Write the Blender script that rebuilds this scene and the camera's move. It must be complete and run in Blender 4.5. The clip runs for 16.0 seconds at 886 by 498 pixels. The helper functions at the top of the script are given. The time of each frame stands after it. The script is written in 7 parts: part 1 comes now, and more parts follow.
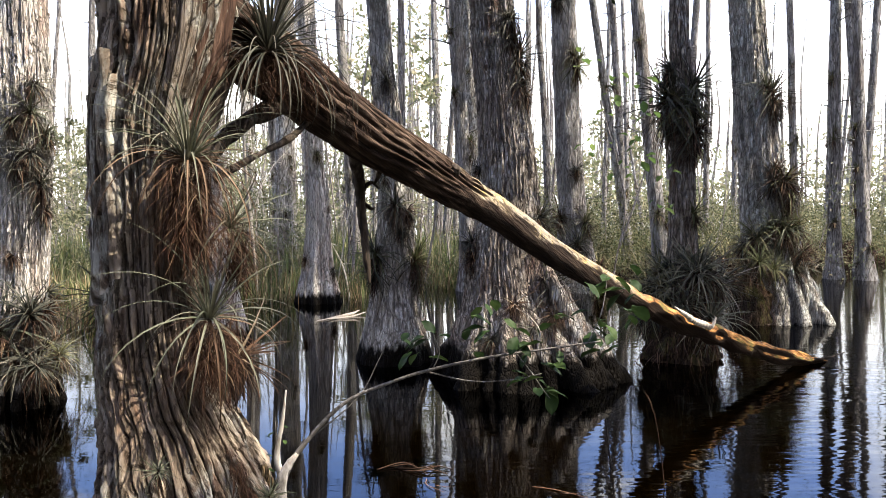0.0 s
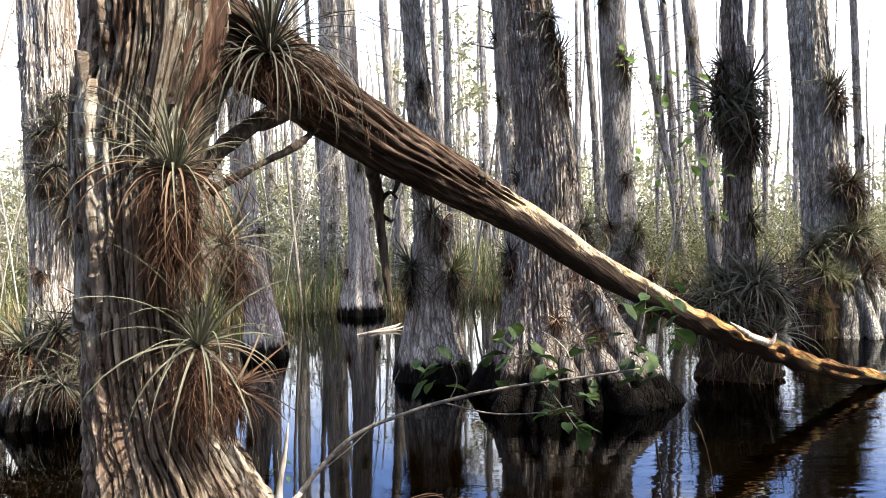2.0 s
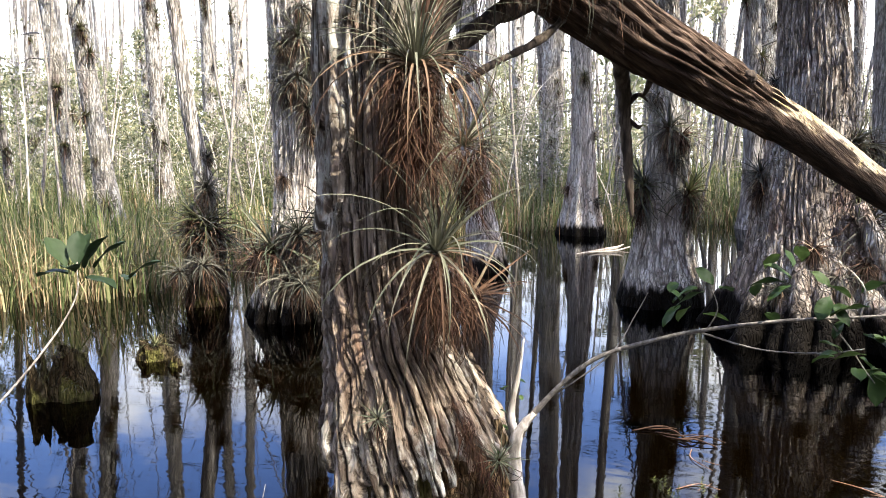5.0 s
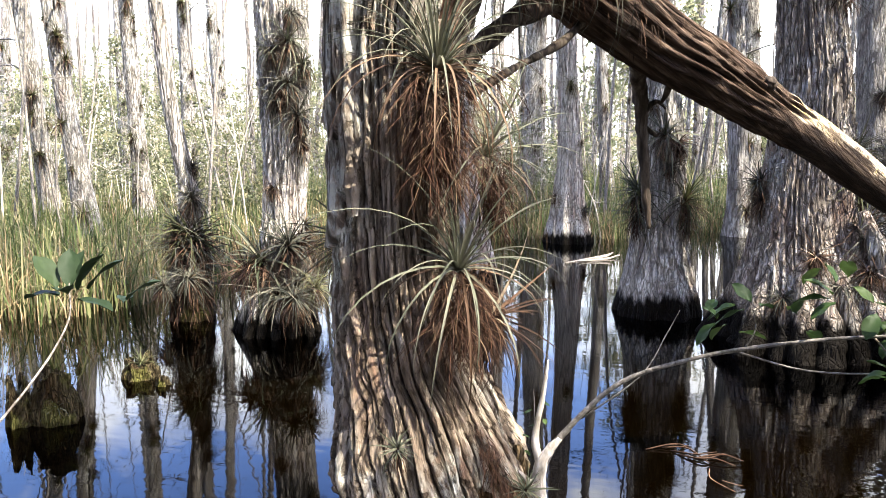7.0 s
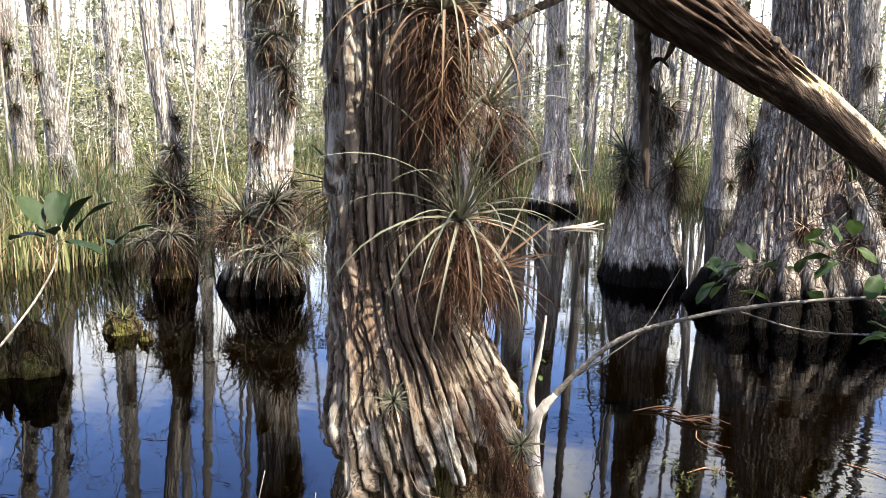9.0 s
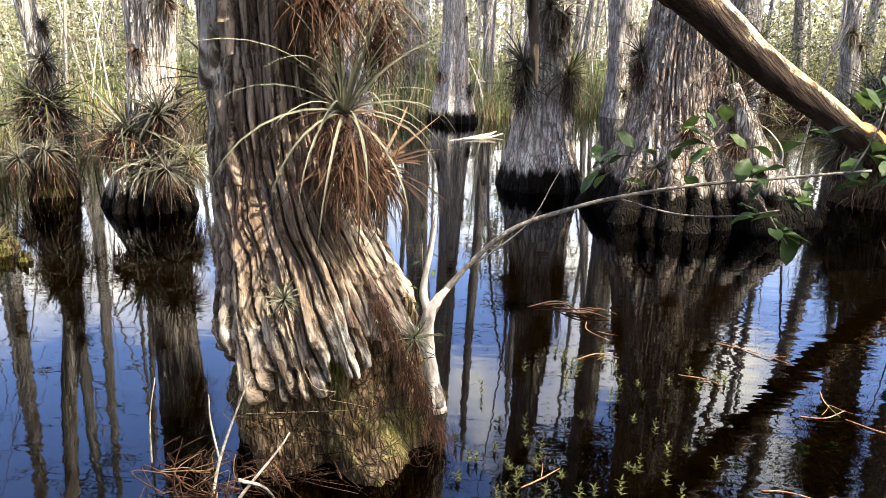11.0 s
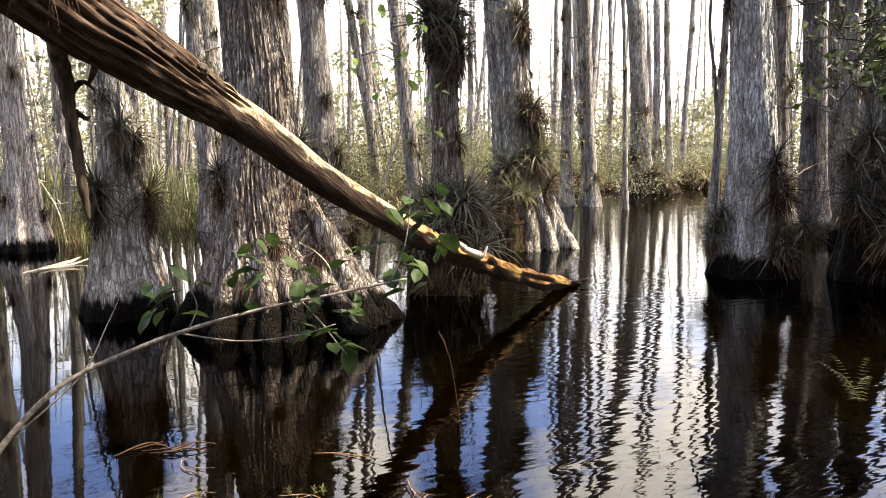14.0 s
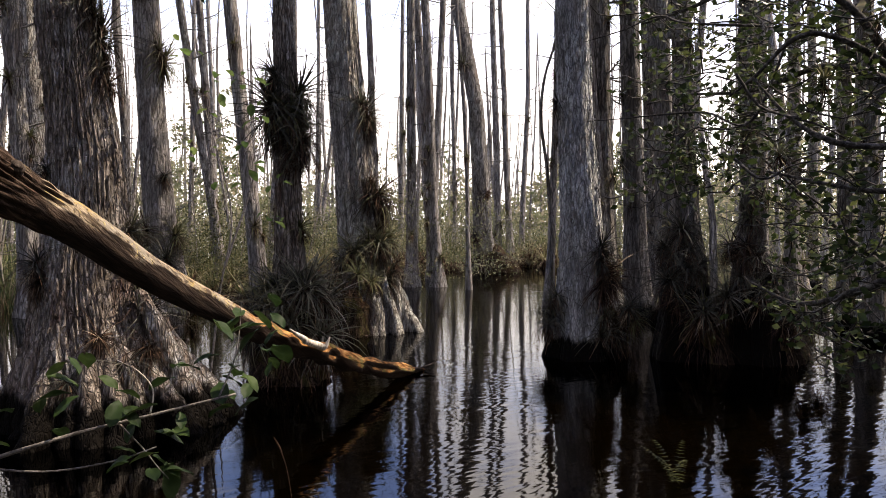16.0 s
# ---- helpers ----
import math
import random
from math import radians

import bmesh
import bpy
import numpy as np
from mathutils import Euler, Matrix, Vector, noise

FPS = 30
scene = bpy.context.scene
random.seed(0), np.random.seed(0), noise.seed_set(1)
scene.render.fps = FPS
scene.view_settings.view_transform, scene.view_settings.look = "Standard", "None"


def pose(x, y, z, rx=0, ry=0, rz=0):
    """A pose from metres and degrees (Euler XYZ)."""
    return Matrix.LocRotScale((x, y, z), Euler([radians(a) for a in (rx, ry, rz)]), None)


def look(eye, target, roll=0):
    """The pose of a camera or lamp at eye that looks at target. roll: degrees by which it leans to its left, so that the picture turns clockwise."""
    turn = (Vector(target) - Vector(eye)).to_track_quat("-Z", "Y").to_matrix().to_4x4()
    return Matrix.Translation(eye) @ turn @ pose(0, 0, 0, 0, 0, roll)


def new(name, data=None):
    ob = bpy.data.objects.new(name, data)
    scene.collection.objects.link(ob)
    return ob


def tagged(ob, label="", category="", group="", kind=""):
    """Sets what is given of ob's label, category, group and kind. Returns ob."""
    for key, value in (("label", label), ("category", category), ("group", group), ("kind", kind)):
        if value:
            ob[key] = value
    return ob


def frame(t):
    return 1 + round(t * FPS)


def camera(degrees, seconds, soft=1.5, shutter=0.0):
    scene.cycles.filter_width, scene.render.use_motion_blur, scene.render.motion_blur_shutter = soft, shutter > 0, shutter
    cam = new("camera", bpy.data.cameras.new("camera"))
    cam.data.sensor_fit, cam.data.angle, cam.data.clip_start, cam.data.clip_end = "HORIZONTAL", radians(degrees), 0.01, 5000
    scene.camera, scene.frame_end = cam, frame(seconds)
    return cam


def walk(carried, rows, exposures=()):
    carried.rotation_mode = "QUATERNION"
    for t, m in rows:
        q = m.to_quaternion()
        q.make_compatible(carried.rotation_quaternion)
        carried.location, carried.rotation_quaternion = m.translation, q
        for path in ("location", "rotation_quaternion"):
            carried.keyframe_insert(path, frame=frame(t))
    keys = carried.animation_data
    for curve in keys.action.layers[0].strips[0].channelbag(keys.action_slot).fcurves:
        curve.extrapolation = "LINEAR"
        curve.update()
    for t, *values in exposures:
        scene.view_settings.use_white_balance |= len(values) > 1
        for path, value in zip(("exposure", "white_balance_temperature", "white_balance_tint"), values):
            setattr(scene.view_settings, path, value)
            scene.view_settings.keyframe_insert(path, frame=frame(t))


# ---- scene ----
from collections import defaultdict

cam = camera(61.2, 16.0, soft=0.8)
PATH = [
    (0, (-0.082, -0.238, 1.565), (-0.038, 1.758, 1.459), -0.39),
    (0.5, (-0.122, -0.178, 1.548), (0.053, 1.812, 1.451), -0.09),
    (1, (-0.091, -0.089, 1.55), (0.135, 1.895, 1.448), -0.30),
    (1.5, (-0.015, 0.027, 1.561), (0.125, 2.021, 1.476), -0.49),
    (2, (0.065, 0.092, 1.577), (-0.032, 2.088, 1.496), -1.12),
    (2.5, (0.115, 0.108, 1.555), (-0.154, 2.085, 1.426), -1.42),
    (3, (0.106, 0.126, 1.535), (-0.319, 2.067, 1.31), -1.45),
    (3.5, (0.068, 0.123, 1.536), (-0.526, 2.02, 1.317), -1.58),
    (4, (0.024, 0.169, 1.519), (-0.653, 2.036, 1.281), -1.33),
    (4.2, (0.001, 0.209, 1.513), (-0.673, 2.072, 1.239), -1.03),
    (6.3, (-0.24, 0.422, 1.52), (-0.846, 2.304, 1.223), -0.16),
    (6.5, (-0.256, 0.428, 1.517), (-0.85, 2.314, 1.214), -0.13),
    (7, (-0.286, 0.444, 1.523), (-0.875, 2.336, 1.255), -0.46),
    (7.5, (-0.306, 0.466, 1.523), (-0.901, 2.359, 1.274), -0.42),
    (8, (-0.333, 0.471, 1.522), (-0.927, 2.365, 1.28), -0.38),
    (8.5, (-0.359, 0.475, 1.502), (-0.937, 2.371, 1.239), 0.38),
    (8.7, (-0.361, 0.47, 1.485), (-0.918, 2.368, 1.188), 0.80),
    (10.8, (-0.326, 0.467, 1.387), (-0.685, 2.355, 0.835), 0.96),
    (11, (-0.308, 0.48, 1.385), (-0.582, 2.381, 0.827), 1.05),
    (11.5, (-0.254, 0.496, 1.385), (-0.295, 2.422, 0.846), 0.51),
    (12, (-0.214, 0.498, 1.389), (-0.063, 2.423, 0.87), -0.16),
    (12.5, (-0.185, 0.51, 1.392), (0.121, 2.421, 0.887), -0.36),
    (13, (-0.157, 0.518, 1.395), (0.283, 2.407, 0.908), -0.52),
    (13.5, (-0.14, 0.504, 1.408), (0.428, 2.371, 0.967), -0.61),
    (14, (-0.126, 0.488, 1.459), (0.577, 2.339, 1.181), -0.39),
    (14.5, (-0.115, 0.477, 1.497), (0.693, 2.297, 1.309), -0.28),
    (15, (-0.097, 0.465, 1.526), (0.819, 2.234, 1.347), -0.18),
    (15.5, (-0.093, 0.444, 1.568), (0.919, 2.166, 1.454), 0.50),
    (16, (-0.085, 0.449, 1.584), (0.984, 2.138, 1.506), 0.36),
]
walk(cam, [(t, look(eye, target, roll)) for t, eye, target, roll in PATH],
     exposures=[(0.0, 2.20, 7000, 9), (0.5, 2.55, 7000, 9), (1.5, 2.53, 7000, 9), (4.0, 2.50, 6800, 9), (6.5, 2.95, 6800, 8), (8.5, 2.75, 6900, 8), (11.0, 3.08, 7500, 8), (12.0, 3.20, 7900, 5), (13.0, 2.55, 7900, 6), (14.0, 2.78, 8200, 11), (14.5, 2.54, 8200, 12), (15.0, 2.20, 8050, 12), (15.5, 2.17, 7900, 13), (16.0, 1.36, 7700, 16)])

# ---- daylight: thin bright cloud, sun from the right ----
SUN_AZ, SUN_EL = radians(108), radians(56)
SUN_DIR = Vector((math.sin(SUN_AZ) * math.cos(SUN_EL), math.cos(SUN_AZ) * math.cos(SUN_EL), math.sin(SUN_EL)))

world = bpy.data.worlds.new("sky")
scene.world = world
world.use_nodes = True
wt = world.node_tree
wt.nodes.clear()
w_out = wt.nodes.new("ShaderNodeOutputWorld")
w_bg = wt.nodes.new("ShaderNodeBackground")
w_sky = wt.nodes.new("ShaderNodeTexSky")
w_sky.sky_type = "NISHITA"
w_sky.sun_disc = False
w_sky.sun_elevation, w_sky.sun_rotation = SUN_EL, SUN_AZ
w_sky.dust_density = 1.2
w_noise = wt.nodes.new("ShaderNodeTexNoise")
w_noise.noise_dimensions = "4D"
w_noise.inputs["W"].default_value = 4.0
w_noise.inputs["Scale"].default_value = 5.0
w_noise.inputs["Detail"].default_value = 6.0
w_ramp = wt.nodes.new("ShaderNodeValToRGB")
w_ramp.color_ramp.elements[0].position, w_ramp.color_ramp.elements[1].position = 0.49, 0.64
w_mix = wt.nodes.new("ShaderNodeMix")
w_mix.data_type = "RGBA"
w_mix.inputs[7].default_value = (12.5, 12.9, 13.5, 1)
wt.links.new(w_noise.outputs["Fac"], w_ramp.inputs["Fac"])
w_co = wt.nodes.new("ShaderNodeTexCoord")
w_xyz = wt.nodes.new("ShaderNodeSeparateXYZ")
w_low = wt.nodes.new("ShaderNodeMapRange")
w_low.interpolation_type = "SMOOTHSTEP"
for key, v in (("From Min", 0.12), ("From Max", 0.33), ("To Min", 1.0), ("To Max", 0.0)):
    w_low.inputs[key].default_value = v
w_max = wt.nodes.new("ShaderNodeMath")
w_max.operation = "MAXIMUM"
wt.links.new(w_co.outputs["Generated"], w_xyz.inputs[0])
wt.links.new(w_co.outputs["Generated"], w_noise.inputs["Vector"])
wt.links.new(w_xyz.outputs[2], w_low.inputs["Value"])
wt.links.new(w_ramp.outputs["Color"], w_max.inputs[0])
wt.links.new(w_low.outputs["Result"], w_max.inputs[1])
wt.links.new(w_max.outputs[0], w_mix.inputs[0])
w_hue = wt.nodes.new("ShaderNodeHueSaturation")
w_hue.inputs["Hue"].default_value, w_hue.inputs["Saturation"].default_value, w_hue.inputs["Value"].default_value = 0.52, 1.3, 2.6
wt.links.new(w_sky.outputs["Color"], w_hue.inputs["Color"])
wt.links.new(w_hue.outputs["Color"], w_mix.inputs[6])
wt.links.new(w_mix.outputs[2], w_bg.inputs["Color"])
w_bg.inputs["Strength"].default_value = 0.085
wt.links.new(w_bg.outputs[0], w_out.inputs["Surface"])

sun_data = bpy.data.lights.new("sun", "SUN")
sun_data.energy, sun_data.angle, sun_data.color = 4.5, radians(0.6), (1.0, 0.95, 0.86)
sun = new("sun", sun_data)
sun.matrix_world = look(SUN_DIR * 60, (0, 0, 0))


# ---- materials ----
def shader(name):
    m = bpy.data.materials.new(name)
    m.use_nodes = True
    t = m.node_tree
    t.nodes.clear()
    out = t.nodes.new("ShaderNodeOutputMaterial")
    b = t.nodes.new("ShaderNodeBsdfPrincipled")
    t.links.new(b.outputs[0], out.inputs["Surface"])
    return m, t, b, out


def plug(t, sock, value):
    if hasattr(value, "is_output"):
        t.links.new(value, sock)
    elif isinstance(value, (tuple, list)) and len(value) == 3 and sock.type == "RGBA":
        sock.default_value = (*value, 1)
    else:
        sock.default_value = value


def grain(t, scale, stretch=(1, 1, 1), detail=4.0, rough=0.55, distort=0.0, by=None):
    co = t.nodes.new("ShaderNodeTexCoord")
    mp = t.nodes.new("ShaderNodeMapping")
    mp.inputs["Scale"].default_value = stretch
    no = t.nodes.new("ShaderNodeTexNoise")
    source = co.outputs["Object"]
    if by:
        source = co.outputs["UV"]
        mp.inputs["Scale"].default_value = (stretch[0], stretch[2], 1)
        mp.inputs["Location"].default_value = (3.7, 1.3, 0.41)
    t.links.new(source, mp.inputs["Vector"])
    t.links.new(mp.outputs[0], no.inputs["Vector"])
    for key, v in (("Scale", scale), ("Detail", detail), ("Roughness", rough), ("Distortion", distort)):
        no.inputs[key].default_value = v
    return no.outputs["Fac"]


def ramp(t, fac, stops):
    r = t.nodes.new("ShaderNodeValToRGB")
    els = r.color_ramp.elements
    while len(els) < len(stops):
        els.new(0.5)
    for e, (p, c) in zip(els, stops):
        e.position, e.color = p, (*c, 1) if len(c) == 3 else c
    plug(t, r.inputs["Fac"], fac)
    return r.outputs["Color"]


def step(t, fac, low, high):
    r = t.nodes.new("ShaderNodeMapRange")
    r.interpolation_type = "SMOOTHSTEP"
    plug(t, r.inputs["Value"], fac)
    r.inputs["From Min"].default_value, r.inputs["From Max"].default_value = low, high
    return r.outputs["Result"]


def blend(t, fac, a, b, kind="MIX"):
    x = t.nodes.new("ShaderNodeMix")
    x.data_type, x.blend_type = "RGBA", kind
    plug(t, x.inputs[0], fac)
    plug(t, x.inputs[6], a)
    plug(t, x.inputs[7], b)
    return x.outputs[2]


def calc(t, op, a, b=0.0):
    x = t.nodes.new("ShaderNodeMath")
    x.operation = op
    plug(t, x.inputs[0], a)
    plug(t, x.inputs[1], b)
    return x.outputs[0]


def bumped(t, b, height, strength, distance=0.01):
    n = t.nodes.new("ShaderNodeBump")
    n.inputs["Strength"].default_value, n.inputs["Distance"].default_value = strength, distance
    plug(t, n.inputs["Height"], height)
    t.links.new(n.outputs[0], b.inputs["Normal"])


def height_of(t):
    co = t.nodes.new("ShaderNodeTexCoord")
    s = t.nodes.new("ShaderNodeSeparateXYZ")
    t.links.new(co.outputs["Object"], s.inputs[0])
    return s.outputs


def lottery(t):
    return t.nodes.new("ShaderNodeObjectInfo").outputs["Random"]


def island(t):
    return t.nodes.new("ShaderNodeNewGeometry").outputs["Random Per Island"]


def crevice(t, scale, stretch, wide):
    """Long dark cracks between bark plates: 1 in a crack, 0 on a plate."""
    co = t.nodes.new("ShaderNodeTexCoord")
    mp = t.nodes.new("ShaderNodeMapping")
    mp.inputs["Scale"].default_value = stretch
    wob = t.nodes.new("ShaderNodeTexNoise")
    wob.inputs["Scale"].default_value, wob.inputs["Detail"].default_value = 5.0, 3.0
    add = t.nodes.new("ShaderNodeVectorMath")
    add.operation = "MULTIPLY_ADD"
    add.inputs[1].default_value = (0.05, 0.05, 0.0)
    vo = t.nodes.new("ShaderNodeTexVoronoi")
    vo.feature = "DISTANCE_TO_EDGE"
    vo.inputs["Scale"].default_value = scale
    t.links.new(co.outputs["Object"], wob.inputs["Vector"])
    t.links.new(wob.outputs["Color"], add.inputs[0])
    t.links.new(co.outputs["Object"], add.inputs[2])
    t.links.new(add.outputs[0], mp.inputs["Vector"])
    t.links.new(mp.outputs[0], vo.inputs["Vector"])
    return calc(t, "SUBTRACT", 1.0, step(t, vo.outputs["Distance"], wide * 0.15, wide * 1.3))


def bark_material(name, dark, mid, pale, rust, lichen=(0.36, 0.37, 0.33), lichen_at=0.6, fine=1.0, tide=None, moss=0.0, crack=(34, 0.09), crack_wide=0.1, deep_by=0.75, by=None, plate=0.2, relief=0.022, ridge=0.0):
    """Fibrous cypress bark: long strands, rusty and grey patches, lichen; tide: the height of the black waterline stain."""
    m, t, b, _ = shader(name)
    strand = grain(t, 26 * fine, (1, 1, plate), 6, 0.62, 0.35, by)
    fibre = grain(t, 95 * fine, (1, 1, 0.06), 4, 0.6, 0.0, by)
    patch = grain(t, 2.3 * fine, (1, 1, 0.45), 5, 0.6)
    speck = grain(t, 15 * fine, (1, 1, 0.6), 6, 0.7)
    if ridge:
        fibre = grain(t, 150, (1, 1, 0.05), 5, 0.7, 0.0, by)
    blotch = grain(t, 7 * fine, (1, 1, 0.35), 6, 0.65)
    c = ramp(t, strand, [(0.24, dark), (0.42, mid), (0.66, pale)])
    c = blend(t, calc(t, "MULTIPLY", step(t, grain(t, 4.1 * fine, (1, 1, 0.2), 5, 0.6), 0.5, 0.68), 0.75), c, rust)
    c = blend(t, calc(t, "MULTIPLY", step(t, patch, lichen_at - 0.08, lichen_at + 0.1), calc(t, "MULTIPLY", step(t, speck, 0.42, 0.6), 0.85)), c, lichen)
    c = blend(t, calc(t, "MULTIPLY", step(t, fibre, 0.42, 0.7), 0.4), c, dark)
    c = blend(t, calc(t, "MULTIPLY", step(t, blotch, 0.53, 0.64), 0.55), c, tuple(v * 1.4 for v in dark))
    if ridge:
        fleck = step(t, grain(t, 48, (1, 1, 0.22), 6, 0.72, 0.4, by), 0.53, 0.6)
        c = blend(t, calc(t, "MULTIPLY", fleck, 0.7), c, tuple(v * 1.6 for v in dark))
        c = blend(t, calc(t, "MULTIPLY", step(t, fibre, 0.5, 0.6), 0.55), c, dark)
        strand = calc(t, "SUBTRACT", strand, calc(t, "MULTIPLY", fleck, 0.35))
    split = crevice(t, crack[0] * fine, (1, 1, crack[1]), crack_wide)
    split2 = crevice(t, crack[0] * fine * 2.1, (1, 1, crack[1] * 1.3), crack_wide * 0.9)
    deep = calc(t, "MAXIMUM", split, calc(t, "MULTIPLY", split2, 0.6))
    if ridge:
        uv = t.nodes.new("ShaderNodeTexCoord")
        sep = t.nodes.new("ShaderNodeSeparateXYZ")
        t.links.new(uv.outputs["UV"], sep.inputs[0])
        wave = calc(t, "ABSOLUTE", calc(t, "SINE", calc(t, "MULTIPLY", sep.outputs[0], math.pi / ridge)))
        deep = calc(t, "SUBTRACT", 1.0, step(t, calc(t, "ADD", wave, calc(t, "MULTIPLY", calc(t, "SUBTRACT", fibre, 0.5), 0.7)), 0.1, 0.42))
    c = blend(t, calc(t, "MULTIPLY", deep, deep_by), c, tuple(v * 0.4 for v in dark))
    c = blend(t, calc(t, "MULTIPLY", lottery(t), 0.15), c, pale)
    rough = 0.92
    xyz = height_of(t)
    if moss:
        green = calc(t, "MULTIPLY", step(t, grain(t, 5.5, (1, 1, 0.8), 5, 0.65), 0.5, 0.62), moss)
        c = blend(t, green, c, ramp(t, speck, [(0.35, (0.05, 0.06, 0.015)), (0.65, (0.2, 0.2, 0.05))]))
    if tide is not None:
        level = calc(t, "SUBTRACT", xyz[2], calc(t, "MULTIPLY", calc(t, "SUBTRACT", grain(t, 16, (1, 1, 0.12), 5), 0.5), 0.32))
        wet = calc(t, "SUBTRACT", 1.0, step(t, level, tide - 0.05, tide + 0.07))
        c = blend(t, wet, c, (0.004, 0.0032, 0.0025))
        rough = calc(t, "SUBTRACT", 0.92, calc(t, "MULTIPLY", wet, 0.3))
    plug(t, b.inputs["Base Color"], c)
    plug(t, b.inputs["Roughness"], rough)
    b.inputs["Specular IOR Level"].default_value = 0.03
    bumped(t, b, calc(t, "SUBTRACT", calc(t, "ADD", calc(t, "MULTIPLY", strand, 1.0), calc(t, "MULTIPLY", fibre, 0.5)), calc(t, "MULTIPLY", deep, 0.9)), 1.0, relief / fine)
    return m


BARK_NEAR = bark_material("bark_front_cypress", (0.024, 0.016, 0.011), (0.13, 0.097, 0.072), (0.3, 0.245, 0.188), (0.12, 0.06, 0.037), lichen=(0.42, 0.415, 0.36), lichen_at=0.5, crack=(46, 0.035), crack_wide=0.06, deep_by=0.8, by="UV", plate=0.045, relief=0.024, ridge=0.028)
BARK_STUMP = bark_material("rotten_mossy_base", (0.014, 0.01, 0.006), (0.075, 0.052, 0.03), (0.2, 0.15, 0.09), (0.12, 0.06, 0.028), moss=0.35, lichen_at=0.75)
BARK_KNEE = bark_material("rotten_stump_wood", (0.006, 0.005, 0.003), (0.034, 0.026, 0.014), (0.09, 0.072, 0.04), (0.045, 0.024, 0.011), moss=0.3, lichen=(0.1, 0.1, 0.06), lichen_at=0.65)
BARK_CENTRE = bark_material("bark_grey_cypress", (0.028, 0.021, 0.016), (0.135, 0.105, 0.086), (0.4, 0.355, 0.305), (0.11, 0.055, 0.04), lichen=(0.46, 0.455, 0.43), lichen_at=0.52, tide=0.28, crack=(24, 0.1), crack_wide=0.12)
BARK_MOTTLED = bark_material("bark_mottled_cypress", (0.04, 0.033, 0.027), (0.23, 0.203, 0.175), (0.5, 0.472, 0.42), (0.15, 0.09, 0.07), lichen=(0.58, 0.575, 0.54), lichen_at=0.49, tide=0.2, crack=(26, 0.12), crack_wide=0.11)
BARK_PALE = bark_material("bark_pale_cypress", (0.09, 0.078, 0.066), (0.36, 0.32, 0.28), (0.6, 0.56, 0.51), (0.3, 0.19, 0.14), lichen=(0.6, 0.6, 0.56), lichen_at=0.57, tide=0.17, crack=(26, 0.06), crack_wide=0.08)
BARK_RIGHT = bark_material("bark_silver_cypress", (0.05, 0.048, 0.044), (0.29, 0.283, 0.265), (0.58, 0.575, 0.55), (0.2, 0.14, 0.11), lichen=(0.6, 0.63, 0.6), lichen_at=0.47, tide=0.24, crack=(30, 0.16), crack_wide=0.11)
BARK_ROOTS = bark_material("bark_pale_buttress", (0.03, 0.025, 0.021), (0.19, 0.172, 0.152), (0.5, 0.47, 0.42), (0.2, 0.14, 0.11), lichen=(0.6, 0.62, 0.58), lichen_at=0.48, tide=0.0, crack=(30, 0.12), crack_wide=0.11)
BARK_FAR = bark_material("bark_far_cypress", (0.04, 0.034, 0.03), (0.17, 0.153, 0.138), (0.38, 0.355, 0.33), (0.12, 0.08, 0.06), lichen=(0.46, 0.46, 0.43), lichen_at=0.53, fine=0.6, crack_wide=0.08)
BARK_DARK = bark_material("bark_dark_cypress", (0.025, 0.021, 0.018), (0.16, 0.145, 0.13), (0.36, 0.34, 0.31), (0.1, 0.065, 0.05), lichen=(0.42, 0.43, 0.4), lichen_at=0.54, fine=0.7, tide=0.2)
# tide here blackens the lowest 0.85 m, standing for dark withered plants
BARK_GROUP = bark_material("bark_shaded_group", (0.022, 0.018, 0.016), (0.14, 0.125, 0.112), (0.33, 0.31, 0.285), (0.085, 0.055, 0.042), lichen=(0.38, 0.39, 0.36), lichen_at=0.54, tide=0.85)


def leaf_material(name, stops, rough=0.5, sheer=0.25, along=None, spread=0.5):
    """Thin leaf: colour by piece, a little light comes through."""
    m, t, b, out = shader(name)
    pick = calc(t, "ADD", calc(t, "MULTIPLY", island(t), spread), calc(t, "MULTIPLY", lottery(t), 1.0 - spread))
    c = ramp(t, pick, stops)
    c = blend(t, calc(t, "MULTIPLY", grain(t, 30, (1, 1, 1), 4), 0.5), c, tuple(v * 0.45 for v in stops[0][1]))
    plug(t, b.inputs["Base Color"], c)
    b.inputs["Roughness"].default_value = rough
    b.inputs["Specular IOR Level"].default_value = 0.08
    tr = t.nodes.new("ShaderNodeBsdfTranslucent")
    plug(t, tr.inputs["Color"], c)
    mx = t.nodes.new("ShaderNodeMixShader")
    mx.inputs[0].default_value = sheer
    t.links.new(b.outputs[0], mx.inputs[1])
    t.links.new(tr.outputs[0], mx.inputs[2])
    t.links.new(mx.outputs[0], out.inputs["Surface"])
    return m


AIR_GREEN = leaf_material("air_plant_leaf", [(0.1, (0.045, 0.052, 0.03)), (0.45, (0.088, 0.09, 0.062)), (0.75, (0.125, 0.118, 0.086)), (0.95, (0.19, 0.165, 0.118))], 0.55, 0.15)
AIR_OLIVE = leaf_material("air_plant_olive_leaf", [(0.1, (0.03, 0.034, 0.015)), (0.5, (0.085, 0.088, 0.04)), (0.9, (0.22, 0.19, 0.11))], 0.6, 0.22)
AIR_STRAW = leaf_material("straw_leaf", [(0.05, (0.02, 0.012, 0.008)), (0.45, (0.033, 0.016, 0.01)), (0.78, (0.065, 0.031, 0.018)), (0.97, (0.17, 0.115, 0.072))], 0.8, 0.15, spread=0.85)
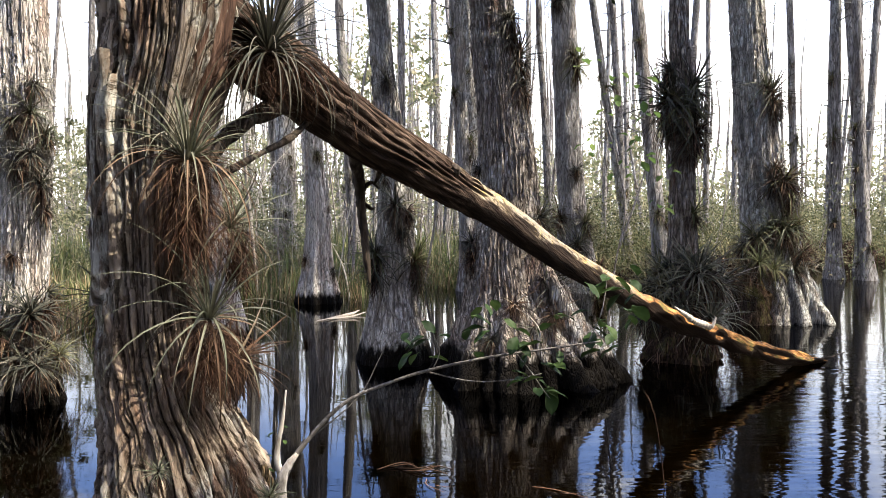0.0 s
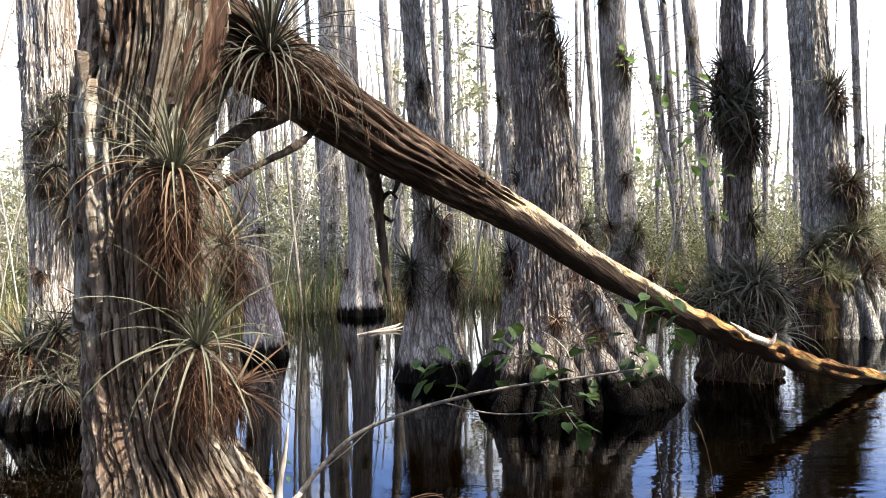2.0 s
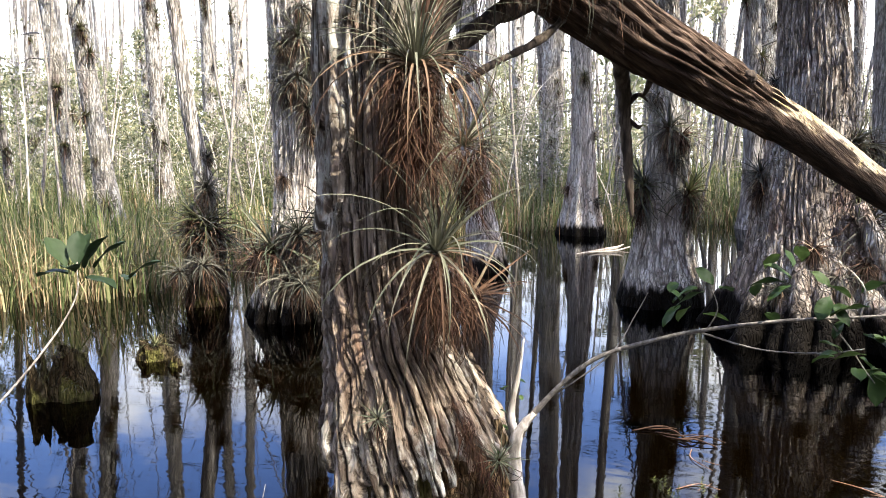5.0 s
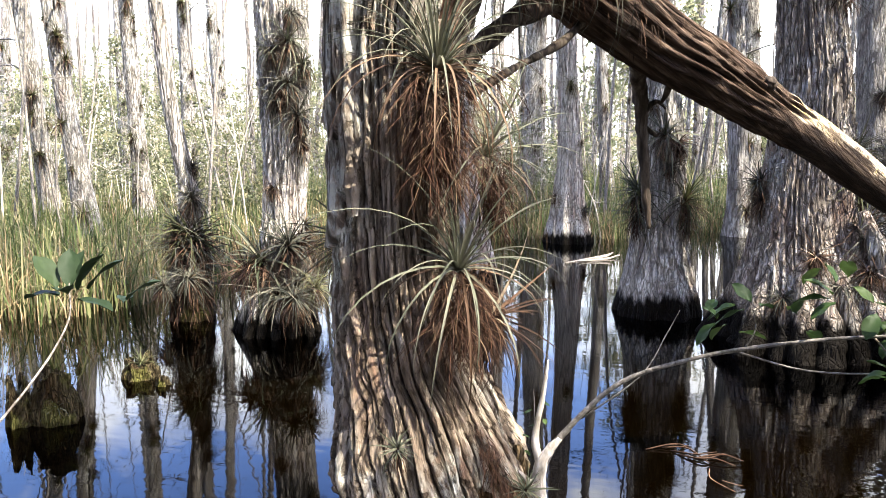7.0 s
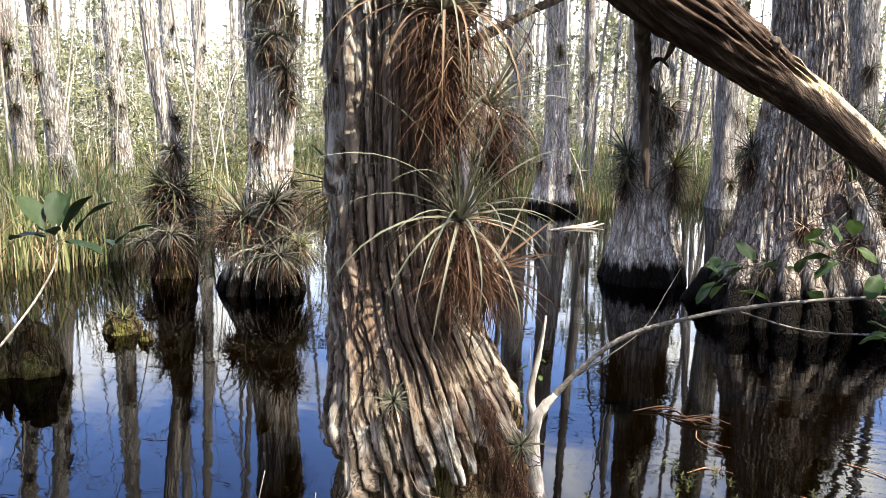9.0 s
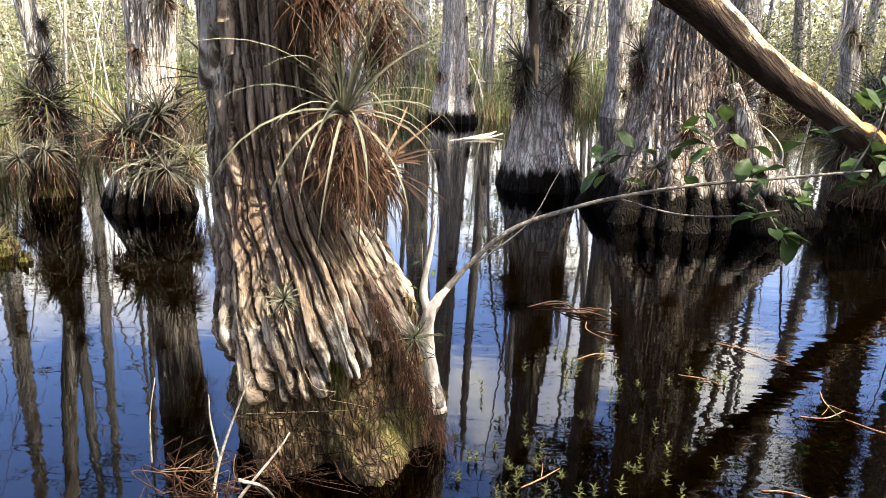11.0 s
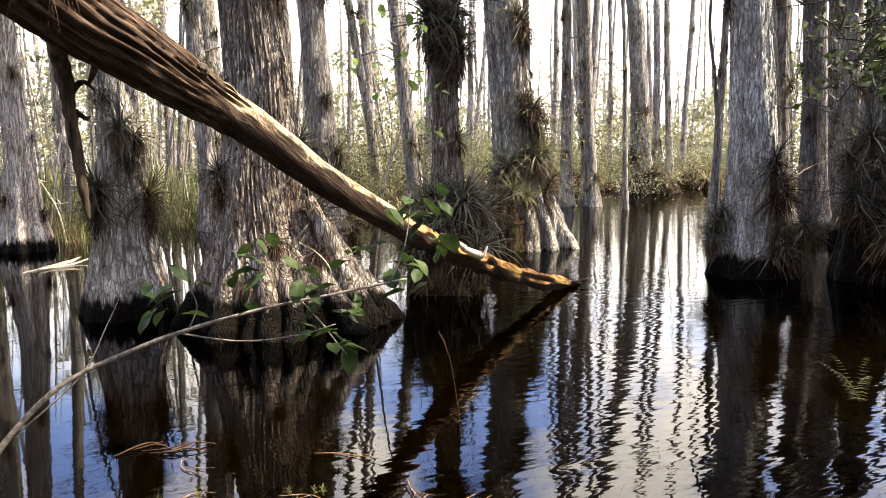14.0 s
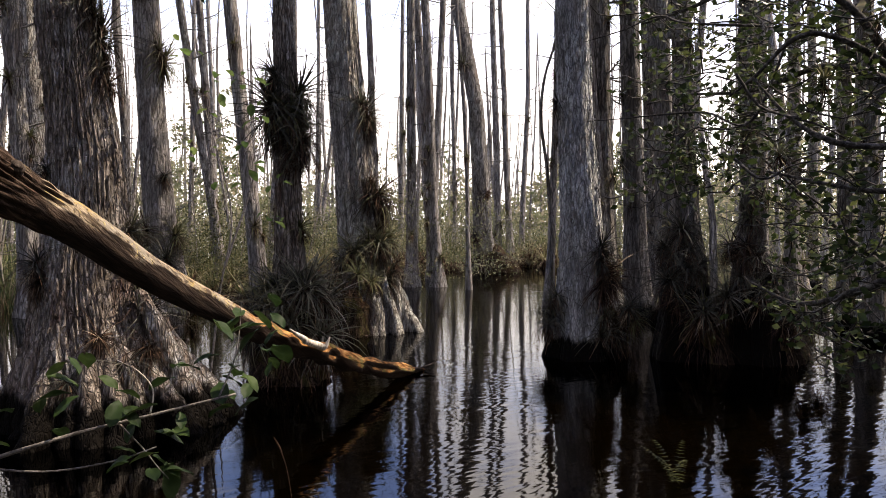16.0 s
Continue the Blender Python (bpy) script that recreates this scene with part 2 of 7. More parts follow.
AIR_DEAD = leaf_material("withered_leaf", [(0.05, (0.01, 0.006, 0.0045)), (0.5, (0.032, 0.018, 0.012)), (0.76, (0.075, 0.042, 0.026)), (0.88, (0.19, 0.13, 0.085)), (0.98, (0.36, 0.29, 0.2))], 0.85, 0.1, spread=0.85)
SEDGE = leaf_material("sedge_blade", [(0.0, (0.035, 0.05, 0.018)), (0.45, (0.09, 0.115, 0.042)), (0.75, (0.17, 0.165, 0.076)), (0.97, (0.34, 0.29, 0.17))], 0.6, 0.35, spread=1.0)
SEDGE_DRY = leaf_material("dry_sedge", [(0.0, (0.1, 0.065, 0.035)), (0.5, (0.22, 0.16, 0.085)), (0.95, (0.38, 0.3, 0.19))], 0.7, 0.3, spread=1.0)
BROAD = leaf_material("broad_leaf", [(0.0, (0.012, 0.024, 0.008)), (0.5, (0.024, 0.044, 0.013)), (0.9, (0.055, 0.085, 0.024))], 0.5, 0.25, spread=0.3)
# Darker copy of BROAD: the near shoot's shade is put into its colour
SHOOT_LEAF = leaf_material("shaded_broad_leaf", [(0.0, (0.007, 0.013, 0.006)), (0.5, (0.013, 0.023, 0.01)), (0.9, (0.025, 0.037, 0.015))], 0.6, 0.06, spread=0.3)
BUSH = leaf_material("bush_leaf", [(0.0, (0.06, 0.07, 0.035)), (0.5, (0.15, 0.16, 0.085)), (0.95, (0.29, 0.26, 0.16))], 0.5, 0.4, spread=1.0)
THICKET = leaf_material("thicket_leaf", [(0.0, (0.025, 0.03, 0.012)), (0.5, (0.07, 0.078, 0.032)), (0.95, (0.2, 0.18, 0.09))], 0.5, 0.35, spread=1.0)
NEEDLE = leaf_material("needle_spray", [(0.0, (0.1, 0.115, 0.055)), (0.5, (0.2, 0.205, 0.115)), (0.95, (0.34, 0.29, 0.19))], 0.6, 0.4, spread=1.0)
# Foliage with shade put into its colour, for leafy tops and added woods
SHADE_LEAF = leaf_material("shaded_leaf", [(0.0, (0.01, 0.016, 0.006)), (0.6, (0.026, 0.038, 0.015)), (0.95, (0.07, 0.085, 0.03))], 0.6, 0.1, spread=1.0)
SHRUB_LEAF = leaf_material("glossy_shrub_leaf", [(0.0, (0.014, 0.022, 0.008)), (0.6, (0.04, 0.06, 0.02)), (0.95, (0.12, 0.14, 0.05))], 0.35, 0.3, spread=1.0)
CREEPER_LEAF = leaf_material("sheer_creeper_leaf", [(0.0, (0.06, 0.1, 0.03)), (0.5, (0.1, 0.16, 0.045)), (0.9, (0.17, 0.22, 0.07))], 0.5, 0.6, spread=0.3)
WEED = leaf_material("drowned_weed_leaf", [(0.0, (0.03, 0.026, 0.01)), (0.6, (0.08, 0.075, 0.024)), (0.95, (0.2, 0.19, 0.06))], 0.7, 0.3, spread=1.0)
AIR_DARK = leaf_material("air_plant_dark_leaf", [(0.1, (0.02, 0.021, 0.016)), (0.5, (0.05, 0.05, 0.038)), (0.8, (0.095, 0.088, 0.068)), (0.97, (0.2, 0.175, 0.135))], 0.55, 0.12)
AIR_BROWN = leaf_material("air_plant_dry_leaf", [(0.1, (0.028, 0.016, 0.01)), (0.5, (0.065, 0.038, 0.023)), (0.95, (0.2, 0.14, 0.09))], 0.7, 0.12)
SPRIG = leaf_material("water_sprig", [(0.0, (0.02, 0.023, 0.008)), (0.5, (0.038, 0.042, 0.013)), (0.95, (0.1, 0.1, 0.032))], 0.45, 0.3, spread=1.0)


def wood_material(name, dark, mid, pale, scale=30, stretch=(0.1, 1, 1), rough=0.8):
    m, t, b, _ = shader(name)
    g = grain(t, scale, stretch, 6, 0.62, 0.4)
    c = ramp(t, g, [(0.32, dark), (0.5, mid), (0.68, pale)])
    c = blend(t, calc(t, "MULTIPLY", step(t, grain(t, 6, (1, 1, 1), 5), 0.5, 0.7), 0.6), c, dark)
    plug(t, b.inputs["Base Color"], c)
    b.inputs["Roughness"].default_value = rough
    b.inputs["Specular IOR Level"].default_value = 0.08
    bumped(t, b, g, 0.7, 0.012)
    return m


TWIG = wood_material("grey_twig", (0.07, 0.057, 0.047), (0.17, 0.15, 0.13), (0.3, 0.275, 0.245), 60, (1, 1, 1))
TWIG_GREY = wood_material("grey_branch_bark", (0.045, 0.039, 0.034), (0.105, 0.095, 0.083), (0.21, 0.19, 0.168), 60, (1, 1, 1))
TWIG_PALE = wood_material("bleached_twig", (0.16, 0.14, 0.11), (0.36, 0.32, 0.265), (0.55, 0.51, 0.45), 40, (1, 1, 0.3))
DEADWOOD = wood_material("dark_dead_wood", (0.01, 0.008, 0.006), (0.035, 0.026, 0.02), (0.09, 0.072, 0.055), 30, (1, 1, 0.15))
ROT_WOOD = wood_material("rotten_red_wood", (0.012, 0.007, 0.005), (0.055, 0.03, 0.02), (0.15, 0.095, 0.066), 40, (1, 1, 0.06))
PEAT = bark_material("peat_and_roots", (0.005, 0.004, 0.003), (0.026, 0.018, 0.012), (0.075, 0.052, 0.034), (0.06, 0.03, 0.018), lichen=(0.07, 0.07, 0.03), lichen_at=0.62, moss=0.2)
DRY_STEM = wood_material("red_brown_stem", (0.06, 0.028, 0.015), (0.15, 0.075, 0.042), (0.3, 0.19, 0.12), 50, (1, 1, 1))
# Darker copy of BRANCH, with the shrub's shade put into the colour
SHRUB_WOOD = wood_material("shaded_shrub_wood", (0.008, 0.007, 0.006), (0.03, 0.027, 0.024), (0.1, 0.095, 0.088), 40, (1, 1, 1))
BRANCH = wood_material("lichen_branch", (0.035, 0.032, 0.03), (0.1, 0.095, 0.088), (0.2, 0.19, 0.18), 40, (1, 1, 1))


def log_grain(t, scale, detail=5.0, rough=0.6, thin=0.1):
    """Grain that runs along the leaning log."""
    co = t.nodes.new("ShaderNodeTexCoord")
    last = co.outputs["Object"]
    for turn, size in (((0, 0, radians(-41)), (1, 1, 1)), ((0, radians(-28.6), 0), (1, 1, 1)), ((0, 0, 0), (thin, 1, 1))):
        mp = t.nodes.new("ShaderNodeMapping")
        mp.inputs["Rotation"].default_value, mp.inputs["Scale"].default_value = turn, size
        t.links.new(last, mp.inputs["Vector"])
        last = mp.outputs[0]
    no = t.nodes.new("ShaderNodeTexNoise")
    no.inputs["Scale"].default_value, no.inputs["Detail"].default_value, no.inputs["Roughness"].default_value = scale, detail, rough
    t.links.new(last, no.inputs["Vector"])
    return no.outputs["Fac"]


def log_material():
    """Bark by the standing tree, bare sunlit wood in the middle, rotten orange wood and moss at the water."""
    m, t, b, _ = shader("fallen_log_wood")
    xyz = height_of(t)
    along = calc(t, "ADD", xyz[0], calc(t, "MULTIPLY", calc(t, "SUBTRACT", grain(t, 7, (1, 1, 1), 5), 0.5), 0.5))
    fib = log_grain(t, 38, 6, 0.6, 0.08)
    thin = log_grain(t, 130, 4, 0.6, 0.06)
    bark = ramp(t, fib, [(0.3, (0.006, 0.004, 0.003)), (0.5, (0.032, 0.02, 0.014)), (0.7, (0.11, 0.077, 0.056))])
    bare = ramp(t, log_grain(t, 20, 7, 0.72, 0.35), [(0.32, (0.045, 0.034, 0.022)), (0.5, (0.2, 0.16, 0.11)), (0.68, (0.38, 0.33, 0.25))])
    bare = blend(t, step(t, grain(t, 11, (1, 1, 1), 6, 0.75), 0.54, 0.62), bare, (0.28, 0.19, 0.06))
    bare = blend(t, calc(t, "MULTIPLY", thin, 0.4), bare, (0.2, 0.15, 0.1))
    rot = ramp(t, fib, [(0.34, (0.015, 0.008, 0.004)), (0.5, (0.19, 0.085, 0.027)), (0.68, (0.43, 0.24, 0.095))])
    rot = blend(t, step(t, log_grain(t, 16, 6, 0.75, 0.4), 0.52, 0.6), rot, (0.03, 0.016, 0.009))
    moss = ramp(t, thin, [(0.3, (0.03, 0.028, 0.009)), (0.7, (0.15, 0.13, 0.045))])
    rot = blend(t, step(t, calc(t, "ADD", grain(t, 6, (1, 1, 1), 5), calc(t, "MULTIPLY", xyz[0], 0.05)), 0.66, 0.8), rot, moss)
    # Underside by the normal: leftover bark, with shade painted into its colour
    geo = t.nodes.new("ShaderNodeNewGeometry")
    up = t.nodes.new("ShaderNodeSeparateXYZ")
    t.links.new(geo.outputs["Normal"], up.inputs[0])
    under_bark_shade = calc(t, "SUBTRACT", 1.0, step(t, calc(t, "ADD", up.outputs[2], calc(t, "MULTIPLY", calc(t, "SUBTRACT", log_grain(t, 9, 5, 0.6, 0.3), 0.5), 0.9)), 0.0, 0.16))
    grey = step(t, log_grain(t, 5, 4, 0.6, 0.4), 0.45, 0.6)
    bare = blend(t, calc(t, "MULTIPLY", grey, 0.55), bare, (0.15, 0.138, 0.125))
    bare = blend(t, step(t, grain(t, 26, (1, 1, 1), 6, 0.75), 0.55, 0.62), bare, (0.34, 0.27, 0.11))
    bare = blend(t, calc(t, "MULTIPLY", step(t, log_grain(t, 13, 7, 0.78, 0.55), 0.52, 0.57), 0.9), bare, (0.035, 0.023, 0.015))
    bare = blend(t, under_bark_shade, bare, blend(t, 0.6, bark, (0.006, 0.004, 0.003)))
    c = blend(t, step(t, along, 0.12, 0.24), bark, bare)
    # the rotten end gets the same painted shade underneath
    rot = blend(t, under_bark_shade, rot, (0.014, 0.008, 0.005))
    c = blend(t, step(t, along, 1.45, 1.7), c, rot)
    plug(t, b.inputs["Base Color"], c)
    b.inputs["Roughness"].default_value = 0.85
    b.inputs["Specular IOR Level"].default_value = 0.08
    bumped(t, b, calc(t, "ADD", calc(t, "ADD", fib, calc(t, "MULTIPLY", thin, 0.4)), calc(t, "MULTIPLY", under_bark_shade, 0.5)), 0.9, 0.022)
    return m


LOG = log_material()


def water_material():
    """Tannin-brown clear water: a rippled mirror over a dark bottom, rougher on the open side."""
    m, t, b, out = shader("swamp_water")
    t.nodes.remove(b)
    co = t.nodes.new("ShaderNodeTexCoord")

    def swell(turn, size, detail):
        mp = t.nodes.new("ShaderNodeMapping")
        mp.inputs["Rotation"].default_value = (0, 0, radians(turn))
        mp.inputs["Scale"].default_value = size
        t.links.new(co.outputs["Object"], mp.inputs["Vector"])
        no = t.nodes.new("ShaderNodeTexNoise")
        no.inputs["Scale"].default_value, no.inputs["Detail"].default_value = 1.0, detail
        t.links.new(mp.outputs[0], no.inputs["Vector"])
        return no.outputs["Fac"]

    x = height_of(t)
    open_side = step(t, calc(t, "SUBTRACT", x[0], calc(t, "MULTIPLY", x[1], 0.25)), -2.2, 1.6)
    gust = step(t, swell(0, (0.35, 0.35, 1), 2.0), 0.35, 0.65)
    amount = calc(t, "ADD", 0.16, calc(t, "MULTIPLY", calc(t, "MULTIPLY", open_side, calc(t, "ADD", 0.6, calc(t, "MULTIPLY", gust, 0.5))), 0.95))
    wave = calc(t, "ADD", calc(t, "MULTIPLY", swell(28, (1.3, 6.0, 1), 1.0), 0.66), calc(t, "MULTIPLY", swell(20, (4.0, 17.0, 1), 1.5), 0.3))
    height = calc(t, "ADD", calc(t, "MULTIPLY", wave, amount), calc(t, "MULTIPLY", swell(-10, (8.0, 20.0, 1), 1.5), 0.05))
    n = t.nodes.new("ShaderNodeBump")
    n.inputs["Strength"].default_value, n.inputs["Distance"].default_value = 0.15, 0.032
    plug(t, n.inputs["Height"], height)
    gloss = t.nodes.new("ShaderNodeBsdfGlossy")
    gloss.inputs["Roughness"].default_value = 0.01
    depth = t.nodes.new("ShaderNodeBsdfTransparent")
    depth.inputs["Color"].default_value = (0.13, 0.095, 0.038, 1)
    fresnel = t.nodes.new("ShaderNodeFresnel")
    fresnel.inputs["IOR"].default_value = 1.31
    mx = t.nodes.new("ShaderNodeMixShader")
    t.links.new(n.outputs[0], gloss.inputs["Normal"])
    t.links.new(n.outputs[0], fresnel.inputs["Normal"])
    t.links.new(fresnel.outputs[0], mx.inputs[0])
    t.links.new(depth.outputs[0], mx.inputs[1])
    t.links.new(gloss.outputs[0], mx.inputs[2])
    t.links.new(mx.outputs[0], out.inputs["Surface"])
    return m


def mud_material():
    m, t, b, _ = shader("peat_mud")
    g = grain(t, 3.0, (1, 1, 1), 6, 0.65)
    c = ramp(t, g, [(0.35, (0.0015, 0.001, 0.0006)), (0.55, (0.004, 0.0025, 0.0014)), (0.72, (0.012, 0.008, 0.004))])
    c = blend(t, step(t, grain(t, 22, (1, 1, 1), 6, 0.7), 0.52, 0.62), c, (0.004, 0.003, 0.002))
    plug(t, b.inputs["Base Color"], c)
    b.inputs["Roughness"].default_value = 0.9
    bumped(t, b, g, 0.6, 0.03)
    return m


MUD = mud_material()
WATER = water_material()


# ---- building helpers ----
def mesh_of(name, verts, faces, mat=None, smooth=True):
    me = bpy.data.meshes.new(name)
    verts = np.asarray(verts, np.float32).reshape(-1, 3)
    faces = np.asarray(faces, np.int32)
    n, k = faces.shape
    me.vertices.add(len(verts))
    me.vertices.foreach_set("co", verts.ravel())
    me.loops.add(n * k)
    me.loops.foreach_set("vertex_index", faces.ravel())
    me.polygons.add(n)
    me.polygons.foreach_set("loop_start", np.arange(0, n * k, k, dtype=np.int32))
    me.polygons.foreach_set("use_smooth", np.full(n, smooth, dtype=bool))
    me.update(calc_edges=True)
    if mat:
        me.materials.append(mat)
    return me


def thing(name, place, label, category, group="", kind=""):
    ob = new(name)
    ob.empty_display_size = 0.1
    ob.location = place
    return tagged(ob, label, category, group, kind)


def part(name, me, parent, label="", m=None):
    ob = new(name, me)
    ob.parent = parent
    if m is not None:
        ob.matrix_local = m
    if label:
        ob["label"] = label
    return ob


class Heap:
    """Collects many small pieces into one mesh of quads."""

    def __init__(self):
        self.v, self.f, self.n = [], [], 0

    def add(self, verts, faces):
        verts = np.asarray(verts, float).reshape(-1, 3)
        self.v.append(verts)
        self.f.append(np.asarray(faces, int) + self.n)
        self.n += len(verts)

    def mesh(self, name, mat, smooth=True):
        return mesh_of(name, np.concatenate(self.v), np.concatenate(self.f), mat, smooth)


def grid_faces(rows, cols, closed=False):
    """Quads over rows x cols points; closed: the columns run round."""
    i, j = np.meshgrid(np.arange(rows - 1), np.arange(cols if closed else cols - 1), indexing="ij")
    k = (j + 1) % cols
    return np.stack([i * cols + j, i * cols + k, (i + 1) * cols + k, (i + 1) * cols + j], -1).reshape(-1, 4)


def lattice(u, v, seed, period=None):
    """Smooth value noise from 0 to 1; u repeats after period cells."""
    tab = np.random.RandomState(seed).rand(64, 64)
    iu, iv = np.floor(u).astype(int), np.floor(v).astype(int)
    fu, fv = u - iu, v - iv
    fu, fv = fu * fu * (3 - 2 * fu), fv * fv * (3 - 2 * fv)
    p = period or 64
    a, b = (iu % p) % 64, ((iu + 1) % p) % 64
    c, d = iv % 64, (iv + 1) % 64
    return (tab[a, c] * (1 - fu) + tab[b, c] * fu) * (1 - fv) + (tab[a, d] * (1 - fu) + tab[b, d] * fu) * fv


def curve_points(points, count):
    """A smooth line through the points (Catmull-Rom), with count points."""
    p = np.asarray(points, float)
    p = np.vstack([2 * p[0] - p[1], p, 2 * p[-1] - p[-2]])
    s = np.linspace(0, len(p) - 3 - 1e-6, count)
    i, f = s.astype(int), (s % 1)[:, None]
    a, b, c, d = p[i], p[i + 1], p[i + 2], p[i + 3]
    return 0.5 * (2 * b + (c - a) * f + (2 * a - 5 * b + 4 * c - d) * f**2 + (3 * b - a - 3 * c + d) * f**3)


def tube(points, radii, sides=8, count=None, rough=0.0, seed=0, cap=True):
    """A round stick along a smooth line, with its own lumps; verts, faces."""
    count = count or max(4, 3 * len(points))
    line = curve_points(points, count)
    r = np.interp(np.linspace(0, 1, count), np.linspace(0, 1, len(radii)), radii)
    way = np.gradient(line, axis=0)
    way /= np.linalg.norm(way, axis=1)[:, None] + 1e-9
    ref = np.where(np.abs(way[:, 2:3]) > 0.85, np.array([[1.0, 0, 0]]), np.array([[0, 0, 1.0]]))
    if np.any(np.abs(way[:, 2]) > 0.85):
        ref = np.tile(np.array([[0.93, 0.35, 0.1]]), (count, 1))
    a = np.cross(way, ref)
    a /= np.linalg.norm(a, axis=1)[:, None] + 1e-9
    b = np.cross(way, a)
    th = np.linspace(0, 2 * np.pi, sides, endpoint=False)
    rr = np.tile(r[:, None], (1, sides))
    if rough:
        u, v = np.meshgrid(th / (2 * np.pi) * 6, np.arange(count) * 0.6)
        rr = rr * (1 + rough * (lattice(u, v, seed, 6) - 0.5) * 2)
    v = line[:, None] + rr[..., None] * (np.cos(th)[None, :, None] * a[:, None] + np.sin(th)[None, :, None] * b[:, None])
    f = grid_faces(count, sides, True)
    v = v.reshape(-1, 3)
    if cap:
        n = len(v)
        v = np.vstack([v, line[0], line[-1]])
        ring = np.arange(sides)
        first = np.stack([np.full(sides, n), (ring + 1) % sides, ring, np.full(sides, n)], -1)
        last = np.stack([np.full(sides, n + 1), (count - 1) * sides + ring, (count - 1) * sides + (ring + 1) % sides, np.full(sides, n + 1)], -1)
        tri = np.vstack([first, last])
        return v, np.vstack([f, tri])
    return v, f


def tidy(v, f):
    """Quads and triangles written as quads, as one list for from_pydata."""
    return [tuple(map(float, p)) for p in v], [tuple(dict.fromkeys(map(int, q))) for q in f]


def stick(name, points, radii, mat, parent, sides=8, count=None, rough=0.0, seed=0, label="", origin=(0, 0, 0)):
    v, f = tube(np.asarray(points, float) - np.asarray(origin), radii, sides, count, rough, seed)
    me = bpy.data.meshes.new(name)
    me.from_pydata(*[tidy(v, f)[0], [], tidy(v, f)[1]])
    me.polygons.foreach_set("use_smooth", np.full(len(me.polygons), True))
    me.materials.append(mat)
    return part(name, me, parent, label)


def along_bark(me, trunk, th, h):
    """Grain coordinates that follow the ridges of the bark."""
    co = np.stack([trunk.strand(th, h) * trunk.cell, h], -1).reshape(-1, 2).astype(np.float32)
    corner = np.zeros(len(me.loops), np.int32)
    me.loops.foreach_get("vertex_index", corner)
    me.uv_layers.new(name="bark").data.foreach_set("uv", co[corner].ravel())


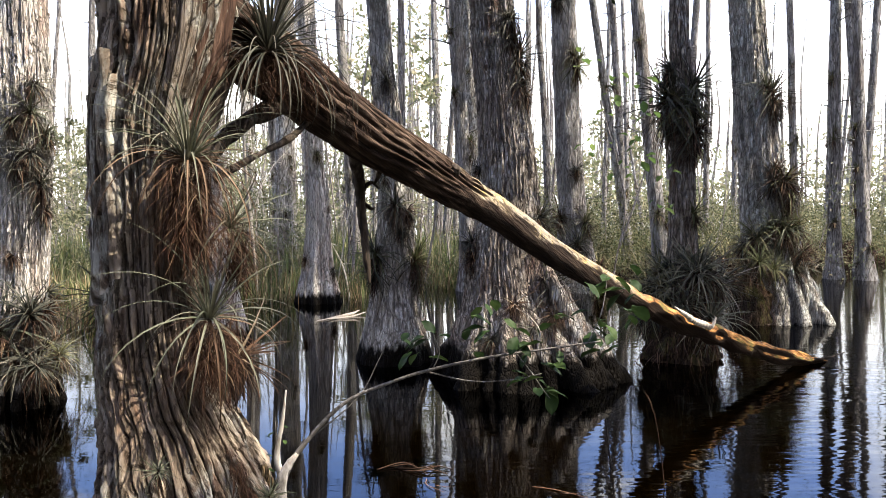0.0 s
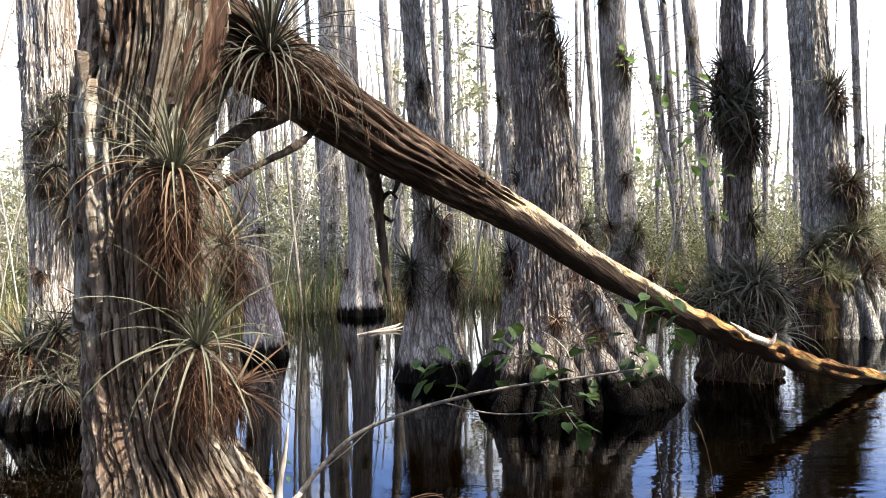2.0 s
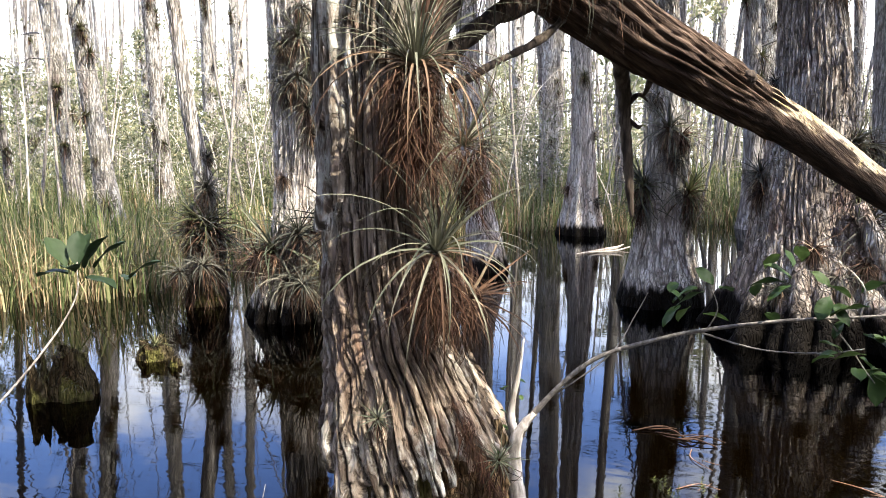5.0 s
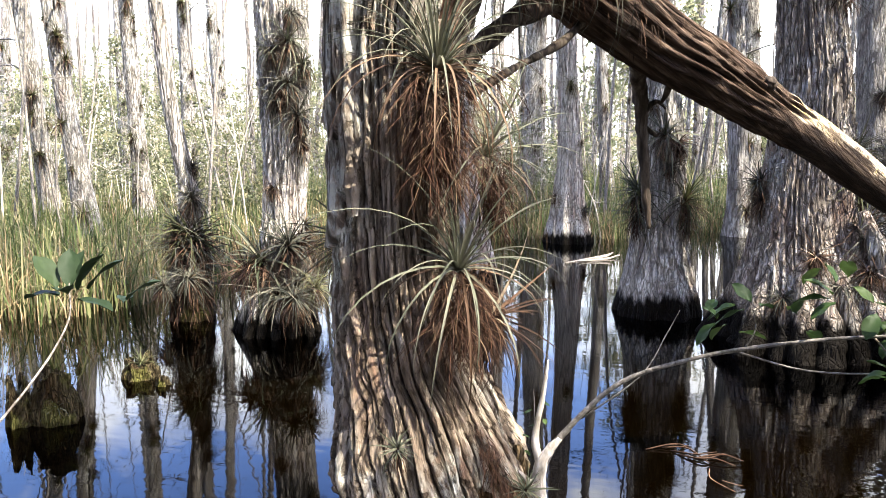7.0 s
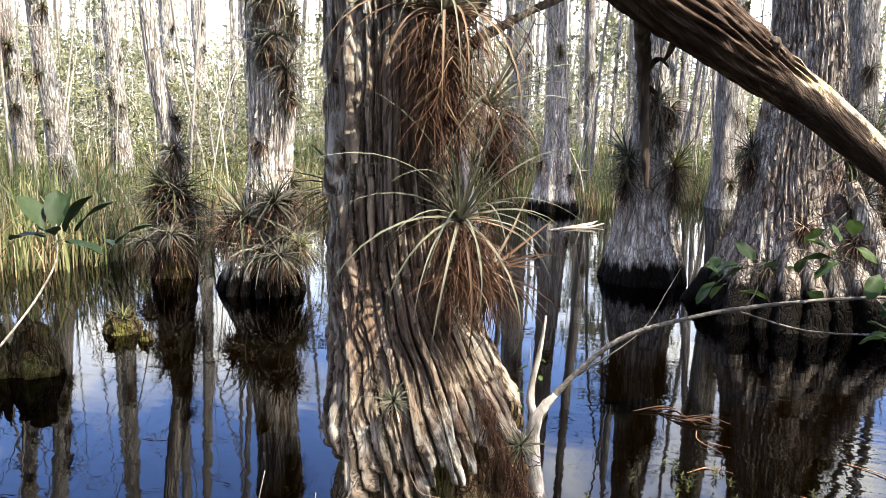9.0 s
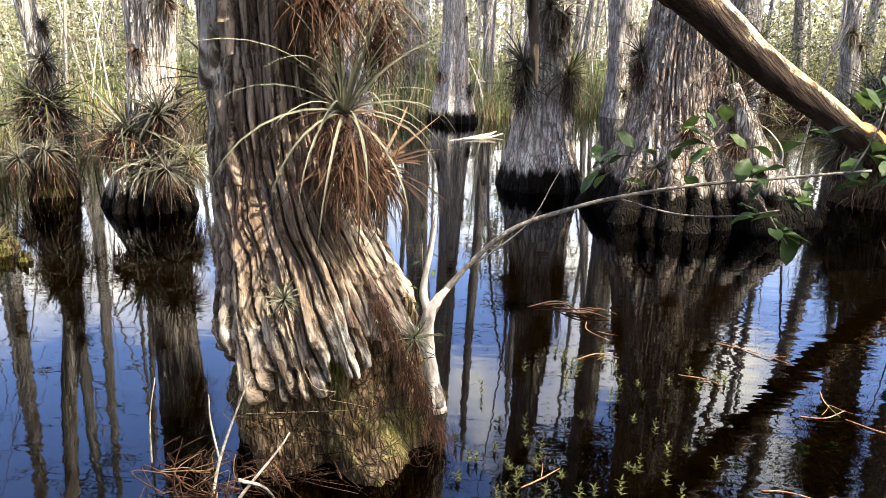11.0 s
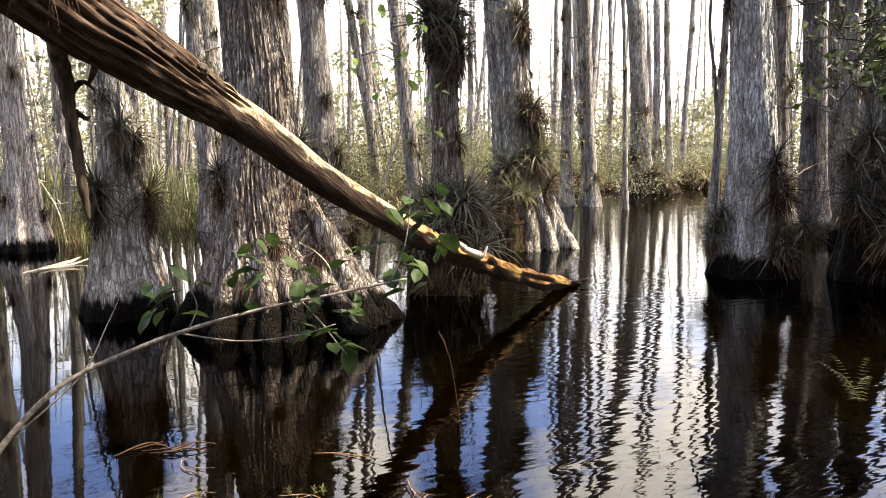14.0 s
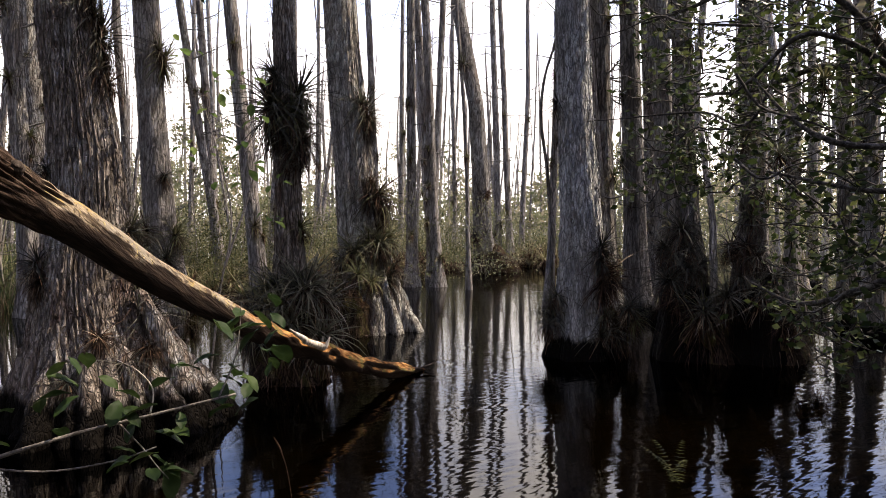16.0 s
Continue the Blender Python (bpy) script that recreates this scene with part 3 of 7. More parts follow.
class Trunk:
    """A cypress trunk: rows of height, x, y and radius, with flutes that deepen to the foot and furrowed bark."""

    def __init__(self, rows, top, seed, flute=0.1, lobes=7, furrow=0.012, cell=0.03, long=0.35, twist=0.25, taper=0.5, skirt=None, foot=-0.35, shag=0.6, warp=1.0, sweep=0.0, fret=0.35, gape=0.45, chip=0.0):
        self.chip = chip
        self.sweep, self.fret, self.gape = sweep, fret, gape
        self.shag, self.warp = shag, warp
        rows = sorted(rows)
        z0, x0, y0, r0 = rows[0]
        if z0 > foot:
            rows = [(foot, x0, y0, r0 * 1.04)] + rows
        z, x, y, r = (np.array(c, float) for c in zip(*rows))
        if top > z[-1]:
            k = min(3, len(z) - 1)
            dz = z[-1] - z[-1 - k]
            lean = np.array([(x[-1] - x[-1 - k]) / dz, (y[-1] - y[-1 - k]) / dz]) * 0.6
            hs = np.linspace(z[-1], top, 6)[1:]
            x = np.r_[x, x[-1] + lean[0] * (hs - z[-1])]
            y = np.r_[y, y[-1] + lean[1] * (hs - z[-1])]
            r = np.r_[r, r[-1] * (1 - (1 - taper) * (hs - z[-1]) / (top - z[-1]))]
            z = np.r_[z, hs]
        self.base = np.array([np.interp(0, z, x), np.interp(0, z, y), 0.0])
        self.rows, self.top, self.foot = (z, x, y, r), z[-1], z[0]
        self.seed, self.flute, self.lobes, self.furrow, self.cell, self.long, self.twist, self.skirt = seed, flute, lobes, furrow, cell, long, twist, skirt
        rs = np.random.RandomState(seed)
        self.ph = rs.rand(4) * 6.28
        self.mean_r = float(np.interp(1.5, z, r))
        self.round = max(8, min(60, int(2 * np.pi * self.mean_r / cell)))
        # a smoothed profile
        zz = np.linspace(z[0], z[-1], 400)
        k = np.ones(9) / 9
        smooth = lambda c: np.convolve(np.pad(np.interp(zz, z, c), 4, mode="edge"), k, "valid")
        self.fine = (zz, smooth(x), smooth(y), smooth(r))

    def axis(self, h):
        z, x, y, r = self.fine
        return np.interp(h, z, x), np.interp(h, z, y), np.interp(h, z, r)

    def strand(self, th, h):
        """Which ridge of bark a place lies on; the ridges sweep sideways at the foot."""
        w = lattice(th / (2 * np.pi) * 12, h * 1.6, self.seed + 5, 12) - 0.5
        w2 = lattice(th / (2 * np.pi) * 40, h * 9, self.seed + 6, 40) - 0.5
        u = th / (2 * np.pi) * self.round + self.twist * h * 2 + w * 2.6 * self.warp + w2 * self.fret * self.warp
        return u - self.sweep * 0.6 * np.exp(-np.maximum(h, 0) / 0.85)

    def hem(self, th):
        """The ragged lower edge of the old bark: each ridge ends at its own height."""
        k = np.floor(self.strand(th, self.skirt + 0 * th) * 2).astype(int) % 64
        own = np.random.RandomState(self.seed + 12).rand(64)[k] - 0.5
        return self.skirt + 0.13 * own + 0.16 * (lattice(th / (2 * np.pi) * 14, th * 0 + 3, self.seed + 3, 14) - 0.5) - 0.05 * np.cos(th + 2.2)

    def radius(self, th, h):
        cx, cy, r = self.axis(h)
        a = self.flute * (0.35 + 1.1 * np.exp(-np.maximum(h, 0) / 0.7))
        wave = np.cos(self.lobes * th + self.ph[0] + 0.5 * np.sin(h * 1.3 + self.ph[1])) * 0.6
        wave = wave + np.cos((self.lobes - 3) * th + self.ph[2]) * 0.45 + np.cos(2 * th + self.ph[3] + h * 0.3) * 0.25
        rr = r * (1 + a * wave)
        if self.furrow:
            u = th / (2 * np.pi) * self.round
            v = h / self.long
            u = self.strand(th, h)
            cell_no = np.floor(u).astype(int) % self.round
            g = np.clip(np.abs(np.sin(np.pi * u)) / self.gape, 0, 1)
            ridge = g * g * (3 - 2 * g) * 0.86 + 0.14 * np.abs(np.sin(np.pi * u))
            amp = 0.35 + 1.1 * lattice(u * 0.7, v * 1.3, self.seed, max(4, int(self.round * 0.7)))
            shift = np.random.RandomState(self.seed + 8).rand(64)[cell_no % 64]
            scale_ = np.mod(v * 1.7 + shift * 3.0, 1.0)
            n2 = lattice(u * 3, v * 5, self.seed + 9, self.round * 3)
            deep = np.clip(0.6 + 1.0 * self.mean_r, 0, 1.2)
            rr = rr + self.furrow * deep * ((ridge - 0.75) * 1.5 * amp + self.shag * (0.5 - scale_) * 0.9 + 0.35 * (n2 - 0.5) + self.chip * (lattice(u * 2.3, h * 6, self.seed + 15, max(4, int(self.round * 2.3))) ** 2 - 0.4 + 0.5 * (lattice(u * 7, h * 34, self.seed + 16) - 0.5)))
        if self.skirt:
            edge = self.hem(th)
            below = 1 / (1 + np.exp(np.clip((h - edge) / 0.006, -60, 60)))
            lump = lattice(th / (2 * np.pi) * 16, h * 7, self.seed + 4, 16) - 0.5
            fine_lump = lattice(th / (2 * np.pi) * 60, h * 22, self.seed + 14, 60) - 0.5
            plain = r * (1 + a * wave)
            rr = rr + below * 0.7 * (plain - 0.01 - rr)
            rr = rr - below * (0.04 + 0.07 * lump + 0.03 * fine_lump)
        return rr, cx, cy

    def at(self, th, h, off=0.0):
        rr, cx, cy = self.radius(th, h)
        return np.stack([cx + (rr + off) * np.cos(th), cy + (rr + off) * np.sin(th), h + 0 * th], -1)

    def mesh(self, name, mat, around, low_rows, split=3.6, high_rows=24):
        """Fine below split, coarser above."""
        hs = np.linspace(self.foot, min(split, self.top), low_rows)
        if self.top > split:
            hs = np.r_[hs, np.linspace(split, self.top, high_rows + 1)[1:]]
        th, h = np.meshgrid(np.linspace(0, 2 * np.pi, around, endpoint=False), hs)
        v = self.at(th, h) - self.base
        v[-1] = v[-1].mean(0) + (v[-1] - v[-1].mean(0)) * 0.04
        return mesh_of(name, v.reshape(-1, 3), grid_faces(len(hs), around, True), mat)

    def surface(self, towards, h, off=0.0):
        """The point of the bark at height h that faces the place towards."""
        cx, cy, _ = self.axis(h)
        th = math.atan2(towards[1] - cy, towards[0] - cx)
        return self.at(np.array([th]), np.array([float(h)]), off)[0], th

    def strip(self, name, rs, th, h, length, width, lift, mat):
        """One loose strip of bark that follows the trunk and comes away at its ends."""
        rows, cols = 7, 5
        s = np.linspace(0, 1, rows)
        hh = h + length * s
        half = width / 2 / max(0.05, float(self.axis(h)[2]))
        taper = np.interp(s, [0, 0.12, 0.5, 0.85, 1], [0.3, 0.85, 1, 0.8, 0.15]) * (1 + 0.2 * (rs.rand(rows) - 0.5))
        lean = self.twist * 0.0 + 0.25 * (rs.rand() - 0.5) * length / max(0.1, self.mean_r) * 0.3
        c = np.linspace(-1, 1, cols)
        tt = th + lean * s[:, None] + half * taper[:, None] * c[None, :]
        wob = 0.12 * half * (rs.rand(rows, 1) - 0.5)
        tt = tt + wob
        arch = np.array([-0.010, 0.006, 0.010, 0.007, -0.010])[None, :] * (0.7 + lift)
        ends = (np.maximum(0, s - 0.75) * 4) ** 2 * 0.012 * rs.rand() + (np.maximum(0, 0.2 - s) * 5) ** 2 * 0.022 * rs.rand()
        z, x, y, r = self.fine
        smooth_r, cx, cy = self.radius(np.full_like(tt, th) * 0 + tt, np.tile(hh[:, None], (1, cols)))
        mean = smooth_r.mean(1, keepdims=True) * 0.5 + smooth_r * 0.5
        rr = mean + arch + ends[:, None] + 0.004
        hg = np.tile(hh[:, None], (1, cols))
        v = np.stack([cx + rr * np.cos(tt), cy + rr * np.sin(tt), hg], -1).reshape(-1, 3) - self.base
        me = mesh_of(name, v, grid_faces(rows, cols), mat)
        along_bark(me, self, tt, hg)
        return me


def bare_crown(seed):
    """A thin crown of drooping bare limbs, twigs and sparse sprays, from 0 to 7 m above its start."""
    rs = np.random.RandomState(seed)
    wood, spray = Heap(), Heap()
    for _ in range(40):
        h0, a = 7 * rs.rand(), 6.283 * rs.rand()
        ln = (0.7 + 1.5 * rs.rand()) * (1.15 - h0 / 12)
        d = np.array([math.cos(a), math.sin(a), 0.1 + 0.4 * rs.rand()])
        p = np.array([0, 0, h0])
        mid, end = p + d * ln * 0.5 + 0.1 * rs.randn(3), p + d * ln + np.array([0, 0, -0.2 * rs.rand()])
        v, f = tube([p, mid, end], [0.028, 0.016, 0.005], 4, 7, cap=False)
        wood.add(v, f)
        for _ in range(7):
            q = p + (end - p) * (0.25 + 0.75 * rs.rand())
            e = q + np.array([math.cos(a + rs.randn()), math.sin(a + rs.randn()), 0.5 * rs.randn()]) * (0.25 + 0.35 * rs.rand())
            v, f = tube([q, (q + e) / 2 + 0.04 * rs.randn(3), e], [0.008, 0.006, 0.002], 3, 4, cap=False)
            wood.add(v, f)
            for _ in range(5):
                c = q + (e - q) * rs.rand() + 0.05 * rs.randn(3)
                u = rs.randn(3)
                u /= np.linalg.norm(u)
                w = np.cross(u, rs.randn(3))
                w /= np.linalg.norm(w)
                k = 0.03 + 0.05 * rs.rand()
                spray.add(np.array([c - u * k, c + w * k * 0.4, c + u * k, c - w * k * 0.4]), [[0, 1, 2, 3]])
    return wood.mesh("branchwork", BRANCH), spray.mesh("leaves", NEEDLE, False)


CROWNS = [bare_crown(700 + k) for k in range(4)]


def crown_on(tree, trunk, seed):
    """Sets a thin crown on the upper trunk."""
    base = trunk.base
    start = max(4.9, 2.4 + 0.36 * math.hypot(base[0], base[1]))
    if start > trunk.top - 2:
        return
    cx, cy, _ = trunk.axis(start)
    wood, spray = CROWNS[seed % 4]
    m = Matrix.Translation((cx - base[0], cy - base[1], start)) @ Matrix.Rotation(seed * 1.3, 4, "Z") @ Matrix.Diagonal((1, 1, min(1.0, (trunk.top - start) / 7), 1))
    part("branchwork", wood, tree, m=m)["kind"] = "stuff"
    part("leaves", spray, tree, m=m)["kind"] = "stuff"


def leafy_top(trunk, tree, low, high, reach, many, seed):
    """Spreading limbs with twigs and leaf sprays high on a trunk."""
    rs = np.random.RandomState(seed)
    wood, spray = Heap(), Heap()
    for _ in range(many):
        h0 = low + (high - low) * rs.rand()
        cx, cy, _ = trunk.axis(h0)
        a = 6.283 * rs.rand()
        ln = reach * (0.45 + 0.75 * rs.rand()) * (1.2 - 0.5 * (h0 - low) / (high - low))
        p = np.array([cx, cy, h0]) - trunk.base
        d = np.array([math.cos(a), math.sin(a), 0.1 + 0.5 * rs.rand()])
        mid, end = p + d * ln * 0.5 + 0.12 * rs.randn(3), p + d * ln + np.array([0, 0, -0.25 * rs.rand()])
        v, f = tube([p, mid, end], [0.04, 0.022, 0.006], 5, 9, cap=False)
        wood.add(v, f)
        for _ in range(12):
            k = 0.2 + 0.8 * rs.rand()
            q = p * (1 - k) ** 2 + 2 * mid * k * (1 - k) + end * k * k
            e = q + np.array([math.cos(a + 1.1 * rs.randn()), math.sin(a + 1.1 * rs.randn()), 0.4 * rs.randn() - 0.1]) * (0.25 + 0.4 * rs.rand())
            v, f = tube([q, (q + e) / 2 + 0.05 * rs.randn(3), e], [0.009, 0.006, 0.002], 3, 4, cap=False)
            wood.add(v, f)
            for _ in range(9):
                c = q + (e - q) * rs.rand() + 0.06 * rs.randn(3)
                u = rs.randn(3)
                u /= np.linalg.norm(u)
                w = np.cross(u, rs.randn(3))
                w /= np.linalg.norm(w)
                g = 0.04 + 0.06 * rs.rand()
                spray.add(np.array([c - u * g, c + w * g * 0.42, c + u * g, c - w * g * 0.42]), [[0, 1, 2, 3]])
    part("leafy_limbwork", wood.mesh("leafy_limbwork", BRANCH), tree)["kind"] = "stuff"
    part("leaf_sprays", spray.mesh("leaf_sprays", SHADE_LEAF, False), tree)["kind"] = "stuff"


def cypress(trunk, mat, label, around=64, low_rows=120, split=3.6, strips=0, strip_mat=None, facing=None, spread=1.4, low=0.4, high=3.2, width=(0.02, 0.05), length=(0.25, 0.7), group="cypress trees"):
    """A standing cypress: its trunk, and the loose bark strips on the side that is seen."""
    tree = thing("cypress_tree", trunk.base, label, "tree", group)
    part("trunk", trunk.mesh("trunk", mat, around, low_rows, split), tree)
    crown_on(tree, trunk, trunk.seed)
    rs = np.random.RandomState(trunk.seed + 50)
    for _ in range(strips):
        h = low + (high - low) * rs.rand()
        th = facing + spread * (2 * rs.rand() - 1)
        me = trunk.strip("bark_strip", rs, th, h, length[0] + (length[1] - length[0]) * rs.rand(), width[0] + (width[1] - width[0]) * rs.rand(), rs.rand(), strip_mat or mat)
        part("bark_strip", me, tree)
    return tree


# ---- leaves and air plants ----
def blade(length, width, rise, droop, segs=6, fold=0.25, curl=0.0, tip=0.06):
    """A strap leaf in the x-z plane that rises at the angle rise (radians) and bends over by droop; 3 points across."""
    s = np.linspace(0, 1, segs + 1)
    ang = rise - droop * s**1.3
    step_ = length / segs
    x = np.r_[0, np.cumsum(np.cos((ang[1:] + ang[:-1]) / 2))] * step_
    z = np.r_[0, np.cumsum(np.sin((ang[1:] + ang[:-1]) / 2))] * step_
    y = curl * length * s**2
    w = width * np.interp(s, [0, 0.15, 0.5, 1], [1.0, 0.8, 0.55, tip]) / 2
    nx, nz = -np.sin(ang), np.cos(ang)
    left = np.stack([x + nx * w * fold, y + w, z + nz * w * fold], -1)
    right = np.stack([x + nx * w * fold, y - w, z + nz * w * fold], -1)
    mid = np.stack([x - nx * w * fold, y, z - nz * w * fold], -1)
    return np.stack([left, mid, right], 1).reshape(-1, 3), grid_faces(segs + 1, 3)


def spun(v, az, tilt=0.0):
    c, s = math.cos(az), math.sin(az)
    out = v.copy()
    out[:, 0], out[:, 1] = v[:, 0] * c - v[:, 1] * s, v[:, 0] * s + v[:, 1] * c
    return out


def rosette(rs, count, length, width, low=-0.3, high=1.45, droop=(0.4, 1.6), segs=6):
    heap = Heap()
    for i in range(count):
        k = (i + rs.rand()) / count
        rise = high + (low - high) * k
        ln = length * (0.45 + 0.75 * rs.rand()) * (0.75 + 0.25 * math.cos(rise - 0.5))
        v, f = blade(ln, width * (0.8 + 0.4 * rs.rand()), rise + 0.6 * (rs.rand() - 0.5), droop[0] + (droop[1] - droop[0]) * rs.rand(), segs, 0.3, 0.25 * (rs.rand() - 0.5))
        v[:, 0] += 0.012
        heap.add(spun(v, i * 2.399 + rs.rand() * 0.5), f)
    return heap


def thatch(rs, count, length, width, back=0.05, segs=5):
    """Withered leaves that hang below a rosette."""
    heap = Heap()
    for _ in range(count):
        if rs.rand() < 0.5:
            v, f = blade(length * (0.4 + 0.45 * rs.rand()), width * (0.7 + 0.6 * rs.rand()), 1.1 - 2.4 * rs.rand(), 0.4 + 1.3 * rs.rand(), segs, 0.2, 0.8 * (rs.rand() - 0.5), 0.2)
        else:
            v, f = blade(length * (0.45 + 0.75 * rs.rand()), width * (0.6 + 0.6 * rs.rand()), 0.3 - 1.3 * rs.rand(), 0.6 + 1.0 * rs.rand(), segs, 0.2, 0.5 * (rs.rand() - 0.5), 0.2)
        v[:, 2] -= 0.05 * length * rs.rand()
        v = spun(v, rs.rand() * 6.283)
        v[:, 0] *= 0.75
        heap.add(v, f)
    return heap


AIR = []
for k in range(6):
    rs = np.random.RandomState(100 + k)
    green = rosette(rs, 62 + 6 * k, 0.38, 0.0165, low=-0.9, droop=(0.4, 2.0), segs=5).mesh("leaves", (AIR_GREEN, AIR_OLIVE, AIR_DARK)[k % 3])
    dead = thatch(rs, 210, 0.28, 0.0115, segs=3).mesh("withered_leaves", AIR_DEAD)
    dry = rosette(rs, 84, 0.37, 0.015, low=-1.2, high=1.1, droop=(0.4, 2.2), segs=4).mesh("leaves", AIR_DARK if k % 3 else AIR_DEAD)
    AIR.append((green, dead, dry))
SMALL_AIR, SMALL_RAW, FAR_LIVE, FAR_DRY = [], [], Heap(), Heap()
for k in range(4):
    rs = np.random.RandomState(130 + k)
    raw = rosette(rs, 28, 0.26, 0.018, segs=2), thatch(rs, 44, 0.25, 0.019, segs=2)
    SMALL_RAW.append(raw)
    SMALL_AIR.append((raw[0].mesh("leaves", AIR_OLIVE if k % 2 else AIR_GREEN), raw[1].mesh("withered_leaves", AIR_DEAD)))


def far_air_plant(trunk, h, size, kind, side):
    """A small plant on a far trunk, joined with the others there."""
    cx, cy, _ = trunk.axis(h)
    th = math.atan2(0.3 - cy, -cx) + side
    p = trunk.at(np.array([th]), np.array([float(h)]), 0.0)[0]
    for raw, heap in zip(SMALL_RAW[kind % 4], (FAR_LIVE, FAR_DRY)):
        heap.add(spun(np.concatenate(raw.v) * size, th + kind) + p, np.concatenate(raw.f))


def air_plant(place, size=1.0, kind=0, label="grey-green air plant with withered brown leaves on a cypress trunk", out=None, lean=0.5, small=False, group="air plants"):
    """An air plant at a place on a trunk; out: the way it faces (radians)."""
    pieces = (SMALL_AIR if small else AIR)[kind % (4 if small else 6)]
    green, dead = pieces[:2]
    if not small and ("withered brown" in label or "dry" in label or "dark" in label):
        green = pieces[2]
    ob = thing("air_plant", place, label, "air plant", group)
    turn = Matrix.Identity(4)
    if out is not None:
        turn = Matrix.Rotation(out, 4, "Z") @ Matrix.Rotation(lean, 4, "Y")
    spin = Matrix.Rotation((kind * 1.7) % 6.28, 4, "Z")
    part("leaves", green, ob, m=turn @ spin @ Matrix.Scale(size, 4))["kind"] = "stuff"
    shift = Matrix.Translation((0, 0, -0.03 * size))
    part("withered_leaves", dead, ob, m=shift @ spin @ Matrix.Scale(size, 4))["kind"] = "stuff"
    return ob


def on_trunk(trunk, eye_side, h, size, kind, side=0.0, **more):
    """An air plant rooted in the bark at height h, turned by side (radians) from the camera's side."""
    cx, cy, _ = trunk.axis(h)
    th = math.atan2(eye_side[1] - cy, eye_side[0] - cx) + side
    p = trunk.at(np.array([th]), np.array([float(h)]), 0.0)[0]
    return air_plant(tuple(p), size, kind, out=th, **more)


def broad_leaf(length=0.1, width=0.055, seed=0, mat=BROAD):
    """An oval leaf with a folded midrib, along +x."""
    rs = np.random.RandomState(seed)
    s = np.linspace(0, 1, 8)
    w = width / 2 * np.sin(np.pi * np.clip(s * 0.94 + 0.05, 0, 1) ** 1.25) ** 0.75
    w[0], w[-1] = 0.002, 0.001
    c = np.array([-1, -0.5, 0, 0.5, 1])
    x = np.tile((s * length)[:, None], (1, 5))
    y = w[:, None] * c
    z = np.abs(y) * 0.3 - 0.22 * length * (s[:, None] ** 2) + 0.003 * np.sin(9 * s[:, None] + 3 * c + seed)
    return mesh_of("leaf", np.stack([x, y, z], -1), grid_faces(8, 5), mat)


LEAVES = [broad_leaf(0.1, 0.056, 1), broad_leaf(0.085, 0.046, 2), broad_leaf(0.07, 0.042, 3)]
LIGHT_LEAVES = [broad_leaf(0.1, 0.056, 6, CREEPER_LEAF), broad_leaf(0.085, 0.046, 7, CREEPER_LEAF), broad_leaf(0.07, 0.042, 8, CREEPER_LEAF)]
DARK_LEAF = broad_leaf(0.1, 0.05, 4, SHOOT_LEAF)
SITE = (0.0, 0.3)  # where the camera roughly stands


# ---- water ----
def water_sheet():
    n = 41
    s = np.linspace(-1, 1, n)
    ax = np.sign(s) * np.abs(s) ** 2.2 * 400
    x, y = np.meshgrid(ax, ax)
    return mesh_of("water", np.stack([x, y, 0 * x], -1).reshape(-1, 3), grid_faces(n, n), WATER)


def mud_bottom():
    """The peat floor of the pool, uneven, rising to the shore."""
    n = 121
    k = np.linspace(-1, 1, n)
    ax = np.sign(k) * np.abs(k) ** 3.0 * 400
    x, y = np.meshgrid(ax, ax + 3.0)
    z = -0.42 + 0.1 * lattice(x * 0.8 + 40, y * 0.8 + 40, 71) + 0.05 * lattice(x * 2.5 + 20, y * 2.5 + 20, 72)
    return mesh_of("pool_bottom", np.stack([x, y, z], -1).reshape(-1, 3), grid_faces(n, n), MUD)


tagged(new("pool_bottom", mud_bottom()), "dark peaty mud under the swamp water", "ground", kind="structure")
tagged(new("water", water_sheet()), "still tannin-dark swamp water with small ripples", "water", kind="structure")


# ---- the cypress in front, with its skirt of old bark and rotten foot ----
front = Trunk([(-0.05, -0.99, 2.86, 0.405), (0.06, -1.01, 2.85, 0.385), (0.28, -1.06, 2.84, 0.352), (0.48, -1.10, 2.84, 0.315), (0.68, -1.135, 2.84, 0.258), (0.87, -1.190, 2.84, 0.224),
               (1.05, -1.202, 2.84, 0.203), (1.29, -1.207, 2.84, 0.196), (1.51, -1.213, 2.84, 0.194), (1.73, -1.217, 2.84, 0.194), (1.95, -1.211, 2.84, 0.198), (2.17, -1.14, 2.84, 0.224), (2.38, -1.11, 2.85, 0.24), (2.8, -1.1, 2.85, 0.25)],
              6.0, 11, flute=0.11, lobes=7, furrow=0.036, cell=0.028, long=0.55, twist=0.05, skirt=0.37, shag=0.34, warp=0.5, sweep=5.0, fret=0.95, gape=0.27, chip=1.1)
front_tree = thing("cypress_tree", front.base, "weathered furrowed cypress with peeling bark over a rotten mossy foot", "tree", "cypress trees")
hs = np.linspace(front.foot, 3.0, 480)
th, h = np.meshgrid(1.9 + np.linspace(0, 2 * np.pi, 420, endpoint=False), np.r_[hs, np.linspace(3.0, front.top, 24)[1:]])
fv = front.at(th, h) - front.base
fv[-1] = fv[-1].mean(0) + (fv[-1] - fv[-1].mean(0)) * 0.04
fv = fv.reshape(-1, 3)
ff = grid_faces(len(h), 420, True)
fm = mesh_of("trunk", fv, ff, BARK_NEAR)
along_bark(fm, front, th, h)
fm.materials.append(BARK_STUMP)
mid_h = h.ravel()[ff].mean(1)
mid_t = th.ravel()[ff[:, 0]]
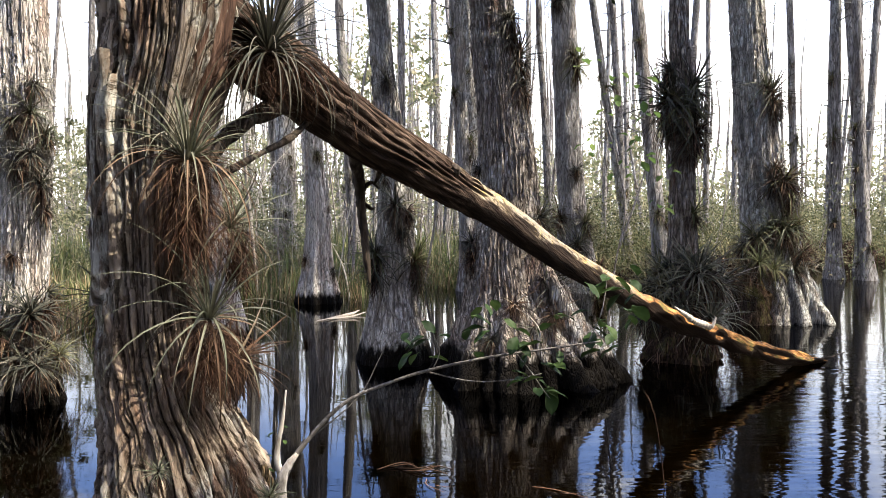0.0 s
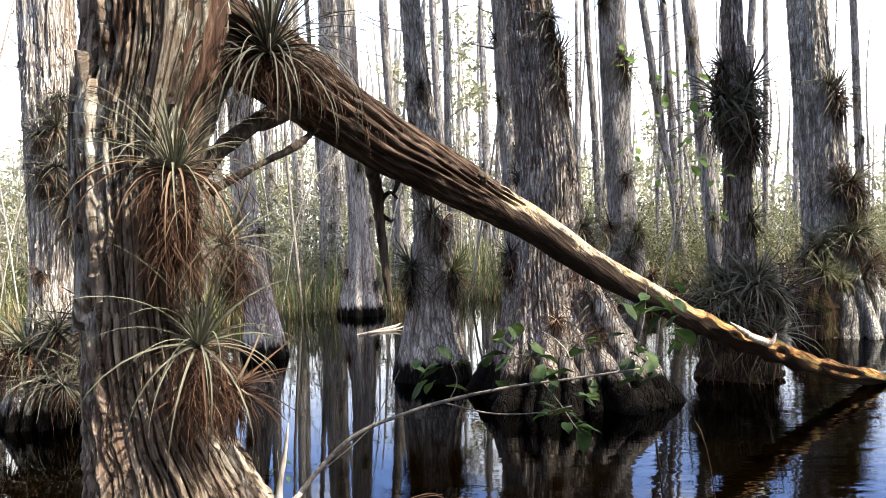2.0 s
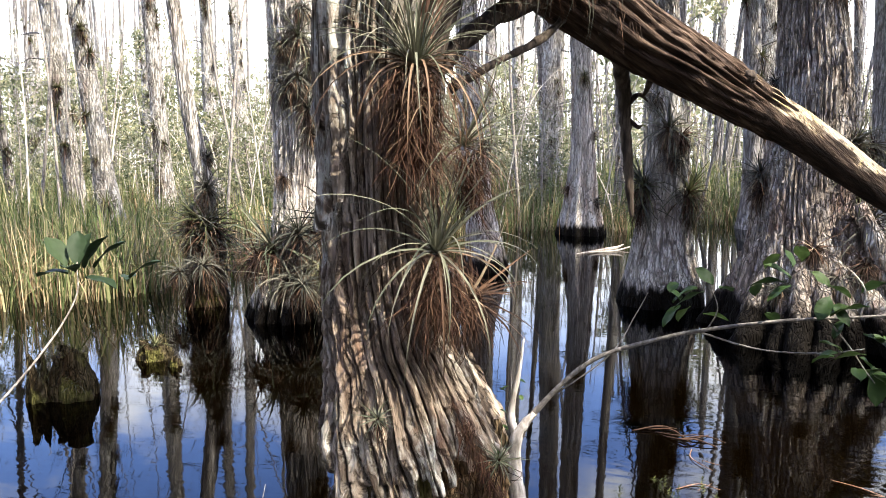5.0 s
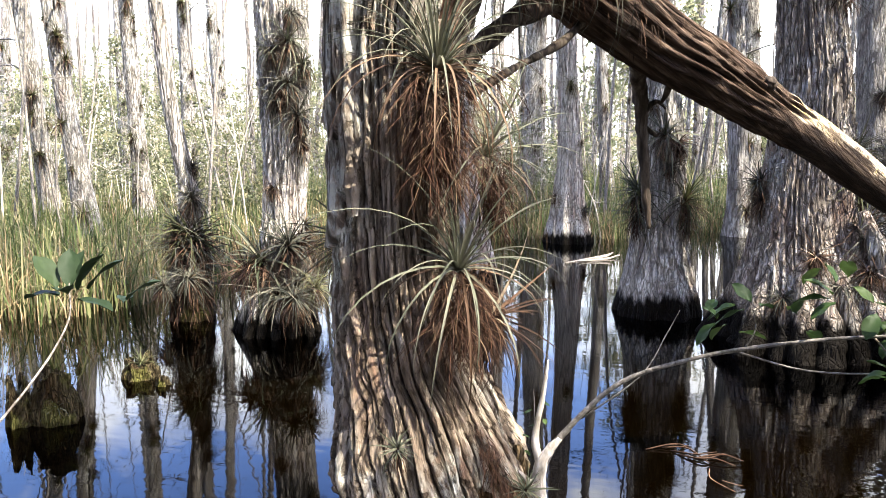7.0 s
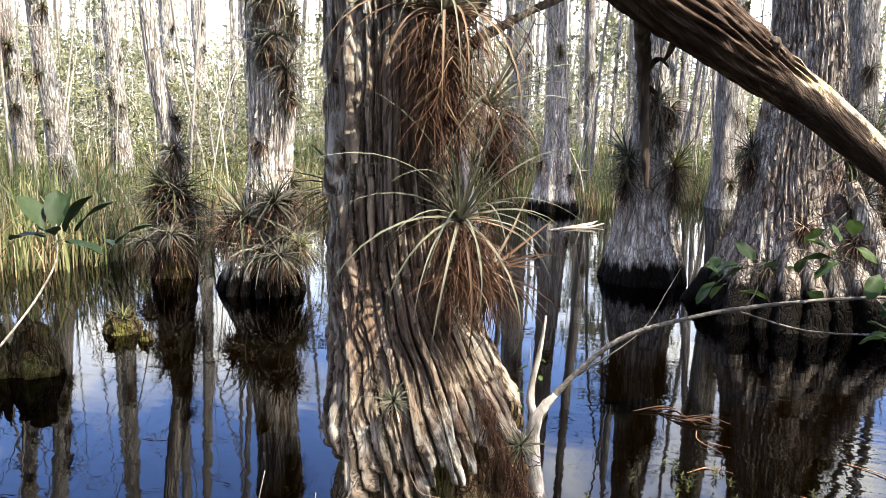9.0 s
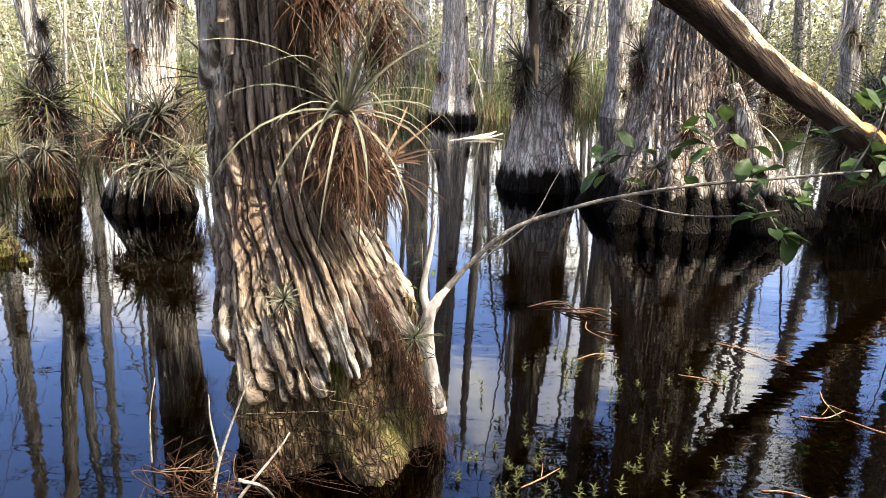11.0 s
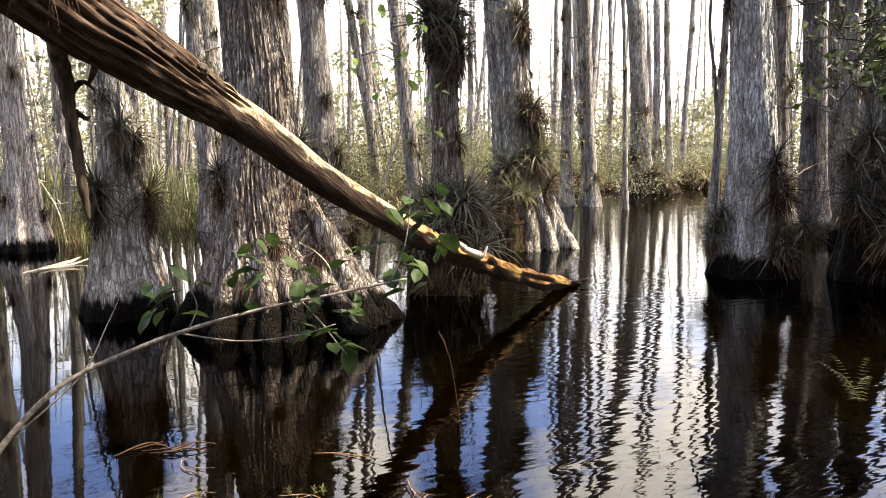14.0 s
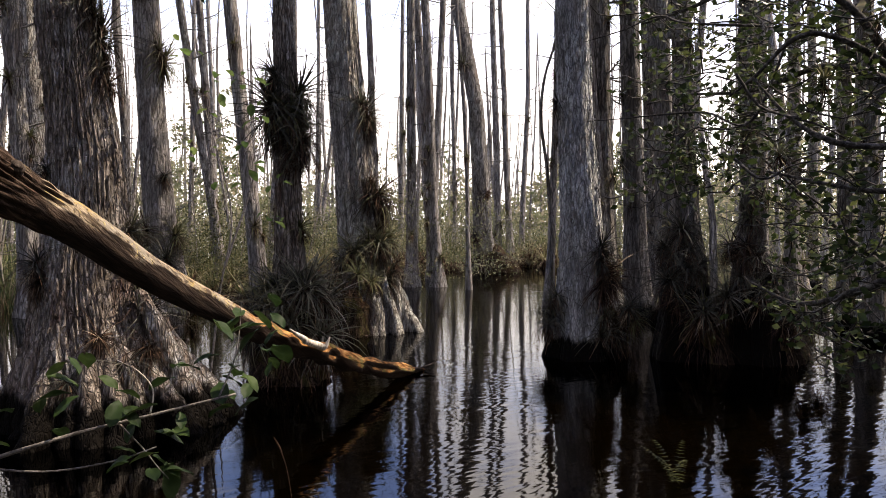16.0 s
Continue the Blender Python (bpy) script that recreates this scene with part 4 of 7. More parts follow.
edge = front.hem(mid_t)
fm.polygons.foreach_set("material_index", (mid_h < edge).astype(np.int32))
part("trunk", fm, front_tree)
rs = np.random.RandomState(5)
FACE = math.atan2(SITE[1] - 2.84, SITE[0] + 1.15)
for i in range(80):
    h0 = 1.0 + 1.8 * rs.rand() ** 1.1
    part("bark_strip", front.strip("bark_strip", rs, FACE + 1.5 * (2 * rs.rand() - 1), h0, 0.22 + 0.6 * rs.rand(), 0.018 + 0.035 * rs.rand(), rs.rand(), BARK_NEAR), front_tree)
# broken slabs of old wood that stand off the trunk near the top
for dth, h0, ln, wd in ((0.95, 1.55, 0.62, 0.075), (0.72, 1.4, 0.68, 0.06), (1.2, 1.2, 0.9, 0.07), (-0.2, 1.9, 0.8, 0.08), (-0.55, 2.0, 0.6, 0.07)):
    me = front.strip("wood_slab", rs, FACE - dth, h0, ln, wd, 2.2, BARK_NEAR)
    part("wood_slab", me, front_tree, "grey slab of split wood")

for dth, h0, ln, wd in ((0.55, 2.0, 0.7, 0.05), (0.85, 1.85, 0.75, 0.06), (1.1, 1.65, 0.8, 0.08), (1.35, 1.6, 0.85, 0.08), (1.0, 2.1, 0.55, 0.07)):
    me = front.strip("wood_slab", rs, FACE + dth, h0, ln, wd, 2.0, ROT_WOOD)
    part("wood_slab", me, front_tree, "dark red-brown slab of rotten wood")

# ---- the cypress in the middle ----
centre = Trunk([(-0.03, 0.80, 6.75, 0.67), (0.19, 0.80, 6.76, 0.575), (0.45, 0.78, 6.76, 0.52), (0.71, 0.73, 6.775, 0.43), (0.97, 0.70, 6.783, 0.375), (1.22, 0.685, 6.787, 0.325), (1.48, 0.69, 6.788, 0.289),
                (1.99, 0.69, 6.79, 0.255), (2.5, 0.647, 6.794, 0.222), (3.0, 0.576, 6.802, 0.198), (3.51, 0.534, 6.806, 0.19)],
               13.0, 21, flute=0.13, lobes=8, furrow=0.016, cell=0.03, long=0.22, twist=0.1)
centre_tree = cypress(centre, BARK_CENTRE, "large grey cypress with shaggy bark and a flared black foot", 210, 240, 3.9, 200, BARK_CENTRE, math.atan2(-6.5, -0.7), 1.5, 0.25, 3.6, (0.02, 0.05), (0.14, 0.42))

def buttress(tree, trunk, mat, count, middle, arc, high, thick, seed):
    """Roots that run down the flared foot into the water."""
    rs = np.random.RandomState(seed)
    for k in range(count):
        a = middle + arc * ((k + 0.5 + 0.5 * (rs.rand() - 0.5)) / count - 0.5)
        top = high * (0.6 + 0.6 * rs.rand())
        sway = 0.12 * (rs.rand(5) - 0.5)
        pts = [trunk.at(np.array([a + sway[i]]), np.array([hh]), off)[0] for i, (hh, off) in enumerate(((top, -0.05), (top * 0.7, -0.015), (top * 0.38, 0.01), (0.06, 0.03), (-0.12, 0.06)))]
        w = thick * (0.7 + 0.6 * rs.rand())
        stick("root", pts, [w * 0.5, w * 0.8, w, w * 1.15, w * 1.2], mat, tree, 12, 26, 0.16, seed + k, origin=tuple(trunk.base))


buttress(centre_tree, centre, BARK_CENTRE, 12, math.atan2(-6.5, -0.7), 3.4, 0.75, 0.075, 800)

for dx, dy, w, seed in ((0.0, 0.0, 0.12, 851), (-0.14, -0.2, 0.1, 852), (-0.08, 0.25, 0.1, 853)):
    stick("spur_root", [(0.98, 6.6 + dy, 1.05), (1.14 + 0.3 * dx, 6.58 + dy, 0.78), (1.31 + 0.6 * dx, 6.55 + dy, 0.44), (1.52 + dx, 6.5 + dy, 0.12), (1.7 + dx, 6.46 + dy, -0.2)], [w * 0.4, w * 0.75, w, w * 1.25, w * 1.35], BARK_CENTRE, centre_tree, 16, 40, 0.2, seed, "buttress root that runs down into the water", tuple(centre.base))

third = Trunk([(-0.03, -0.42, 7.5, 0.385), (0.13, -0.41, 7.5, 0.355), (0.36, -0.42, 7.504, 0.292), (0.64, -0.419, 7.505, 0.251), (0.92, -0.415, 7.506, 0.223), (1.2, -0.411, 7.508, 0.195), (1.48, -0.408, 7.508, 0.167),
               (1.82, -0.423, 7.508, 0.155), (2.04, -0.428, 7.508, 0.139), (2.6, -0.475, 7.505, 0.124), (3.14, -0.531, 7.502, 0.103), (3.69, -0.572, 7.498, 0.1)],
              12.0, 31, flute=0.08, lobes=8, furrow=0.013, cell=0.03, long=0.2, twist=0.05)
third_tree = cypress(third, BARK_MOTTLED, "grey cypress wrapped in air plants, with a dark wet foot", 130, 180, 3.9, 100, BARK_MOTTLED, math.atan2(-7.2, 0.4), 1.5, 0.2, 3.2, (0.018, 0.04), (0.12, 0.35))

pale = Trunk([(-0.01, -1.904, 12.491, 0.37), (0.2, -1.92, 12.49, 0.33), (0.45, -1.923, 12.49, 0.272), (1.17, -1.912, 12.494, 0.19), (2.05, -1.938, 12.491, 0.158), (2.92, -1.985, 12.483, 0.158), (3.78, -2.022, 12.479, 0.151)],
             14.0, 41, flute=0.12, lobes=9, furrow=0.014, cell=0.04, long=0.6)
cypress(pale, BARK_PALE, "pale sunlit cypress with a fluted flared foot", 120, 160, 4.0, 40, BARK_PALE, math.atan2(-12, 1.8), 1.4, 0.3, 3.4, (0.025, 0.05), (0.3, 0.8))

fourth = Trunk([(-0.1, 4.83, 10.06, 0.52), (0.05, 4.84, 10.06, 0.46), (0.65, 4.80, 10.07, 0.37), (1.22, 4.69, 10.13, 0.34), (1.78, 4.63, 10.16, 0.295), (2.42, 4.56, 10.19, 0.27), (3.21, 4.48, 10.23, 0.25), (3.98, 4.42, 10.26, 0.225)],
               14.0, 51, flute=0.3, lobes=12, furrow=0.016, cell=0.04, long=0.35)
fourth_tree = cypress(fourth, BARK_ROOTS, "leaning grey cypress with pale buttress roots at the water", 150, 170, 4.4, 80, BARK_ROOTS, math.atan2(-9.5, -4.6), 1.5, 0.5, 4.2, (0.025, 0.055), (0.2, 0.6))

buttress(fourth_tree, fourth, BARK_ROOTS, 15, math.atan2(-9.5, -4.6) + 0.2, 3.4, 0.95, 0.055, 830)

fifth = Trunk([(-0.15, 2.66, 7.58, 0.34), (0.3, 2.65, 7.58, 0.27), (0.9, 2.63, 7.6, 0.18), (1.3, 2.62, 7.6, 0.145), (1.59, 2.607, 7.604, 0.128), (2.15, 2.612, 7.601, 0.125), (2.71, 2.604, 7.604, 0.113), (3.26, 2.571, 7.617, 0.1)],
              12.0, 61, flute=0.08, lobes=7, furrow=0.012, cell=0.03, long=0.25)
fifth_tree = cypress(fifth, BARK_CENTRE, "slim cypress with big clumps of air plants and a shaggy foot", 96, 150, 3.9, 60, BARK_CENTRE, math.atan2(-7.2, -2.6), 1.5, 0.9, 3.4, (0.018, 0.035), (0.15, 0.4))

sixth = Trunk([(0.0, 2.72, 13.85, 0.45), (0.5, 2.71, 13.85, 0.4), (1.38, 2.69, 13.86, 0.26), (2.44, 2.617, 13.876, 0.245), (3.48, 2.554, 13.888, 0.224), (4.52, 2.507, 13.897, 0.215), (5.56, 2.475, 13.903, 0.2)], 14.0, 71, flute=0.08, furrow=0.012, cell=0.04)
sixth_tree = cypress(sixth, BARK_FAR, "straight grey cypress with small air plants and a creeper", 72, 110, 6.0)

silver = Trunk([(-0.04, 6.02, 6.99, 0.47), (0.3, 6.0, 7.0, 0.345), (0.95, 5.996, 7.0, 0.272), (1.58, 5.985, 7.011, 0.238), (2.21, 5.948, 7.046, 0.213), (3.44, 5.896, 7.095, 0.195)], 11.0, 81, flute=0.09, lobes=8, furrow=0.012, cell=0.026, long=0.16)
cypress(silver, BARK_RIGHT, "silver-grey cypress with scaly bark and a black wet foot", 140, 190, 4.2, 110, BARK_RIGHT, math.atan2(-6.5, -6), 1.5, 0.35, 3.8, (0.018, 0.04), (0.1, 0.3))

left = Trunk([(-0.05, -3.48, 6.0, 0.335), (0.15, -3.475, 6.01, 0.28), (0.4, -3.465, 6.019, 0.228), (0.88, -3.43, 6.04, 0.18), (1.35, -3.4, 6.057, 0.18), (1.82, -3.395, 6.059, 0.2), (2.27, -3.386, 6.063, 0.21), (2.72, -3.391, 6.06, 0.21)],
             12.0, 91, flute=0.1, lobes=7, furrow=0.014, cell=0.032, long=0.35)
left_tree = cypress(left, BARK_PALE, "grey-pink cypress covered with air plants down to the water", 120, 160, 3.6, 80, BARK_PALE, math.atan2(-5.7, 3.3), 1.4, 0.3, 3.0, (0.02, 0.045), (0.2, 0.5))

buttress(left_tree, left, BARK_PALE, 8, math.atan2(-5.7, 3.3) - 0.3, 3.2, 0.6, 0.034, 870)

leaning = Trunk([(0.0, -4.51, 6.22, 0.2), (0.42, -4.518, 6.216, 0.16), (0.84, -4.5, 6.232, 0.11), (1.15, -4.489, 6.239, 0.085), (1.45, -4.531, 6.207, 0.077), (1.95, -4.591, 6.163, 0.068), (2.43, -4.62, 6.142, 0.063), (2.81, -4.646, 6.123, 0.06)],
                9.0, 95, flute=0.06, furrow=0.008, cell=0.02, long=0.3)
cypress(leaning, BARK_PALE, "slender pale cypress bent above a dark clump of air plants", 64, 140, 3.4)

behind = Trunk([(-0.03, -2.46, 8.73, 0.28), (0.28, -2.47, 8.73, 0.215), (0.83, -2.54, 8.71, 0.15), (1.5, -2.62, 8.685, 0.141), (2.17, -2.66, 8.67, 0.134), (2.82, -2.67, 8.67, 0.13), (3.47, -2.73, 8.65, 0.115)],
               12.0, 97, flute=0.1, lobes=8, furrow=0.012, cell=0.03, long=0.4)
cypress(behind, BARK_PALE, "pale slim cypress with a fluted foot behind the front tree", 100, 160, 3.8, 30, BARK_PALE, math.atan2(-8.5, 2.5), 1.4, 0.3, 3.0, (0.02, 0.04), (0.2, 0.6))

# the dark group on the shaded side
dark_a = Trunk([(0.0, 6.98, 6.25, 0.42), (0.4, 6.97, 6.26, 0.33), (1.0, 6.95, 6.28, 0.22), (1.6, 6.94, 6.3, 0.15), (2.4, 6.92, 6.32, 0.12), (3.6, 6.9, 6.36, 0.11)], 11.0, 101, flute=0.1, furrow=0.012, cell=0.03)
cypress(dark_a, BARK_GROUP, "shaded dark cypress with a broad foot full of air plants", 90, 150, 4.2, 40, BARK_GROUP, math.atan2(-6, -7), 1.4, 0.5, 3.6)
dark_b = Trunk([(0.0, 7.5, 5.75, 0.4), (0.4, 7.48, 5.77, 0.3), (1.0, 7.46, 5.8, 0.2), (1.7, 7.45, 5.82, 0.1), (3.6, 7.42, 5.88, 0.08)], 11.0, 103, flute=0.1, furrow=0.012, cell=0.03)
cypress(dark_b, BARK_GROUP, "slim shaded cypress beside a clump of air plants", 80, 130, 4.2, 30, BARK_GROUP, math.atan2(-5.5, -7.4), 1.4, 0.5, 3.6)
sapling = thing("sapling", (6.98, 5.98, 0), "thin crooked pale stem among dark trunks", "tree")
stick("stem", [(7.05, 5.95, -0.2), (7.03, 5.96, 1.0), (7.0, 5.98, 1.7), (6.9, 6.02, 2.3), (6.86, 6.1, 3.2), (7.0, 6.1, 5.0)], [0.05, 0.045, 0.04, 0.035, 0.03, 0.02], BARK_PALE, sapling, 10, 30, 0.1, 3, origin=(6.98, 5.98, 0))


# ---- the fallen trunk that leans from the front tree into the water ----
LOG_AT = np.array([0.0, 4.0, 0.0])
log = thing("fallen_log", LOG_AT, "fallen trunk, barky above and bare orange rot at the waterline", "log")
LOG_LINE = [(-1.060, 3.125, 2.400), (-0.863, 3.289, 2.290), (-0.726, 3.403, 2.195), (-0.621, 3.490, 2.111), (-0.509, 3.583, 2.035), (-0.390, 3.682, 1.953), (-0.264, 3.787, 1.886), (-0.128, 3.934, 1.812), (0.018, 4.091, 1.732), (0.180, 4.277, 1.640), (0.359, 4.487, 1.543), (0.555, 4.693, 1.417), (0.770, 4.919, 1.274), (1.004, 5.144, 1.141), (1.262, 5.391, 1.001), (1.592, 5.670, 0.820), (1.829, 5.862, 0.706), (2.141, 6.098, 0.557), (2.470, 6.327, 0.431), (2.799, 6.507, 0.305), (3.151, 6.705, 0.187), (3.881, 7.197, -0.022), (4.200, 7.420, -0.120)]
LOG_R = [0.170, 0.165, 0.160, 0.150, 0.143, 0.136, 0.130, 0.124, 0.114, 0.102, 0.099, 0.100, 0.091, 0.089, 0.088, 0.083, 0.080, 0.079, 0.084, 0.086, 0.080, 0.055, 0.030]


def log_mesh():
    n, m = 420, 110
    line = curve_points(LOG_LINE, n)
    s = np.linspace(0, 1, n)
    r = np.interp(s, np.linspace(0, 1, len(LOG_R)), LOG_R)
    way = np.gradient(line, axis=0)
    way /= np.linalg.norm(way, axis=1)[:, None]
    a = np.cross(way, (0, 0, 1.0))
    a /= np.linalg.norm(a, axis=1)[:, None]
    b = np.cross(a, way)
    th = np.linspace(0, 2 * np.pi, m, endpoint=False)
    T, S = np.meshgrid(th, s)
    x = line[:, 0][:, None] + 0 * T
    barky = 1 / (1 + np.exp((x - 0.12 - 0.12 * np.sin(3 * T)) / 0.02))
    rotten = 1 / (1 + np.exp(-(x - 1.6) / 0.1))
    w = lattice(T / (2 * np.pi) * 10, S * 11, 3, 10)
    u = T / (2 * np.pi) * 22 + S * 2.0 + w * 1.3
    groove = (1 - np.abs(np.sin(np.pi * u)) ** 0.6) * (0.4 + 0.9 * lattice(u, S * 44, 4, 22)) + 0.35 * (lattice(u * 3, S * 60, 6, 66) - 0.5)
    rr = r[:, None] * (1 + 0.06 * np.cos(2 * T + 6 * S)) + barky * (0.012 - 0.04 * groove)
    rr = rr + (1 - barky) * 0.01 * (lattice(T / (2 * np.pi) * 12, S * 40, 8, 12) - 0.5)
    rr = rr + rotten * 0.05 * (lattice(T / (2 * np.pi) * 9, S * 60, 9, 9) - 0.55)
    v = line[:, None] + rr[..., None] * (np.cos(T)[..., None] * a[:, None] + np.sin(T)[..., None] * b[:, None])
    return mesh_of("wood", v.reshape(-1, 3) - LOG_AT, grid_faces(n, m, True), LOG)


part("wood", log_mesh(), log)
stick("broken_branch", [(-0.47, 3.66, 1.93), (-0.45, 3.8, 1.79), (-0.44, 3.83, 1.7), (-0.435, 3.85, 1.58), (-0.42, 3.86, 1.42), (-0.41, 3.865, 1.28), (-0.395, 3.86, 1.16)], [0.04, 0.036, 0.033, 0.026, 0.024, 0.02, 0.008], DEADWOOD, log, 12, 50, 0.22, 2, "dark snapped branch hanging from the log", LOG_AT)
stick("branch_stub", [(-0.43, 3.83, 1.66), (-0.4, 3.84, 1.7), (-0.37, 3.84, 1.71), (-0.34, 3.85, 1.68)], [0.016, 0.012, 0.009, 0.004], DEADWOOD, log, 8, 14, 0.3, 14, "", LOG_AT)
stick("branch_stub", [(-0.42, 3.85, 1.6), (-0.38, 3.85, 1.57), (-0.36, 3.85, 1.58)], [0.012, 0.009, 0.003], DEADWOOD, log, 8, 12, 0.3, 15, "", LOG_AT)
stick("branch_stub", [(-0.3, 3.72, 1.86), (-0.33, 3.78, 1.76), (-0.36, 3.82, 1.70)], [0.02, 0.016, 0.006], DEADWOOD, log, 8, 10, 0.2, 4, "", LOG_AT)
stick("knot", [(0.08, 4.03, 1.76), (0.085, 4.0, 1.79), (0.09, 3.985, 1.805)], [0.035, 0.03, 0.018], DEADWOOD, log, 12, 14, 0.25, 6, "dark broken knot", LOG_AT)
stick("root_limb", [(-0.72, 3.36, 2.08), (-0.86, 3.16, 1.98), (-0.98, 3.02, 1.84), (-1.08, 2.93, 1.7)], [0.05, 0.038, 0.035, 0.05], DEADWOOD, log, 12, 26, 0.2, 7, "dark limb between log and tree", LOG_AT)
stick("root_limb", [(-0.62, 3.44, 2.02), (-0.72, 3.3, 1.9), (-0.84, 3.1, 1.8), (-0.98, 2.98, 1.7)], [0.012, 0.018, 0.014, 0.018], DEADWOOD, log, 10, 24, 0.25, 8, "", LOG_AT)
stick("root_limb", [(-0.95, 3.1, 2.3), (-1.0, 2.98, 2.05), (-1.04, 2.9, 1.8), (-1.06, 2.86, 1.5)], [0.09, 0.075, 0.06, 0.03], DEADWOOD, log, 14, 30, 0.2, 9, "", LOG_AT)
stick("splinter", [(2.12, 5.92, 0.64), (2.02, 5.84, 0.7), (1.93, 5.76, 0.76)], [0.028, 0.018, 0.006], TWIG_PALE, log, 8, 10, 0.2, 10, "white splinter of bare wood", LOG_AT)
stick("splinter", [(2.1, 5.9, 0.64), (2.25, 6.02, 0.58), (2.36, 6.1, 0.54), (2.4, 6.1, 0.62)], [0.02, 0.03, 0.022, 0.004], TWIG_PALE, log, 8, 14, 0.3, 11, "white splinter of bare wood", LOG_AT)
stick("splinter", [(3.6, 7.0, 0.06), (3.9, 7.1, 0.05), (4.15, 7.2, 0.09)], [0.02, 0.012, 0.004], DEADWOOD, log, 8, 14, 0.3, 12, "", LOG_AT)
rs = np.random.RandomState(77)
fringe = Heap()
for _ in range(420):
    s = rs.rand()
    x = -0.98 + 0.6 * s**1.4
    y = 3.2 + (x + 0.98) * 0.83
    z = 2.3 - (x + 0.98) * 0.5
    v, f = blade(0.1 + 0.17 * rs.rand(), 0.006, 0.8 * (rs.rand() - 0.5) - 0.4, 1.0 + 0.6 * rs.rand(), 4, 0.2, 0.4 * (rs.rand() - 0.5))
    a = 6.283 * rs.rand()
    v = spun(v, a)
    fringe.add(v + np.array([x + 0.09 * math.cos(a), y + 0.09 * math.sin(a), z + 0.1 * (rs.rand() - 0.2)]) - LOG_AT, f)
part("root_fringe", fringe.mesh("root_fringe", AIR_DEAD), log, "hanging fringe of brown dry roots")["kind"] = "stuff"


# ---- the three large air plants on the front tree, leaf by leaf ----
BIG_LEAF = []
for k in range(12):
    r0 = np.random.RandomState(300 + k)
    rise, bend = 1.45 - 0.13 * k, 0.9 + 0.17 * k
    v, f = blade(0.45 + 0.1 * r0.rand(), 0.0108, rise, bend, 9, 0.35, 0.2 * (r0.rand() - 0.5))
    BIG_LEAF.append([mesh_of("leaf", v, f, mat_) for mat_ in (AIR_GREEN, AIR_BROWN, AIR_DARK)])


def big_air_plant(place, out, size, leaves, dead, hang, seed, label, lean=0.45, wide=0.16, dry_from=12, tone=0):
    """A large rosette whose leaves are single pieces, over a beard of withered leaves."""
    r0 = np.random.RandomState(seed)
    ob = thing("air_plant", place, label, "air plant", "air plants")
    turn = Matrix.Rotation(out, 4, "Z") @ Matrix.Rotation(lean, 4, "Y")
    for i in range(leaves):
        k = int(12 * (i + r0.rand() * 0.9) / leaves)
        sc = size * (0.7 + 0.5 * r0.rand())
        part("leaf", BIG_LEAF[min(k, 11)][1 if k >= dry_from else tone], ob, m=turn @ Matrix.Rotation(i * 2.399 + r0.rand() * 0.4, 4, "Z") @ Matrix.Rotation(0.15 * (r0.rand() - 0.5), 4, "X") @ Matrix.Translation((0.012, 0, 0)) @ Matrix.Scale(sc, 4))
    heap = Heap()
    o, a = np.array([math.cos(out), math.sin(out), 0]), np.array([-math.sin(out), math.cos(out), 0])
    for _ in range(dead):
        t = r0.rand() ** 0.8
        v, f = blade((0.08 + 0.2 * r0.rand() ** 1.6) * size, 0.0045 * (0.5 + 0.9 * r0.rand()), 0.5 - 1.5 * r0.rand(), 0.7 + 1.5 * r0.rand(), 5, 0.25, 1.1 * (r0.rand() - 0.5), 0.25)
        v = spun(v, out + 3.2 * (r0.rand() - 0.5))
        start = a * wide * size * (r0.rand() - 0.5) * (1.3 - 0.7 * t) + o * (0.0 + 0.05 * r0.rand()) + np.array([0, 0, -hang * t])
        heap.add(v + start, f)
    part("withered_leaves", heap.mesh("withered_leaves", AIR_STRAW), ob, "beard of withered brown leaves")["kind"] = "stuff"
    return ob


p, a1 = front.surface((-0.60, 1.9), 1.15)
big_air_plant((-0.93, 2.68, 1.15), -0.95, 1.0, 54, 700, 0.22, 41, "large grey-green air plant with arching leaves over a brown beard", 0.5, dry_from=10)
big_air_plant((-0.99, 2.66, 1.76), -1.05, 0.95, 110, 1300, 0.32, 42, "large air plant with a long beard of dead leaves", 0.35, 0.15, dry_from=7)
big_air_plant((-0.77, 3.1, 2.26), -1.0, 1.2, 130, 520, 0.1, 43, "dark shaggy air plant on top of the fallen trunk", 0.35, 0.4, tone=2)
big_air_plant((-0.9, 2.88, 1.5), -0.35, 0.85, 46, 420, 0.2, 44, "air plant with long drooping leaves at the trunk's side", 0.65, 0.16, dry_from=8)
air_plant((-0.88, 2.9, 0.95), 0.8, 3, "withered brown air plant on a furrowed trunk", out=-0.5, lean=0.9)
air_plant((-1.40, 2.95, 1.2), 0.85, 5, "shaggy dark air plant at the trunk's shaded side", out=2.9, lean=0.8)
air_plant((-1.085, 2.52, 0.6), 0.38, 2, "small pinkish air plant on old bark", out=-1.6, lean=0.9, small=True)
air_plant((-0.72, 2.72, 0.42), 0.42, 0, "small withered plant at the trunk's foot", out=-1.0, lean=0.9, small=True)

